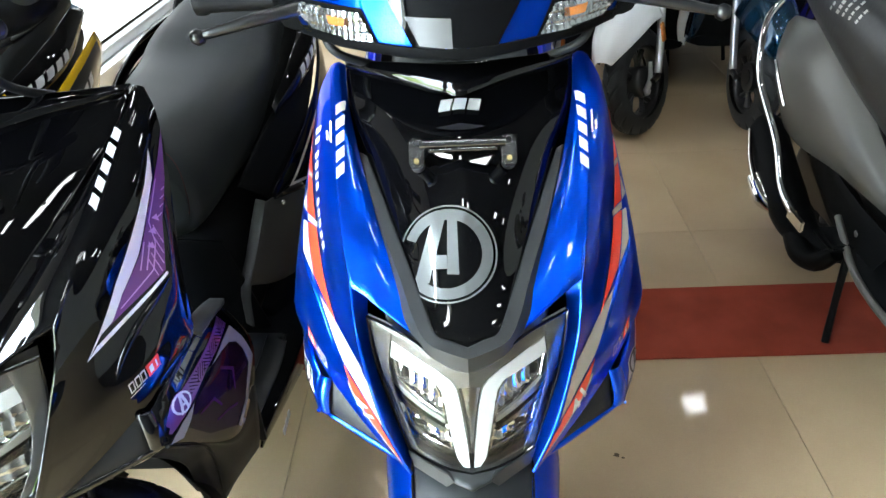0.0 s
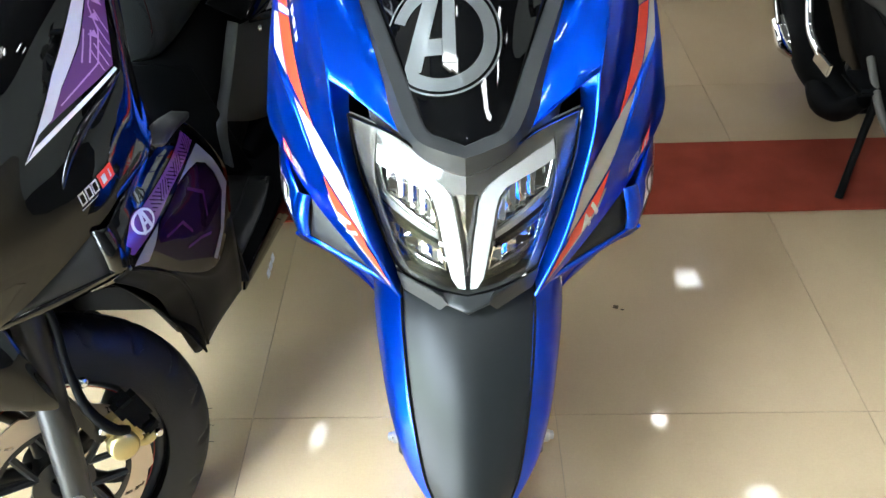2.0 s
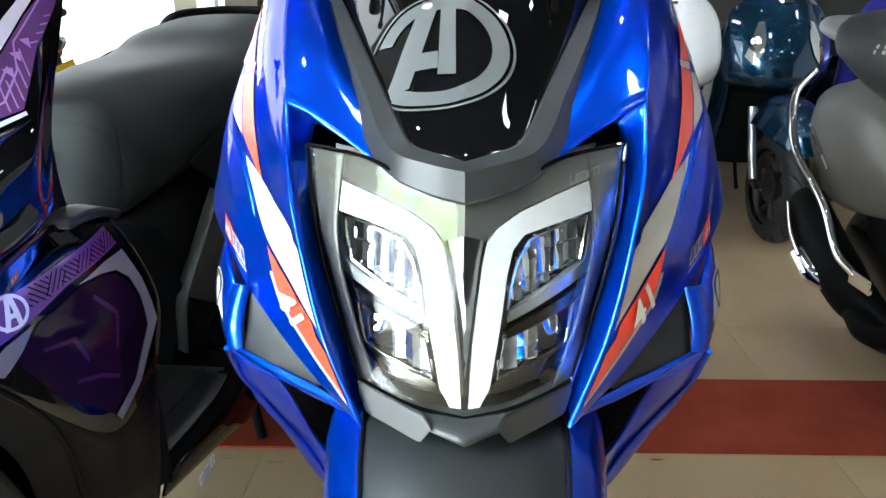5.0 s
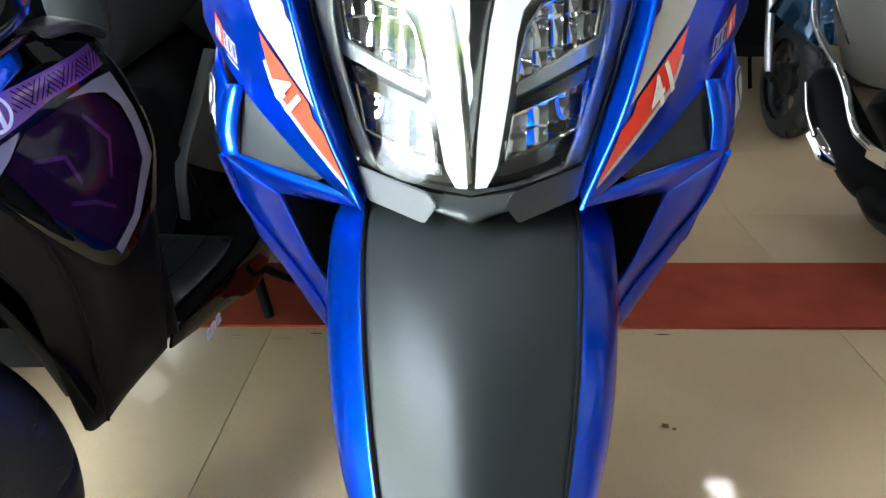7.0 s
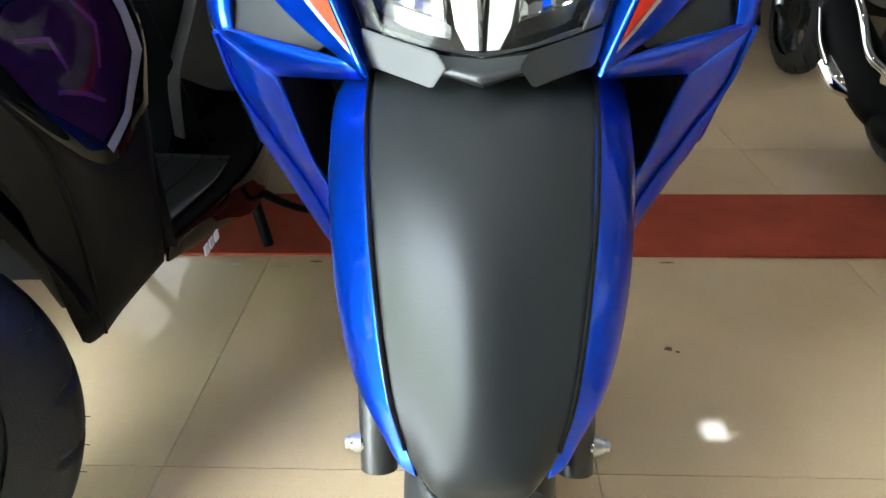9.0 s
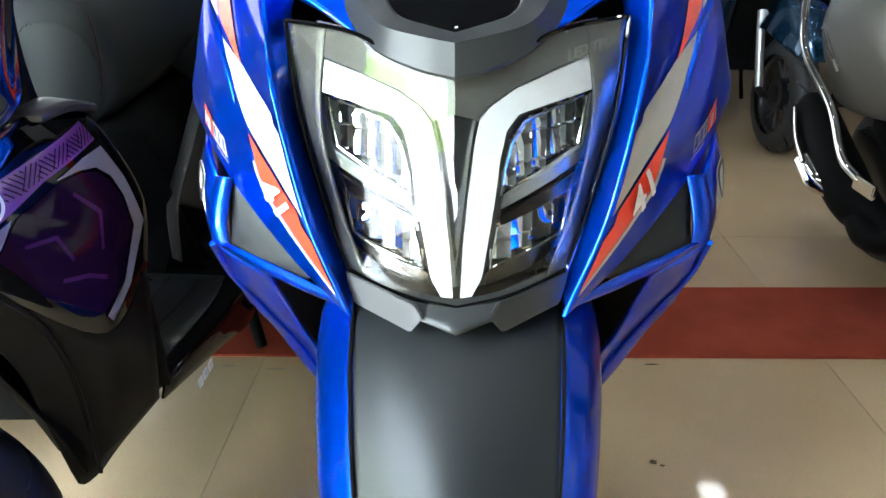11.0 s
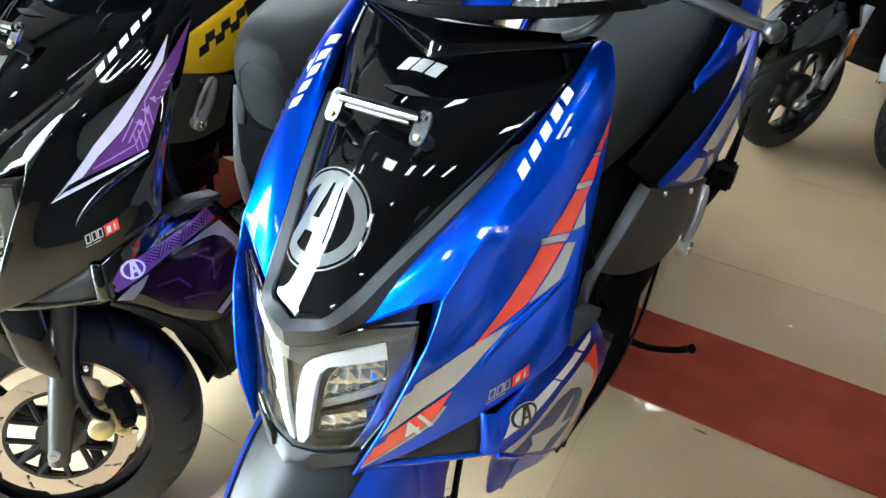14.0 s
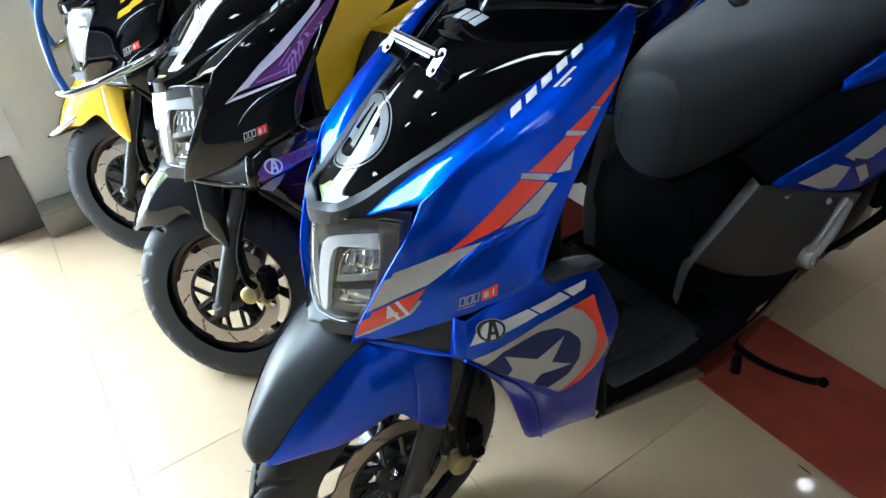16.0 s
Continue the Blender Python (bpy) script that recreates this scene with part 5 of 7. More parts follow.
def engine_mark(s, tree, flat, a, b, h):
    """The two-coloured fuel-injection mark: a pale outlined block and a red block with pale bars."""
    A, B = Vector((*a, 0)), Vector((*b, 0))
    d = B - A
    up = Vector((0.15 * d.x - d.y * 0.2, 0.15 * d.y + d.x, 0)).normalized() * h

    def at(u, v):
        p = A + d * u + up * v
        return (p.x, p.y)
    for u in (0.02, 0.20, 0.37):
        lay(s, "mark_frame", hollow([at(u, 0.12), at(u + 0.15, 0.12), at(u + 0.19, 0.95), at(u + 0.04, 0.95)], 0.2, 0.14), tree, flat, "grey_sticker", lift=0.0014, size=0.008)
    lay(s, "mark_line", [at(-0.02, -0.12), at(0.42, -0.12), at(0.43, -0.05), at(-0.01, -0.05)], tree, flat, "grey_sticker", lift=0.0014)
    lay(s, "mark_red", [at(0.58, 0), at(1.0, 0), at(1.04, 1), at(0.60, 1)], tree, flat, "red", lift=0.0014)
    for u, w in ((0.65, 0.12), (0.87, 0.04)):
        lay(s, "mark_bar", [at(u, 0.22), at(u + w, 0.22), at(u + w + 0.02, 0.78), at(u + 0.02, 0.78)], tree, flat, "white_sticker", lift=0.0022)


def round_mark(s, tree, flat, cx, cy, r, mat, back=None, lean=0.0):
    """A ring with a wedge of three bars inside it."""
    if back:
        lay(s, "emblem_back", oval(cx, cy, r * 1.05, r * 1.05), tree, flat, back, lift=0.0018, size=0.01)
    lay(s, "emblem_ring", hoop(cx, cy, r, r * 0.80), tree, flat, mat, lift=0.0024, size=0.01)
    for q in ([(-0.55, -0.95), (-0.28, -0.95), (0.20, 0.95), (-0.05, 0.95)], [(0.05, 0.95), (0.32, 0.95), (0.46, -0.75), (0.20, -0.75)], [(-0.2, -0.32), (0.25, -0.32), (0.25, -0.05), (-0.1, -0.05)]):
        lay(s, "emblem_bar", [(cx + r * a, cy + r * b) for a, b in q], tree, flat, mat, lift=0.0026, size=0.01)


def phone_bracket(s):
    """The small plate holder on the top panel: a ribbed bar between two bolted lugs on rubber feet."""
    up = Vector((0, 0.69, 0.72)).normalized()
    out = Vector((0, -0.72, 0.69)).normalized()
    base = Vector((0.002, 0.131, 0.945))

    def at(a, b, h):
        return base + Vector((a, 0, 0)) + up * b + out * h
    b = part("plate_bracket", join(tube([at(-0.050, 0.006, 0.004), at(0, 0.006, 0.004), at(0.050, 0.006, 0.004)], 0.0058, 8, 4), tube([at(-0.040, -0.001, 0.003), at(0, -0.001, 0.003), at(0.040, -0.001, 0.003)], 0.0034, 8, 4)), "chrome_dark", s, "dark chrome plate bracket with brass bolts")
    for x in (-0.054, 0.054):
        lug = bmesh.new()
        o = [(-0.009, 0.010), (-0.005, 0.015), (0.005, 0.015), (0.009, 0.010), (0.009, -0.017), (0.005, -0.022), (-0.005, -0.022), (-0.009, -0.017)]
        rows = [[lug.verts.new(at(x + a, b_, h)) for a, b_ in o] for h in (-0.001, 0.004)]
        lug.faces.new(rows[1])
        lug.faces.new(rows[0][::-1])
        for k in range(8):
            lug.faces.new([rows[0][k], rows[0][(k + 1) % 8], rows[1][(k + 1) % 8], rows[1][k]])
        bmesh.ops.recalc_face_normals(lug, faces=lug.faces)
        bmesh.ops.bevel(lug, geom=list(lug.edges), offset=0.0008, segments=2, affect="EDGES", clamp_overlap=True)
        part("bracket_lug", lug, "chrome_dark", b)
        for v, m_ in ((0.008, "alloy_black"), (-0.014, "gold")):
            part("bolt", tube([at(x, v, 0.003), at(x, v, 0.007)], 0.0032, 10, smooth=False), m_, b)
        part("bracket_foot", tube([at(x, -0.012, -0.022), at(x, -0.012, 0.0)], 0.0085, 12, smooth=False), "rubber", b)


def panel_marks(s, nets, mat, cx=-0.020, cy=0.0):
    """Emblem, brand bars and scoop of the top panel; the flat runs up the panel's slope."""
    up = Vector((0, 0.69, 0.72)).normalized()
    base = Vector((0, 0.048, 0.854))
    flat = ((lambda a, b: base + Vector((a, 0, 0)) + up * b), (0, 0.72, -0.69))
    tree = on_surface([nets["panel"]])
    r = 0.054
    lay(s, "emblem_line", hoop(cx, cy, r * 1.07, r * 1.03, 60, (-2.50, 2.75)), tree, flat, mat, lift=0.001, size=0.008)
    lay(s, "emblem_ring", hoop(cx, cy, r * 0.98, r * 0.74, 60, (-2.45, 2.70)), tree, flat, mat, lift=0.001, size=0.008)
    for q in ([(-0.72, -0.58), (-0.38, -0.60), (0.03, 0.96), (-0.24, 0.96)], [(0.035, 0.96), (0.24, 0.94), (0.25, -0.46), (0.00, -0.44)], [(-0.40, -0.32), (0.00, -0.32), (0.00, -0.02), (-0.30, -0.02)]):
        lay(s, "emblem_bar", [(cx + r * a, cy + r * b) for a, b in q], tree, flat, mat, lift=0.0014, size=0.008)
    flat2 = ((lambda a, b: (a, b, 1.2)), (0, 0, -1))
    for q in bar_row((-0.027, 0.209), (0.026, 0.209), 3, 0.021, 0.86, 0.22):
        a, b, c_, d_ = q
        bm = sticker([a, b, c_, d_], tree, flat2[0], flat2[1], 0.004, 0.006)
        part("brand_bar", bm, "silver_bright", s, "silver brand bar")
    lay(s, "scoop", [(-0.031, 0.187), (0.031, 0.187), (0.012, 0.179), (0, 0.176), (-0.012, 0.179)], tree, flat2, "ink", lift=0.002)


def blue_marks(s, nets):
    for m in (1, -1):
        flat = side_flat(m)
        sd = nets["side"] if m > 0 else flip_x(nets["side"])
        hd = nets["hood"] if m > 0 else flip_x(nets["hood"])
        ck = nets["flap"] if m > 0 else flip_x(nets["flap"])
        tl = nets["tail"] if m > 0 else flip_x(nets["tail"])
        t1, t2, t3, t4 = on_surface([sd]), on_surface([hd, sd]), on_surface([ck]), on_surface([tl])
        for q in ([(0.049, 0.753), (0.146, 0.834), (0.171, 0.829), (0.110, 0.783)], [(0.156, 0.841), (0.205, 0.873), (0.225, 0.871), (0.182, 0.837)], [(0.211, 0.879), (0.241, 0.897), (0.252, 0.895), (0.233, 0.876)], [(0.246, 0.901), (0.287, 0.928), (0.272, 0.911), (0.256, 0.899)]):
            lay(s, "red_stripe", q, t1, flat, "red", "red side stripe")
        for q in ([(0.149, 0.841), (0.181, 0.836), (0.173, 0.830), (0.146, 0.835)], [(0.209, 0.879), (0.232, 0.875), (0.226, 0.871), (0.205, 0.874)], [(0.243, 0.900), (0.255, 0.898), (0.252, 0.895), (0.241, 0.898)], [(0.1115, 0.7825), (0.1720, 0.8280), (0.182, 0.826), (0.150, 0.797)], [(0.1835, 0.8365), (0.212, 0.8590), (0.200, 0.838)]):
            lay(s, "grey_stripe", q, t1, flat, "grey_sticker", "silver-grey side stripe")
        lay(s, "grey_stripe", [(-0.015, 0.728), (0.020, 0.742), (0.047, 0.754), (0.092, 0.769), (0.060, 0.745), (0.025, 0.7145), (-0.007, 0.695), (-0.043, 0.669)], t1, flat, "grey_sticker", "silver-grey nose stripe")
        lay(s, "red_stripe", [(-0.046, 0.664), (-0.008, 0.6905), (0.023, 0.710), (0.011, 0.692), (0.000, 0.673), (-0.030, 0.646), (-0.057, 0.622)], t1, flat, "red", "red nose stripe with a race number")
        lay(s, "pale_line", [(-0.057, 0.621), (-0.030, 0.645), (0.000, 0.672), (0.012, 0.692), (0.015, 0.691), (0.003, 0.669), (-0.028, 0.641), (-0.057, 0.616)], t1, flat, "grey_sticker")
        if m > 0:
            part("race_number", letters_bm("41", 0.031, (-0.012, 0.6725), 38, t1, flat[0], flat[1], 0.0036), "white_sticker", s, "white race number")
        else:
            part("race_number", letters_bm("41", 0.031, (0.012, 0.6725), -38, t1, lambda a, b: (-0.3, -a, b), flat[1], 0.0036), "white_sticker", s, "white race number")
        if m < 0:
            for a in (0.112, 0.124, 0.136, 0.148, 0.160, 0.177, 0.189, 0.201, 0.213, 0.230, 0.242):
                b = 0.8215 + (a - 0.112) * 0.755
                lay(s, "side_mark", [(a, b), (a + 0.007, b + 0.0053), (a + 0.004, b + 0.0125), (a - 0.003, b + 0.0072)], t1, flat, "white_sticker", lift=0.002, size=0.01)
        engine_mark(s, t1, flat, (0.049, 0.680), (0.090, 0.700), 0.0165)
        wf = hood_flat(m)
        for q in word_blocks((0, 0.001), (0.125, 0.001), 0.0115):
            lay(s, "word_block", q, t2, wf, "word_white", "white block of the side word mark", lift=0.0022, size=0.006)
        for q in ([(0.060, -0.0055), (0.094, -0.0055), (0.097, -0.0085), (0.063, -0.0085)], [(0.066, -0.0110), (0.080, -0.0110), (0.083, -0.0140), (0.069, -0.0140)]):
            lay(s, "word_slash", q, t2, wf, "white_sticker", size=0.006)
        # cheek
        for q in ([(0.046, 0.634), (0.060, 0.660), (0.123, 0.671), (0.137, 0.657)], [(0.126, 0.671), (0.170, 0.678), (0.185, 0.664), (0.140, 0.657)], [(0.175, 0.678), (0.214, 0.677), (0.209, 0.666), (0.189, 0.664)]):
            lay(s, "cheek_block", q, t3, flat, "white_sticker", "white cheek block")
        round_mark(s, t3, flat, 0.074, 0.654, 0.0165, "ink", "white_sticker")
        field = [(0.0427, 0.6045), (0.0933, 0.6255), (0.1419, 0.642), (0.1856, 0.648), (0.224, 0.6505), (0.2282, 0.6293), (0.2402, 0.592), (0.2613, 0.537), (0.262, 0.522), (0.246, 0.486), (0.222, 0.472), (0.184, 0.468), (0.1396, 0.512), (0.1045, 0.545), (0.0628, 0.581)]
        lay(s, "cheek_field", field, t3, flat, "grey_sticker", "grey shield field")
        lay(s, "shield_band", [(0.1856, 0.6475), (0.224, 0.6502), (0.2282, 0.6293), (0.2402, 0.592), (0.2553, 0.5447), (0.2479, 0.4981), (0.222, 0.4735), (0.190, 0.4685), (0.182, 0.472), (0.1944, 0.4752), (0.2215, 0.4958), (0.2365, 0.5264), (0.2362, 0.5652), (0.2247, 0.6003), (0.2041, 0.6335)], t3, flat, "red", "red shield band", lift=0.0018, size=0.008)
        lay(s, "shield_disc", [(0.0624, 0.5838), (0.0865, 0.6119), (0.1169, 0.6231), (0.1376, 0.6277), (0.1636, 0.6221), (0.185, 0.6049), (0.2, 0.585), (0.2065, 0.5697), (0.2087, 0.5351), (0.1945, 0.5068), (0.1622, 0.4915), (0.1376, 0.514), (0.1045, 0.546)], t3, flat, "navy", "navy shield disc", lift=0.0018, size=0.008)
        lay(s, "shield_star", [(0.1754, 0.6022), (0.1611, 0.5540), (0.1957, 0.5313), (0.1476, 0.5337), (0.1377, 0.5158), (0.0985, 0.5526), (0.1038, 0.5657), (0.0895, 0.602), (0.1373, 0.5728)], t3, flat, "grey_sticker", "grey star", lift=0.0026, size=0.008)
        # tail
        for q in ([(0.745, 0.594), (0.815, 0.612), (0.855, 0.595), (0.840, 0.556), (0.805, 0.562)], [(0.835, 0.622), (1.000, 0.690), (1.010, 0.640), (0.905, 0.600), (0.868, 0.600)], [(0.868, 0.590), (0.905, 0.590), (0.930, 0.552), (0.905, 0.545)]):
            lay(s, "tail_sticker", q, t4, flat, "grey_sticker", "grey tail sticker", size=0.02)
        lay(s, "tail_edge", [(0.860, 0.612), (0.900, 0.596), (0.935, 0.552), (0.926, 0.548), (0.893, 0.590), (0.858, 0.600)], t4, flat, "navy", lift=0.0018, size=0.02)
        for q in bar_row((1.00, 0.746), (1.20, 0.780), 5, 0.022, 0.75):
            lay(s, "word_block", q, on_surface([nets["blade"] if m > 0 else flip_x(nets["blade"])]), flat, "grey_sticker", size=0.02)


def hatch(poly, a, b, way, step, width):
    """Thin parallel bars through an outline, each cut where it leaves it."""
    d = Vector((*way, 0)).normalized()
    nrm = Vector((-d.y, d.x, 0))
    out = []
    for k in range(-12, 13):
        base = Vector((a, b, 0)) + nrm * step * k
        run = [base + d * (0.002 * i) for i in range(-90, 91)]
        keep = [p for p in run if inside(poly, p.x, p.y) and inside(poly, (p + nrm * width).x, (p + nrm * width).y)]
        for i in range(0, len(keep) - 1, 12):
            p, q = keep[i], keep[min(i + 12, len(keep) - 1)]
            if (q - p).length > 0.003:
                out.append([tuple(v.xy) for v in (p, q, q + nrm * width, p + nrm * width)])
    return out


def black_marks(s, nets):
    for m in (1, -1):
        flat = side_flat(m)
        sd = nets["side"] if m > 0 else flip_x(nets["side"])
        hd = nets["hood"] if m > 0 else flip_x(nets["hood"])
        ck = nets["flap"] if m > 0 else flip_x(nets["flap"])
        t1, t2, t3 = on_surface([sd]), on_surface([hd, sd]), on_surface([ck])
        lay(s, "chevron", [(0.040, 0.762), (0.111, 0.823), (0.216, 0.897), (0.257, 0.930), (0.233, 0.900), (0.208, 0.881), (0.152, 0.835), (0.109, 0.808), (0.083, 0.787), (0.066, 0.781)], t1, flat, "white_sticker", "white chevron stripe", lift=0.002)
        lay(s, "chevron_foot", [(0.056, 0.772), (0.160, 0.8035), (0.1595, 0.8005), (0.040, 0.762)], t1, flat, "white_sticker", lift=0.002)
        purple = [(0.078, 0.784), (0.107, 0.806), (0.154, 0.835), (0.212, 0.882), (0.296, 0.940), (0.249, 0.890), (0.205, 0.854), (0.160, 0.805)]
        lay(s, "purple_field", purple, t1, flat, "purple", "purple circuit-pattern field")
        # nested chevrons that follow the field's edge, and short hatching beside them
        spine = [(0.098, 0.7935), (0.152, 0.8115), (0.178, 0.8365), (0.190, 0.8600), (0.236, 0.8960)]
        for k in range(4):
            sx, sz = -0.0052 * k, 0.0034 * k
            for (p0, q0), (p1, q1) in zip(spine, spine[1:]):
                d = Vector((p1 - p0, q1 - q0, 0)).normalized()
                n_ = Vector((-d.y, d.x, 0)) * 0.0013
                run = [(p0 + sx, q0 + sz), (p1 + sx, q1 + sz), (p1 + sx + n_.x, q1 + sz + n_.y), (p0 + sx + n_.x, q0 + sz + n_.y)]
                if all(inside(purple, *p) for p in run):
                    lay(s, "circuit_line", run, t1, flat, "lilac", lift=0.0018, size=0.012)
        for lo, hi, way_ in ((0.150, 0.205, (0.30, 0.95)), (0.205, 0.240, (0.98, 0.18)), (0.240, 0.300, (0.45, 0.89))):
            for q in hatch(purple, (lo + hi) / 2, 0.850, way_, 0.0058, 0.0011):
                ca, cb = sum(p[0] for p in q) / 4, sum(p[1] for p in q) / 4
                if lo < ca < hi and cb < 0.838 + (ca - 0.178) * 0.80:
                    lay(s, "circuit_line", q, t1, flat, "lilac", lift=0.0018, size=0.012)
        for a, b in ((0.166, 0.838), (0.180, 0.851), (0.195, 0.862)):
            lay(s, "triangle_line", [(a, b), (a + 0.009, b + 0.001), (a + 0.005, b - 0.008)], t1, flat, "lilac", lift=0.0024, size=0.008)
        engine_mark(s, t1, flat, (0.048, 0.696), (0.087, 0.712), 0.0155)
        wf = hood_flat(m)
        for q in word_blocks((0, 0.001), (0.125, 0.001), 0.0115):
            lay(s, "word_block", q, t2, wf, "word_white", "white block of the side word mark", lift=0.0022, size=0.006)
        lay(s, "cheek_strip", [(0.042, 0.632), (0.065, 0.660), (0.150, 0.675), (0.211, 0.684), (0.218, 0.664), (0.136, 0.650), (0.050, 0.622)], t3, flat, "purple", "purple cheek strip with fine hatching")
        for k in range(6):
            lo, hi = 0.098 + 0.0195 * k, 0.1175 + 0.0195 * k
            tip = [(lo - 0.008, 0.645 + 0.17 * (lo - 0.1)), (hi, 0.645 + 0.17 * (hi - 0.1)), (hi + 0.004, 0.6655 + 0.14 * (hi - 0.1)), (lo + 0.001, 0.6655 + 0.14 * (lo - 0.1))]
            for q in hatch(tip, (lo + hi) / 2, 0.662, (0.55, 0.83) if k % 2 else (0.75, -0.66), 0.0046, 0.0013):
                lay(s, "circuit_line", q, t3, flat, "plum", lift=0.002, size=0.008)
        t5, t6 = (on_surface([nets[k] if m > 0 else flip_x(nets[k])]) for k in ("blade", "tail"))
        for q in word_blocks((1.00, 0.748), (1.22, 0.782), 0.020):
            lay(s, "word_block", q, t5, flat, "white_sticker", lift=0.0024, size=0.02)
        for q in ([(0.76, 0.592), (0.98, 0.678), (0.985, 0.672), (0.775, 0.590)], [(0.76, 0.592), (0.86, 0.560), (0.862, 0.566), (0.775, 0.594)]):
            lay(s, "tail_line", q, t6, flat, "grey_sticker", "thin grey tail line", size=0.02)
        round_mark(s, t3, flat, 0.078, 0.650, 0.0155, "white_sticker", "purple")
        lay(s, "cheek_wedge", [(0.045, 0.608), (0.068, 0.624), (0.094, 0.632), (0.080, 0.612), (0.066, 0.596)], t3, flat, "dim_silver", "grey cheek wedge", lift=0.0014)
        lay(s, "cheek_ring", [(0.150, 0.646), (0.190, 0.654), (0.223, 0.656), (0.243, 0.617), (0.262, 0.560), (0.228, 0.500), (0.190, 0.474), (0.182, 0.485), (0.217, 0.509), (0.243, 0.562), (0.234, 0.600), (0.222, 0.625), (0.204, 0.640), (0.180, 0.645)], t3, flat, "dim_silver", "grey curved cheek band", lift=0.0014)
        lay(s, "cheek_field", [(0.076, 0.604), (0.088, 0.620), (0.100, 0.631), (0.150, 0.643), (0.180, 0.6425), (0.202, 0.637), (0.219, 0.622), (0.231, 0.598), (0.239, 0.562), (0.215, 0.512), (0.178, 0.490), (0.116, 0.545)], t3, flat, "plum", "dark plum field with faint purple lines")
        for q in ([(0.100, 0.606), (0.135, 0.600), (0.150, 0.570), (0.148, 0.566), (0.132, 0.596), (0.100, 0.602)], [(0.165, 0.630), (0.195, 0.600), (0.190, 0.560), (0.186, 0.560), (0.190, 0.598), (0.162, 0.627)], [(0.135, 0.555), (0.165, 0.545), (0.190, 0.530), (0.188, 0.526), (0.163, 0.541), (0.133, 0.551)]):
            lay(s, "plum_line", q, t3, flat, "plum_line", lift=0.0018)


def yellow_marks(s, nets):
    for m in (1, -1):
        flat = side_flat(m)
        sd = nets["side"] if m > 0 else flip_x(nets["side"])
        hd = nets["hood"] if m > 0 else flip_x(nets["hood"])
        t1, t2 = on_surface([sd]), on_surface([hd, sd])
        engine_mark(s, t1, flat, (0.049, 0.680), (0.090, 0.700), 0.0165)
        for a, b in ((0.064, 0.764), (0.098, 0.784), (0.083, 0.798), (0.118, 0.815), (0.150, 0.824), (0.135, 0.842), (0.172, 0.856)):
            lay(s, "check", [(a, b), (a + 0.036, b + 0.018), (a + 0.044, b + 0.034), (a + 0.008, b + 0.016)], t1, flat, "yellow", "orange-yellow check", size=0.01)
        wf = hood_flat(m)
        for q in word_blocks((-0.02, 0), (0.105, 0), 0.0115):
            lay(s, "word_block", q, t2, wf, "word_white", "white block of the side word mark", lift=0.0022, size=0.006)
        tl = nets["tail"] if m > 0 else flip_x(nets["tail"])
        t4 = on_surface([tl])
        for k in range(6):
            a, b = 0.84 + 0.05 * (k // 2) + 0.025 * (k % 2), 0.590 + 0.017 * (k // 2) + 0.026 * (k % 2)
            lay(s, "tail_check", [(a, b), (a + 0.030, b + 0.010), (a + 0.036, b + 0.034), (a + 0.006, b + 0.024)], t4, flat, "ink", "black check on the yellow tail", size=0.02)
        lay(s, "tail_band", [(1.00, 0.58), (1.20, 0.63), (1.40, 0.71), (1.40, 0.765), (1.20, 0.735), (1.00, 0.69)], t4, flat, "ink", "black tail band", size=0.02)
        t5 = on_surface([nets["blade"] if m > 0 else flip_x(nets["blade"])])
        for k in range(8):
            a, b = 0.88 + 0.022 * (k // 2) + 0.011 * (k % 2), 0.730 + 0.006 * (k // 2) + 0.013 * (k % 2)
            lay(s, "blade_check", [(a, b), (a + 0.014, b + 0.003), (a + 0.018, b + 0.015), (a + 0.004, b + 0.012)], t5, flat, "yellow", "orange-yellow check", size=0.02)
        for q in word_blocks((1.00, 0.748), (1.22, 0.782), 0.020):
            lay(s, "word_block", q, t5, flat, "white_sticker", lift=0.0024, size=0.02)
        for q in word_blocks((1.04, 0.640), (1.28, 0.700), 0.024):
            lay(s, "word_block", q, t4, flat, "white_sticker", lift=0.0024, size=0.02)
    guard = part("crash_guard", tube([(0.240, 0.16, 0.70), (0.245, 0.08, 0.675), (0.225, -0.06, 0.640), (0.195, -0.115, 0.630), (0.12, -0.125, 0.628), (-0.12, -0.125, 0.628), (-0.195, -0.115, 0.630), (-0.225, -0.06, 0.640), (-0.245, 0.08, 0.675), (-0.240, 0.16, 0.70)], 0.010, 12), "chrome", s, "chrome crash guard partly in blue wrapping")
    for m in (1, -1):
        part("guard_upright", tube([(0.205 * m, -0.105, 0.634), (0.200 * m, -0.112, 0.70), (0.188 * m, -0.095, 0.82), (0.165 * m, -0.03, 0.92), (0.14 * m, 0.04, 0.955)], 0.009, 10), "blue_wrap", guard, "guard tube wrapped in blue plastic")
    part("mudguard_bumper", tube([(0.090, -0.10, 0.470), (0.085, -0.19, 0.430), (0.040, -0.256, 0.412), (-0.040, -0.256, 0.412), (-0.085, -0.19, 0.430), (-0.090, -0.10, 0.470)], 0.009, 10), "chrome", s, "chrome mudguard bumper", steering(-38))


def lamp_lettering(s, nets):
    tr = nets["lens_tree"]
    part("lamp_lettering", letters_bm("LED TECH", 0.0085, (0.090, 0.7735), 10, tr, lambda a, b: (a, -0.3, b), (0, 1, 0), 0.0006), "lamp_house", s, "small grey moulded lettering")


# ---------------- the commuter scooter ----------------


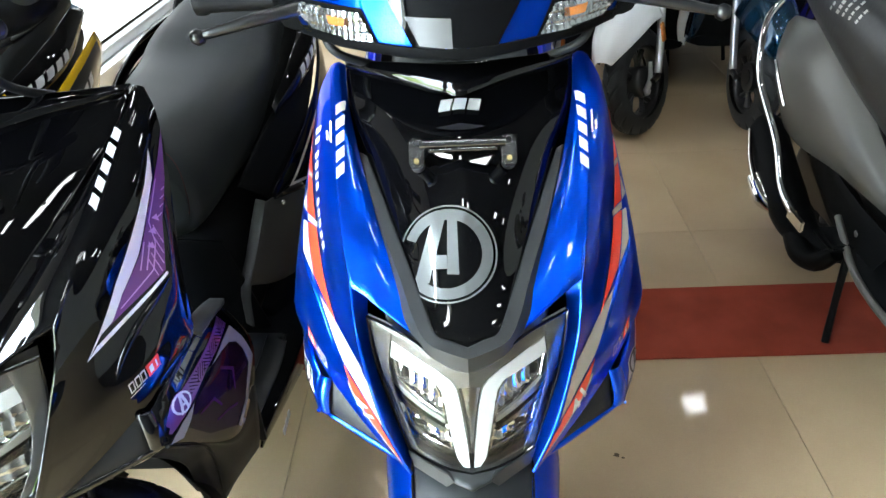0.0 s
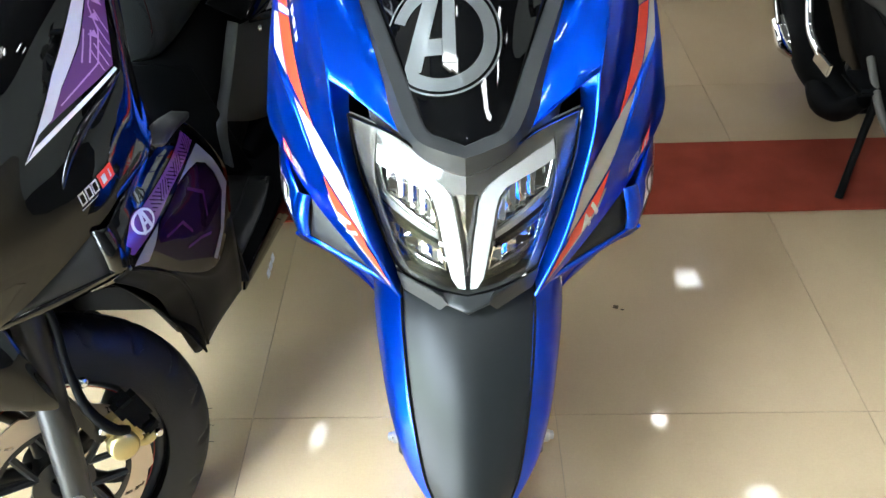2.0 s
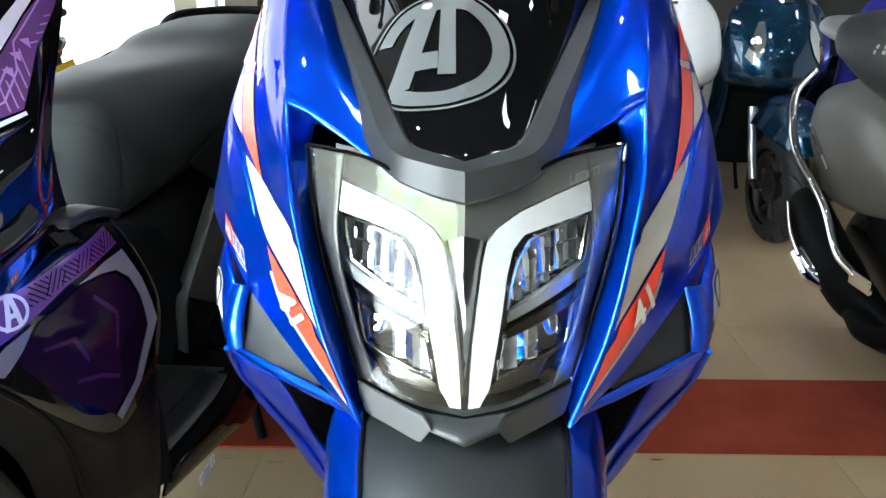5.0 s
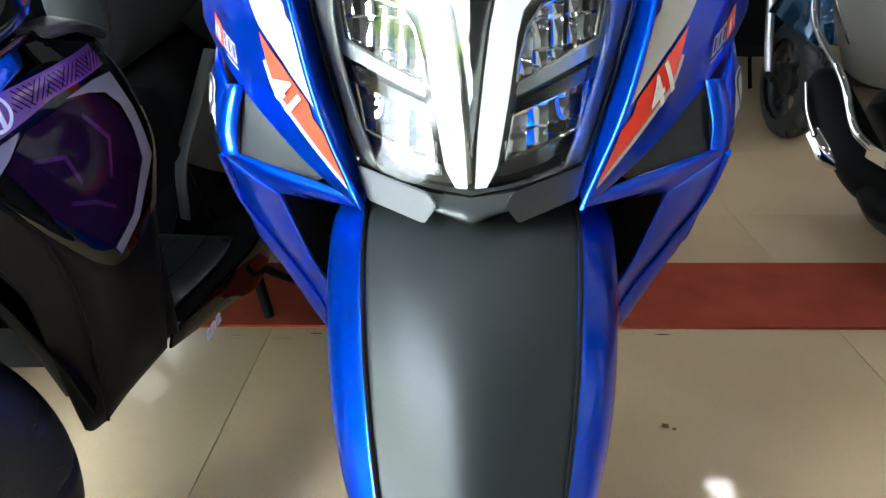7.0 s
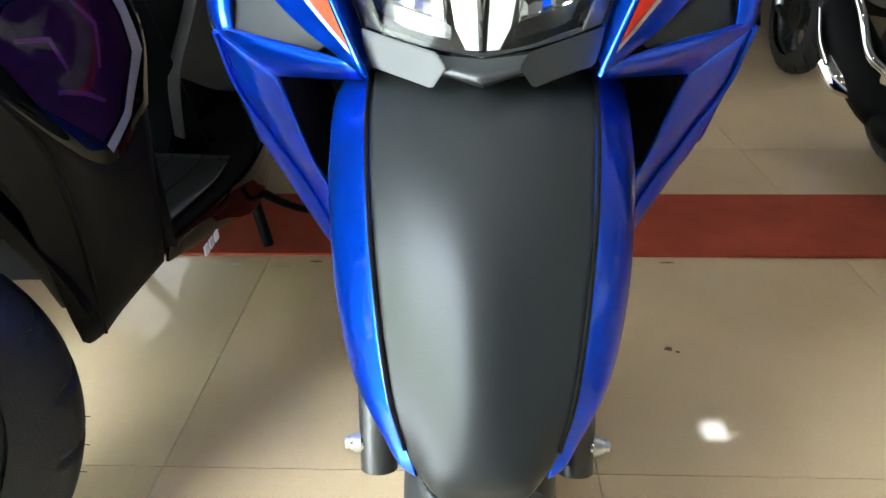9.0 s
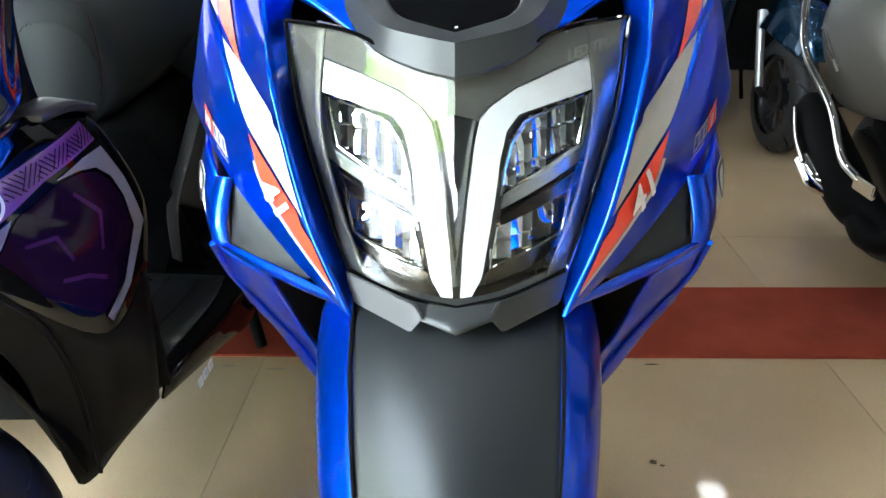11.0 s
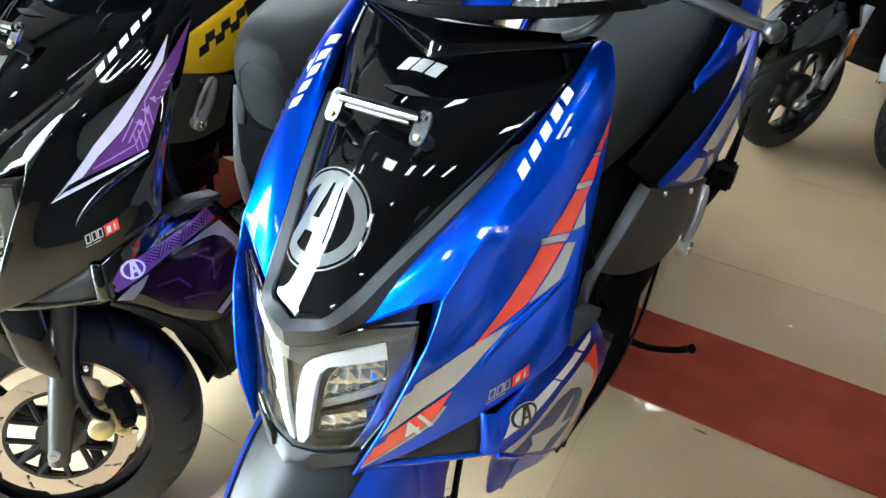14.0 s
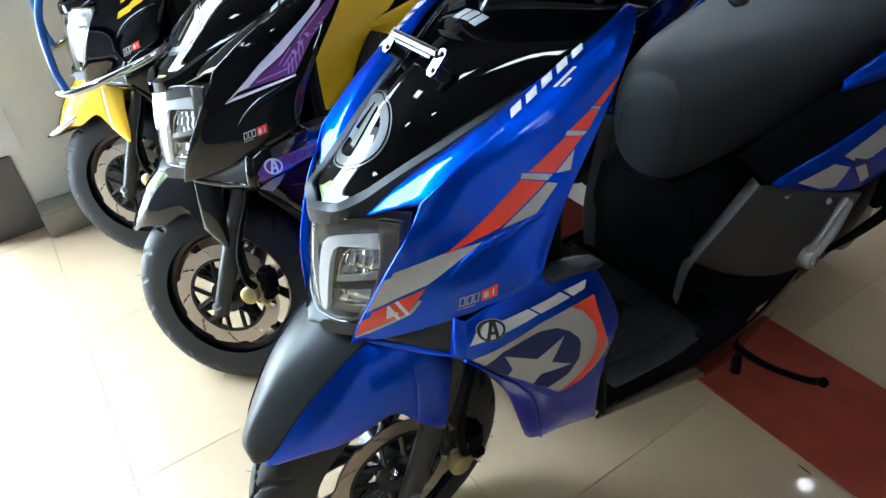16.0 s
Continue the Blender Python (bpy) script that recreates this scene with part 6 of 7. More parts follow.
def commuter_scooter(label, group, place, turn, paint, steer=0.0, apron_lamps=False, amber_marks=True, body=None, cover=False, rails=False, bag=False, name="commuter_scooter"):
    """A plain family scooter. The same axes as the sports scooter."""
    s = thing(name, label, "scooter", place, turn, group)
    body = body or paint
    R = steering(steer)
    r1, r2, wb = 0.225, 0.215, 1.275
    part("tyre", tyre_bm(r1, 0.090, 0.152), "rubber", s, turn=R @ Matrix.Translation((0, 0, r1)))
    part("rim", rim_bm(0.154, 0.056), "alloy_black", s, turn=R @ Matrix.Translation((0, 0, r1)))
    part("brake_drum", lathe([(-0.03, 0), (-0.03, 0.062), (0.030, 0.066), (0.042, 0.055), (0.042, 0)], 28, "x"), "alloy_black", s, turn=R @ Matrix.Translation((0, 0, r1)))
    part("brake_arm", join(tube([(0.050, -0.02, r1 - 0.035), (0.058, 0.012, r1 + 0.01), (0.058, 0.03, r1 + 0.075)], [0.014, 0.010, 0.008], 10), bolt_bm((0.05, -0.02, r1 - 0.035), r=0.018, h=0.016)), "silver", s, "cast alloy brake arm", R)
    for x in (-0.075, 0.075):
        part("fork_leg", tube([(x, 0.05, r1 + 0.02), (x, 0.10, r1 + 0.14), (x, 0.15, 0.52)], [0.015, 0.016, 0.016], 12), "silver", s, turn=R)
        part("trailing_link", tube([(x, 0.0, r1), (x, 0.05, r1 + 0.01)], 0.013, 8, smooth=False), "alloy_black", s, turn=R)
        if amber_marks:
            part("side_reflector", box(x + (0.012 if x > 0 else -0.020), x + (0.020 if x > 0 else -0.012), 0.085, 0.115, 0.36, 0.44, 0.004), "amber", s, "orange side reflector", R)
    guard = surf([
        [(0, -0.245, 0.395), (0.022, -0.240, 0.390), (0.040, -0.228, 0.375)],
        [(0, -0.205, 0.490), (0.048, -0.195, 0.475), (0.078, -0.178, 0.410)],
        [(0, -0.110, 0.560), (0.062, -0.100, 0.540), (0.098, -0.085, 0.440)],
        [(0, 0.000, 0.590), (0.066, 0.005, 0.565), (0.104, 0.015, 0.465)],
        [(0, 0.120, 0.570), (0.060, 0.120, 0.545), (0.090, 0.120, 0.460)]], 5, 5)
    part("mudguard", sheet([list(reversed([Vector((-p.x, p.y, p.z)) for p in r[1:]])) + r for r in guard], 0.004, (0, -0.5, 1)), paint, s, turn=R)
    apron = [
        [(-0.090, 0.240, 0.985), (-0.045, 0.205, 0.990), (0, 0.195, 0.992), (0.045, 0.205, 0.990), (0.090, 0.240, 0.985)],
        [(-0.185, 0.220, 0.880), (-0.100, 0.150, 0.880), (0, 0.125, 0.880), (0.100, 0.150, 0.880), (0.185, 0.220, 0.880)],
        [(-0.215, 0.180, 0.740), (-0.120, 0.085, 0.735), (0, 0.050, 0.730), (0.120, 0.085, 0.735), (0.215, 0.180, 0.740)],
        [(-0.200, 0.170, 0.640), (-0.115, 0.075, 0.628), (0, 0.035, 0.620), (0.115, 0.075, 0.628), (0.200, 0.170, 0.640)],
        [(-0.150, 0.200, 0.590), (-0.080, 0.130, 0.585), (0, 0.100, 0.580), (0.080, 0.130, 0.585), (0.150, 0.200, 0.590)],
    ]
    ap = surf(apron, 5, 5)
    part("apron", sheet(ap, 0.005, (0, -1, 0)), paint, s)
    tree = on_surface([offset(ap, 0.002, (0, -1, 0))])
    fr = (lambda a, b: (a, -0.5, b))
    if apron_lamps:
        for m in (1, -1):
            lm = [(0.085 * m, 0.850), (0.105 * m, 0.845), (0.150 * m, 0.720), (0.125 * m, 0.690), (0.098 * m, 0.725), (0.082 * m, 0.780)]
            part("indicator", sticker(lm, tree, fr, (0, 1, 0), 0.003, 0.01), "reflector", s, "clear slanted apron lamp")
            g = part("indicator_lens", sticker(lm, tree, fr, (0, 1, 0), 0.010, 0.015), "lens", s)
            g.visible_shadow = False
    else:
        part("apron_slot", sticker([(-0.06, 0.700), (0, 0.682), (0.06, 0.700), (0.05, 0.712), (0, 0.697), (-0.05, 0.712)], tree, fr, (0, 1, 0), 0.003), "ink", s)
    part("badge", sticker([(-0.03, 0.915), (0.03, 0.915), (0.03, 0.925), (-0.03, 0.925)], tree, fr, (0, 1, 0), 0.004), "chrome", s, "small chrome badge bar")
    inner = [[(-0.15, 0.20, 0.60), (0, 0.13, 0.58), (0.15, 0.20, 0.60)], [(-0.13, 0.28, 0.45), (0, 0.25, 0.44), (0.13, 0.28, 0.45)], [(-0.17, 0.34, 0.28), (0, 0.33, 0.27), (0.17, 0.34, 0.28)]]
    part("under_apron", sheet(surf(inner, 4, 4), 0.006, (0, -1, 0)), "black_plastic", s)
    for m in (1, -1):
        part("leg_wing", sheet(surf([[(0.205 * m, 0.180, 0.70), (0.215 * m, 0.25, 0.70), (0.20 * m, 0.30, 0.70)], [(0.165 * m, 0.20, 0.58), (0.205 * m, 0.26, 0.56), (0.20 * m, 0.32, 0.56)], [(0.15 * m, 0.29, 0.40), (0.19 * m, 0.32, 0.38), (0.20 * m, 0.36, 0.38)], [(0.17 * m, 0.33, 0.29), (0.20 * m, 0.36, 0.27), (0.21 * m, 0.42, 0.27)]], 4, 4), 0.006, (m, -0.5, 0)), paint, s)
    shield = [[(-0.10, 0.27, 0.97), (0, 0.25, 0.98), (0.10, 0.27, 0.97)], [(-0.20, 0.25, 0.80), (0, 0.24, 0.80), (0.20, 0.25, 0.80)], [(-0.20, 0.28, 0.55), (0, 0.28, 0.55), (0.20, 0.28, 0.55)], [(-0.19, 0.36, 0.29), (0, 0.36, 0.29), (0.19, 0.36, 0.29)]]
    part("leg_shield", sheet(surf(shield, 4, 4), 0.012, (0, 1, 0)), "black_plastic", s)
    part("floorboard", loft([ring_section(0.32, 0.285, 0.185, 0.030), ring_section(0.50, 0.270, 0.215, 0.032), ring_section(0.72, 0.275, 0.215, 0.035), ring_section(0.86, 0.30, 0.18, 0.05)], 6), "black_plastic", s)
    for m in (1, -1):
        part("floor_edge", tube([(0.19 * m, 0.34, 0.305), (0.225 * m, 0.50, 0.290), (0.228 * m, 0.72, 0.300), (0.205 * m, 0.90, 0.36)], 0.009, 8), body, s)
        part("side_body", sheet(surf([
            [(0.170 * m, 0.690, 0.470), (0.165 * m, 0.900, 0.580), (0.160 * m, 1.18, 0.728), (0.150 * m, 1.40, 0.705), (0.110 * m, 1.56, 0.670)],
            [(0.182 * m, 0.690, 0.462), (0.205 * m, 0.920, 0.540), (0.215 * m, 1.18, 0.640), (0.195 * m, 1.41, 0.640), (0.125 * m, 1.57, 0.640)],
            [(0.184 * m, 0.695, 0.452), (0.215 * m, 0.940, 0.495), (0.225 * m, 1.20, 0.530), (0.205 * m, 1.41, 0.560), (0.125 * m, 1.56, 0.600)],
            [(0.176 * m, 0.700, 0.440), (0.200 * m, 0.960, 0.448), (0.205 * m, 1.20, 0.425), (0.185 * m, 1.36, 0.450), (0.115 * m, 1.52, 0.540)]], 5, 6), 0.006, (m, 0, 0)), body, s)
        part("body_fill", sheet(surf([[(0.12 * m, 0.68, 0.66), (0.150 * m, 0.90, 0.71), (0.155 * m, 1.18, 0.745)], [(0.165 * m, 0.69, 0.56), (0.170 * m, 0.90, 0.64), (0.162 * m, 1.18, 0.730)], [(0.172 * m, 0.69, 0.460), (0.166 * m, 0.90, 0.575), (0.158 * m, 1.18, 0.722)]], 4, 4), 0.005, (m, 0, 0)), body if not cover else "black_plastic", s)
        part("body_badge", tube([(0.214 * m, 1.40, 0.590), (0.224 * m, 1.32, 0.545), (0.226 * m, 1.26, 0.505)], 0.005, 6, 3), "chrome", s, "small chrome side badge")
        part("lower_cover", sheet(surf([[(0.165 * m, 0.720, 0.385), (0.190 * m, 0.90, 0.42), (0.185 * m, 1.15, 0.465)], [(0.185 * m, 0.760, 0.28), (0.190 * m, 0.93, 0.31), (0.17 * m, 1.15, 0.38)]], 4, 5), 0.006, (m, 0, 0)), "black_plastic", s)
    part("tunnel_cover", loft([ring_section(0.66, 0.44, 0.13, 0.15), ring_section(0.72, 0.46, 0.16, 0.17), ring_section(1.0, 0.52, 0.17, 0.16), ring_section(1.45, 0.66, 0.11, 0.10)], 5), "black_plastic", s)
    sseat = [ring_section(0.66, 0.715, 0.075, 0.04, 20, 2.6), ring_section(0.70, 0.735, 0.115, 0.055, 20, 2.8), ring_section(0.90, 0.765, 0.150, 0.055, 20, 3), ring_section(1.20, 0.795, 0.155, 0.055, 20, 3), ring_section(1.40, 0.815, 0.13, 0.045, 20, 2.8), ring_section(1.46, 0.815, 0.09, 0.03, 20, 2.4)]
    part("seat", loft(sseat, 5), "seat", s, "long black seat")
    part("grab_rail", tube([(0.135, 1.22, 0.755), (0.150, 1.36, 0.805), (0.115, 1.60, 0.845), (0, 1.66, 0.85), (-0.115, 1.60, 0.845), (-0.150, 1.36, 0.805), (-0.135, 1.22, 0.755)], [0.014, 0.020, 0.022, 0.022, 0.022, 0.020, 0.014], 12), "silver", s, "silver painted grab rail")
    part("tyre", tyre_bm(r2, 0.095, 0.135, 120), "rubber", s, turn=Matrix.Translation((0, wb, r2)))
    part("rim", rim_bm(0.137, 0.06), "alloy_black", s, turn=Matrix.Translation((0, wb, r2)))
    part("engine", join(box(-0.12, 0.11, 0.90, 1.33, 0.20, 0.38, 0.03)), "alloy_black", s)
    part("rear_mudguard", sheet(surf([[(-0.07, 1.15, 0.46), (0, 1.15, 0.47), (0.07, 1.15, 0.46)], [(-0.07, 1.45, 0.47), (0, 1.45, 0.48), (0.07, 1.45, 0.47)], [(-0.075, 1.60, 0.32), (0, 1.62, 0.33), (0.075, 1.60, 0.32)]], 5, 4), 0.004, (0, 1, 1)), "black_plastic", s)
    muf = part("muffler", tube([(-0.10, 0.90, 0.22), (-0.16, 0.99, 0.20), (-0.195, 1.08, 0.220), (-0.205, 1.17, 0.265), (-0.20, 1.37, 0.365), (-0.20, 1.40, 0.378)], [0.018, 0.030, 0.052, 0.058, 0.056, 0.045], 18), "black_plastic", s, "black muffler")
    if rails:
        part("heat_shield", join(tube([(-0.262, 1.36, 0.392), (-0.270, 1.30, 0.325), (-0.272, 1.23, 0.280)], [0.009, 0.012, 0.018], 10, 5, flat=0.6), tube([(-0.272, 1.25, 0.290), (-0.264, 1.18, 0.254), (-0.245, 1.13, 0.238)], [0.022, 0.026, 0.012], 14, 5, flat=0.6)), "chrome", muf, "chrome muffler heat shield")
        part("side_rail", tube([(-0.12, 1.62, 0.72), (-0.19, 1.56, 0.67), (-0.225, 1.49, 0.605), (-0.245, 1.40, 0.525), (-0.262, 1.19, 0.436), (-0.275, 1.07, 0.352), (-0.280, 0.97, 0.330)], 0.0095, 12), "chrome", s, "bent chrome side rail")
        part("rail_plate", box(-0.288, -0.278, 0.905, 0.985, 0.310, 0.342, 0.003), "chrome", s)
        part("muffler_stay", tube([(-0.20, 1.10, 0.215), (-0.215, 1.00, 0.19), (-0.205, 0.93, 0.20), (-0.19, 0.88, 0.26)], [0.03, 0.034, 0.028, 0.02], 12), "black_plastic", s)
        for p in ((-0.232, 1.05, 0.215), (-0.226, 0.95, 0.20), (-0.20, 0.82, 0.36)):
            part("bolt", bolt_bm(p, r=0.009), "chrome", s)
        part("passenger_step", box(-0.26, -0.20, 0.80, 0.90, 0.315, 0.335, 0.008), "black_plastic", s)
    for m in (1, -1):
        part("centre_stand_leg", tube([(0.160 * m, 0.88, 0.26), (0.170 * m, 0.85, 0.12), (0.180 * m, 0.82, 0.010)], [0.010, 0.009, 0.010], 10), "black_plastic", s)
    if cover:
        rings = [ring_section(0.60, 0.630, 0.12, 0.12, 28, 2.6), ring_section(0.66, 0.650, 0.178, 0.165, 28, 2.9), ring_section(0.90, 0.705, 0.200, 0.155, 28, 3.0), ring_section(1.16, 0.765, 0.206, 0.120, 28, 3.0), ring_section(1.42, 0.815, 0.180, 0.075, 28, 2.8), ring_section(1.48, 0.820, 0.11, 0.05, 28, 2.6)]
        part("seat_cover", loft(rings, 5), "cloth", s, "black plastic seat cover with pale print")
        tree_k = on_surface([[[*r, r[0]] for r in spline_rows(rings, 5)]])
        side_on = (lambda a, b: (-0.4, a, b))
        for k, (a, n_) in enumerate(((1.20, 2), (1.165, 5), (1.135, 4), (1.105, 4), (1.075, 3))):
            for q in bar_row((a, 0.790), (a - 0.012, 0.790 + 0.012 * n_), n_, 0.014 if k == 1 else 0.009, 0.7, 0.1):
                part("print_bar", sticker(q, tree_k, side_on, (1, 0, 0), 0.0015, 0.012), "grey_sticker", s)
    # handlebar
    cow = surf([
        [(-0.10, 0.22, 1.115), (-0.05, 0.185, 1.14), (0, 0.175, 1.148), (0.05, 0.185, 1.14), (0.10, 0.22, 1.115)],
        [(-0.17, 0.23, 1.06), (-0.08, 0.155, 1.08), (0, 0.135, 1.085), (0.08, 0.155, 1.08), (0.17, 0.23, 1.06)],
        [(-0.13, 0.23, 1.005), (-0.07, 0.175, 1.005), (0, 0.155, 1.00), (0.07, 0.175, 1.005), (0.13, 0.23, 1.005)]], 5, 5)
    part("handlebar_cowl", sheet(cow, 0.005, (0, -1, 0)), paint, s, turn=R)
    tc_ = on_surface([offset(cow, 0.002, (0, -1, 0))])
    hl = [(-0.085, 1.085), (-0.060, 1.035), (0, 1.022), (0.060, 1.035), (0.085, 1.085), (0, 1.105)]
    part("headlamp", sticker(hl, tc_, fr, (0, 1, 0), 0.002, 0.01), "reflector", s, "clear headlamp", R)
    g = part("headlamp_lens", sticker(hl, tc_, fr, (0, 1, 0), 0.012, 0.015), "lens", s, turn=R)
    g.visible_shadow = False
    if bag:
        b = loft([ring_section(0.10, 1.06, 0.05, 0.03, 16, 2.2), ring_section(0.13, 1.065, 0.11, 0.055, 16, 2.2), ring_section(0.20, 1.07, 0.14, 0.07, 16, 2.2), ring_section(0.26, 1.08, 0.13, 0.05, 16, 2.2)], 4)
        for v in b.verts:
            v.co += noise.noise_vector(v.co * 30) * 0.012
        part("wrapping", b, "wrap", s, "crumpled clear plastic wrapping on the headlamp", R)
    for m in (1, -1):
        part("grip", lathe([(0.20 * m, 0), (0.20 * m, 0.017), (0.335 * m, 0.018), (0.340 * m, 0.022), (0.352 * m, 0.020), (0.354 * m, 0)], 16, "x", (0, 0.30, 1.055)), "rubber", s, turn=R)
        part("brake_lever", tube([(0.15 * m, 0.27, 1.05), (0.24 * m, 0.245, 1.045), (0.33 * m, 0.24, 1.03)], [0.009, 0.008, 0.009], 8), "alloy_black", s, turn=R)
    return s


# ---------------- the showroom ----------------


def setting(name, bm, mat):
    return tagged(part(name, bm, mat), kind="structure")


XW0, XW1, YW0, YW1 = -1.72, 4.6, -1.6, 6.6
floor_ob = setting("floor", box(XW0 - 0.2, XW1 + 0.2, YW0 - 0.2, YW1 + 0.2, -0.10, -0.003), "grout")
setting("ceiling", box(XW0 - 0.2, XW1 + 0.2, YW0 - 0.2, YW1 + 0.2, CEIL, CEIL + 0.12), "ceiling")
# Unseen wall added as a pale reflector for the scooters' right-facing sides.
setting("wall_right", box(XW1, XW1 + 0.2, YW0, YW1, 0, CEIL), "wall_right")
# Its dim look is in the colour, which also cuts stray bounce.
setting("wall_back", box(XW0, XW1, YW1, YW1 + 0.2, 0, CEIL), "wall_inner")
setting("wall_left", join(box(XW0 - 0.2, XW0, YW0, -1.45, 0, CEIL), box(XW0 - 0.2, XW0, 0.6, 2.4, 0, CEIL), box(XW0 - 0.2, XW0, 5.8, YW1, 0, CEIL), box(XW0 - 0.2, XW0, 2.4, 5.8, 0, 0.25), box(XW0 - 0.2, XW0, 2.4, 5.8, 2.75, CEIL), box(XW0 - 0.2, XW0, -1.45, 0.6, 2.8, CEIL)), "wall")
setting("wall_front", box(XW0 - 0.2, XW1 + 0.2, YW0 - 0.2, YW0, 0, CEIL), "wall_front")
setting("carpet_runner", box(-1.7, XW1, 1.979, 2.283, 0.0, 0.006, 0.002), "carpet")

setting("wall_ledge", box(XW0 + 0.002, XW0 + 0.115, 0.80, 2.40, 0.0, 0.095, 0.006), "ledge_stone")
setting("wall_cladding", box(XW0 + 0.002, XW0 + 0.014, 0.605, 0.795, 0.0, 0.282, 0.003), "dark_stone")
board = thing("notice_board", "plain white board on the plaster wall beside the door", "board", (XW0, 0.725, 0.285))
part("board_sheet", box(0.003, 0.012, -0.118, 0.118, 0.0, 0.62, 0.002), "paper", board)
winf = setting("window_1", join(box(XW0 - 0.12, XW0 - 0.06, 2.4, 5.8, 0.25, 0.30, 0.004), box(XW0 - 0.12, XW0 - 0.06, 2.4, 5.8, 2.70, 2.75, 0.004), *[box(XW0 - 0.12, XW0 - 0.06, y, y + 0.05, 0.30, 2.70, 0.004) for y in (2.4, 5.75)]), "alu")

blue, nets = sport_scooter("blue sports scooter with red and grey stripes standing on beige tiles", "sports scooters in a row", (0, 1.24, 0), 0, 0,
    dict(hood="blue", side="blue", flap="blue", panel="black_gloss", wing="blue", crown="grey_matt", fender="blue", tail="blue", cowl="blue", trim="trim"))
black, nets_b = sport_scooter("gloss black sports scooter with purple stickers and turned front wheel", "sports scooters in a row", (-0.598, 1.185, 0), 0, -44,
    dict(hood="black_gloss", side="black_gloss", flap="black_gloss", panel="black_gloss", wing="satin_black", crown="black_gloss", fender="black_gloss", tail="black_gloss", cowl="black_gloss", trim="black_gloss"))
yellow, nets_y = sport_scooter("black and yellow sports scooter beside the wall", "sports scooters in a row", (-1.30, 1.135, 0), -4, -38,
    dict(hood="black_gloss", side="black_gloss", flap="black_gloss", panel="black_gloss", wing="satin_black", crown="yellow", fender="yellow", tail="yellow", cowl="black_gloss", trim="black_gloss", box_side="yellow", blade="black_gloss"))

commuter_scooter("warm grey family scooter with chrome side rail on its centre stand", "family scooters", (1.14, 1.20, 0), 0, "body_grey", cover=True, rails=True)
commuter_scooter("white family scooter with a black front wheel", "family scooters", (0.76, 3.42, 0), -12, "white_paint", steer=-33)
commuter_scooter("black family scooter parked behind the blue one", "family scooters", (0.30, 3.42, 0), -33, "black_gloss")
commuter_scooter("dark teal family scooter with wrapped headlamp", "family scooters", (1.24, 3.42, 0), 0, "teal", apron_lamps=True, amber_marks=False, bag=True)
commuter_scooter("black family scooter in the dim back row", "family scooters", (0.98, 4.12, 0), -8, "black_gloss", amber_marks=False)
commuter_scooter("violet family scooter in the back row", "family scooters", (1.85, 3.60, 0), 0, "violet", apron_lamps=True, amber_marks=False)
commuter_scooter("maroon family scooter in the back row", "family scooters", (2.45, 3.50, 0), 0, "maroon", apron_lamps=True, amber_marks=False)

blue_marks(blue, nets)
panel_marks(blue, nets, "ring")
phone_bracket(blue)
lamp_lettering(nets["lamp"], nets)
black_marks(black, nets_b)
panel_marks(black, nets_b, "ring")
phone_bracket(black)
for k in range(3):
    part("sill_mark", box(0.2265, 0.2285, 0.352 + 0.020 * k, 0.366 + 0.020 * k, 0.258, 0.272), "white_sticker", black)
yellow_marks(yellow, nets_y)
panel_marks(yellow, nets_y, "ring")

TX, TY, T = 0.168, 1.398, 0.6
tile = box(-T / 2 + 0.0008, T / 2 - 0.0008, -T / 2 + 0.0008, T / 2 - 0.0008, -0.004, 0.0)
tile_mesh = None
for i in range(-4, 8):
    for j in range(-5, 9):
        x, y = TX + (i + 0.5) * T, TY + (j + 0.5) * T
        if tile_mesh is None:
            first = part("floor_tile", tile, "floor", floor_ob)
            tile_mesh = first.data
            first.location = (x, y, 0)
        else:
            ob = new("floor_tile", tile_mesh)
            ob.parent, ob.location = floor_ob, (x, y, 0)

# ---------------- ceiling lights ----------------


def ceiling_panel(x, y, w=0.6, d=0.6, label="square white ceiling panel light, lit"):
    t = thing("ceiling_light", label, "ceiling light", (x, y, CEIL), group="ceiling panel lights")
    part("diffuser", box(-w / 2 + 0.02, w / 2 - 0.02, -d / 2 + 0.02, d / 2 - 0.02, -0.016, -0.008), "panel_light", t)
    part("light_frame", join(box(-w / 2, w / 2, -d / 2, -d / 2 + 0.02, -0.02, 0), box(-w / 2, w / 2, d / 2 - 0.02, d / 2, -0.02, 0), box(-w / 2, -w / 2 + 0.02, -d / 2 + 0.02, d / 2 - 0.02, -0.02, 0), box(w / 2 - 0.02, w / 2, -d / 2 + 0.02, d / 2 - 0.02, -0.02, 0)), "white_paint", t)
    return t


def round_spot(x, y):
    t = thing("ceiling_spot", "round recessed ceiling spot, lit", "ceiling light", (x, y, CEIL), group="ceiling spots")
    part("diffuser", lathe([(-0.012, 0), (-0.012, 0.050), (-0.006, 0.050), (-0.006, 0)], 24, "z"), "spot_light", t)
    part("light_frame", lathe([(0, 0.052), (-0.016, 0.052), (-0.018, 0.060), (-0.010, 0.068), (0, 0.068)], 24, "z"), "white_paint", t)


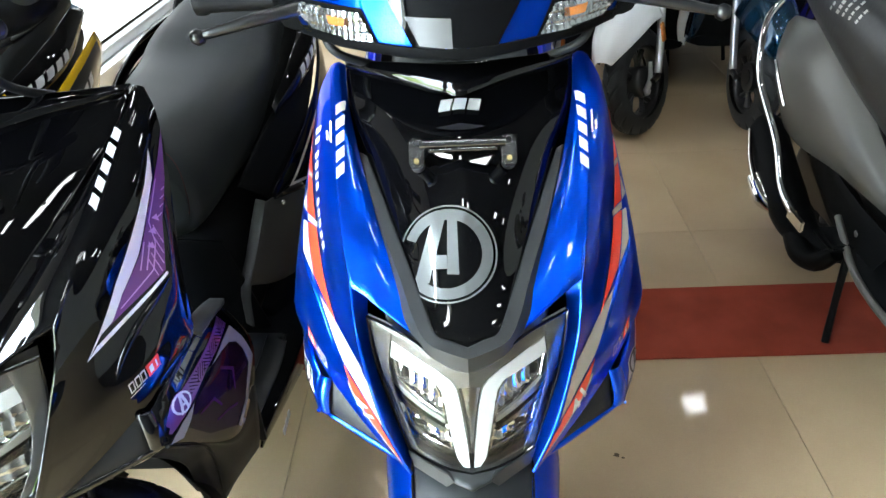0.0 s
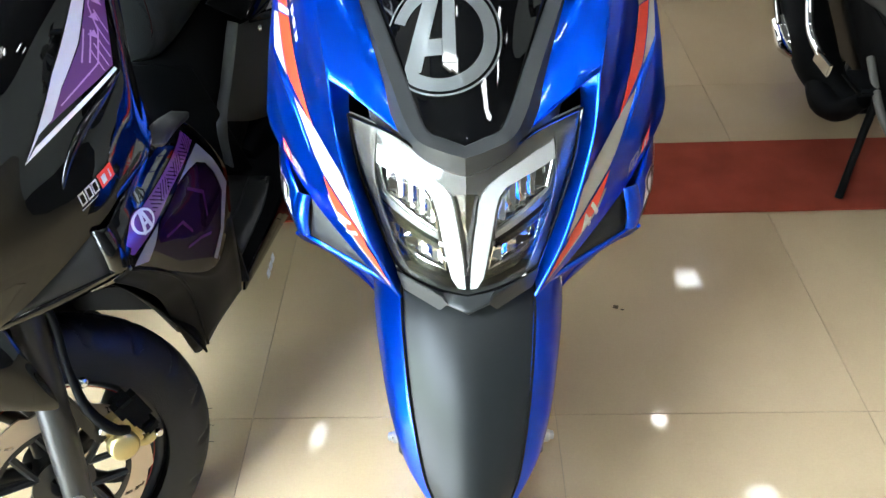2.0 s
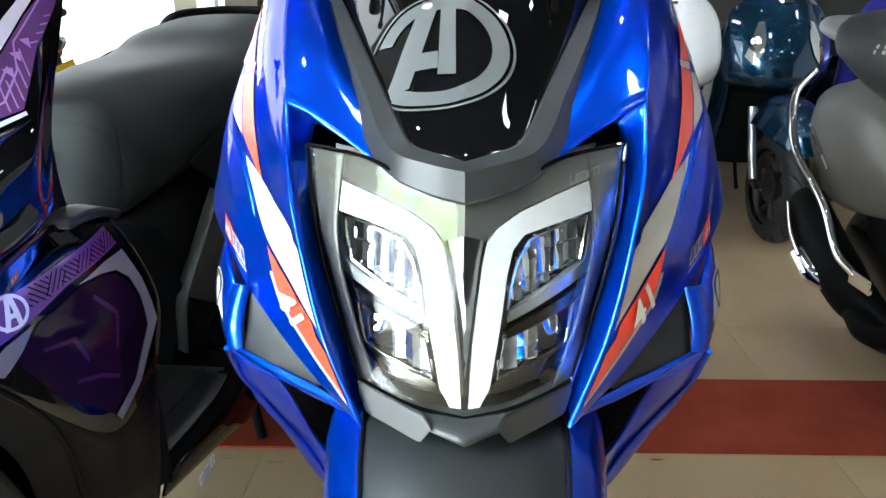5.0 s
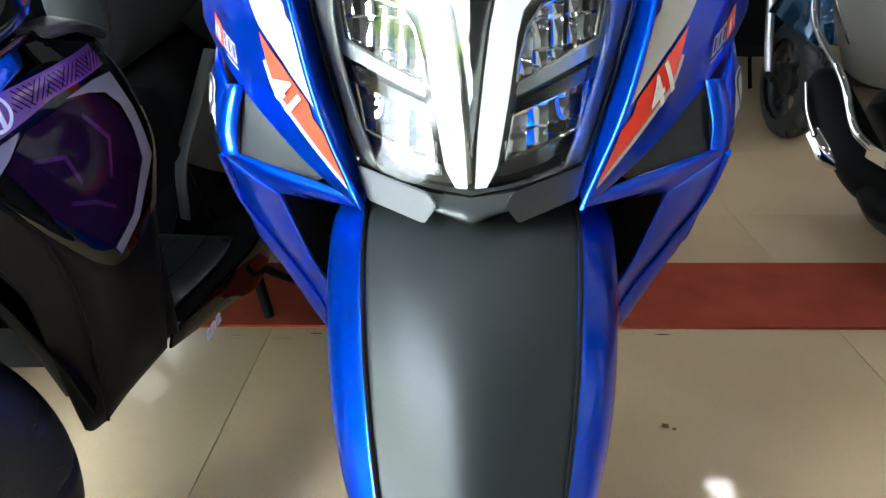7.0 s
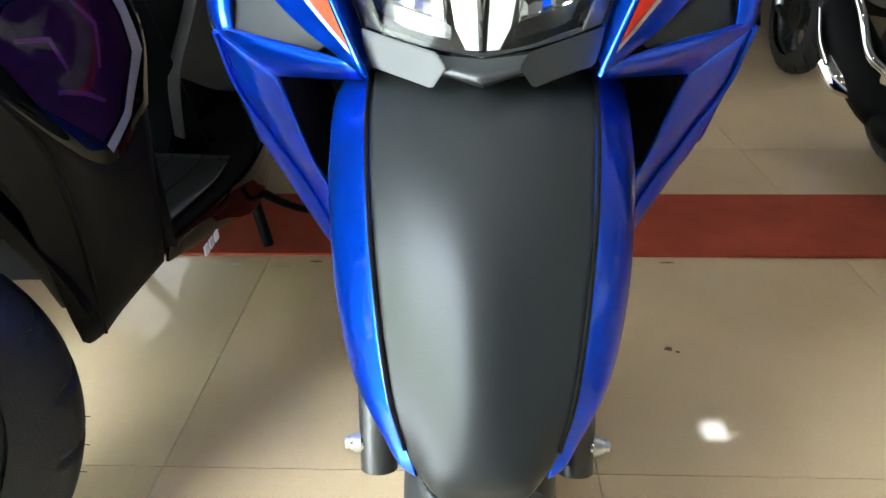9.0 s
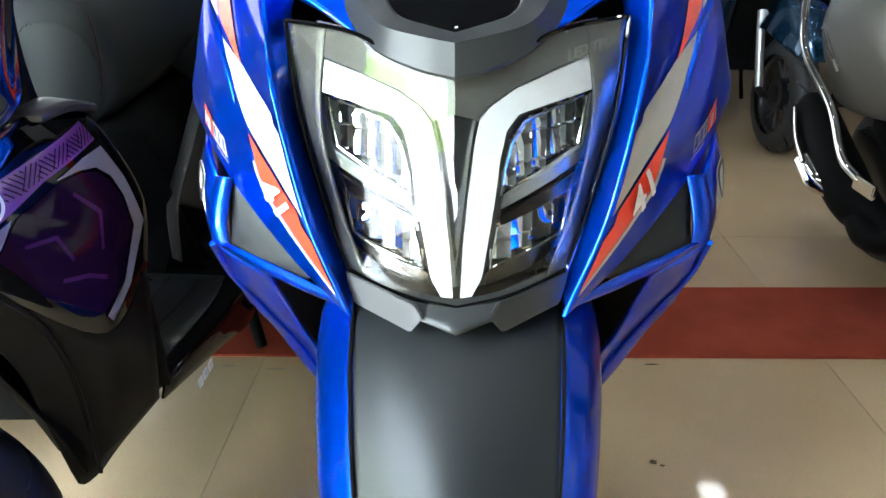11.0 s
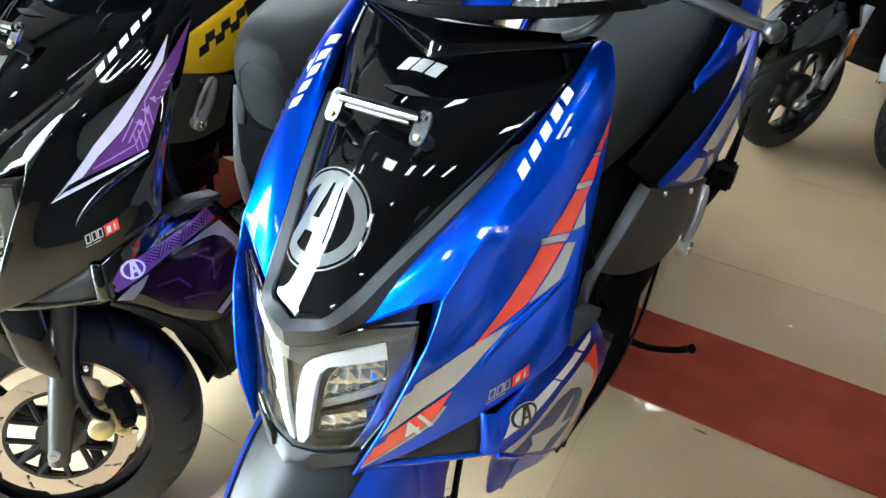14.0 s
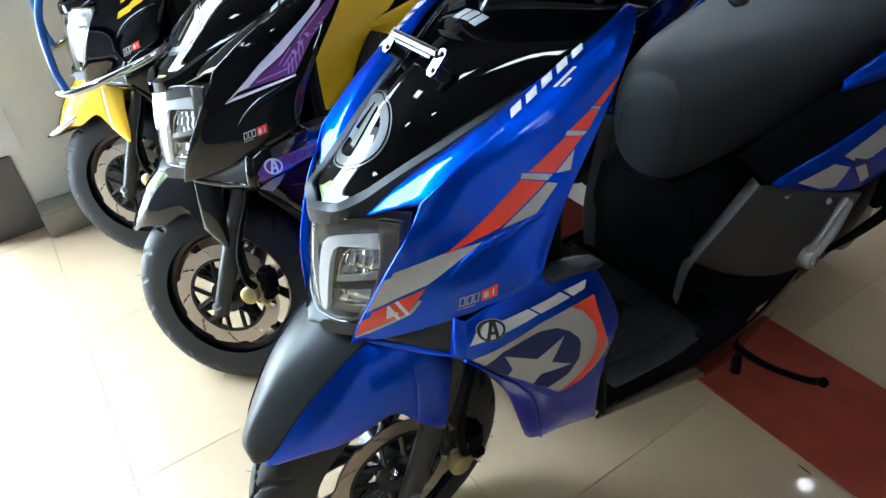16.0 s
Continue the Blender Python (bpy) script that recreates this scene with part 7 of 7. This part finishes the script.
for x, y in ((1.83, 4.5), (0.0, 4.6), (1.83, 2.6), (-0.10, 1.70), (0.95, 1.70), (-1.1, 3.1), (0.02, 0.62), (0.75, 0.60), (1.83, 0.6), (-0.75, 0.3), (0.3, -0.7), (3.2, 2.6), (3.2, 0.6)):
    ceiling_panel(x, y, 0.22, 0.22)
for x, y in ((1.31, 3.18), (0.38, 5.80), (-0.28, 4.24), (0.5, 2.6), (2.5, 1.6), (-0.9, 1.9), (1.3, -0.3)):
    round_spot(x, y)

# ---------------- the street outside ----------------
street = thing("street_backdrop", "bright overexposed street with greenery beyond the door", "backdrop", kind="structure")
part("door_view", box(-3.32, -3.30, -4.5, 2.6, -0.3, 3.6), "street_door", street)
part("sky_view", box(-3.32, -3.30, -4.5, 2.6, 3.6, 9.0), "sky_glow", street, "bright hazy sky")
part("window_view", box(-3.02, -3.00, 2.0, 8.0, -0.3, 3.6), "street", street)

# ---------------- small things on the floor ----------------


def floor_flake(name, label, category, place, size, mat, seed, high=0.0012):
    """A thin ragged flake lying flat."""
    rnd = random.Random(seed)
    t = thing(name, label, category, place)
    n = 9
    ring = [(size[0] * math.cos(2 * math.pi * k / n) * rnd.uniform(0.5, 1.0), size[1] * math.sin(2 * math.pi * k / n) * rnd.uniform(0.5, 1.0)) for k in range(n)]
    part("flake", slab(ring, "z", 0.0005, high), mat, t)


floor_flake("dirt_speck", "small dark dirt speck on the beige tile", "dirt", (0.332, 1.672, 0), (0.010, 0.007), "dirt", 1)
floor_flake("dirt_speck", "small dark dirt speck on the beige tile", "dirt", (0.345, 1.664, 0), (0.005, 0.003), "dirt", 2)
floor_flake("paper_scrap", "small white paper scrap on the tiles", "paper scrap", (0.52, 2.42, 0), (0.007, 0.005), "paper", 3)
for k, (x, y, a) in enumerate(((0.40, 1.958, 0.022), (-0.40, 1.935, 0.03), (-0.33, 1.956, 0.018), (-0.50, 1.945, 0.02))):
    floor_flake("dust_streak", "thin brown dust streak beside the carpet", "dust", (x, y, 0), (a, 0.003), "ledge_stone" if k % 2 else "dirt", 10 + k, 0.001)
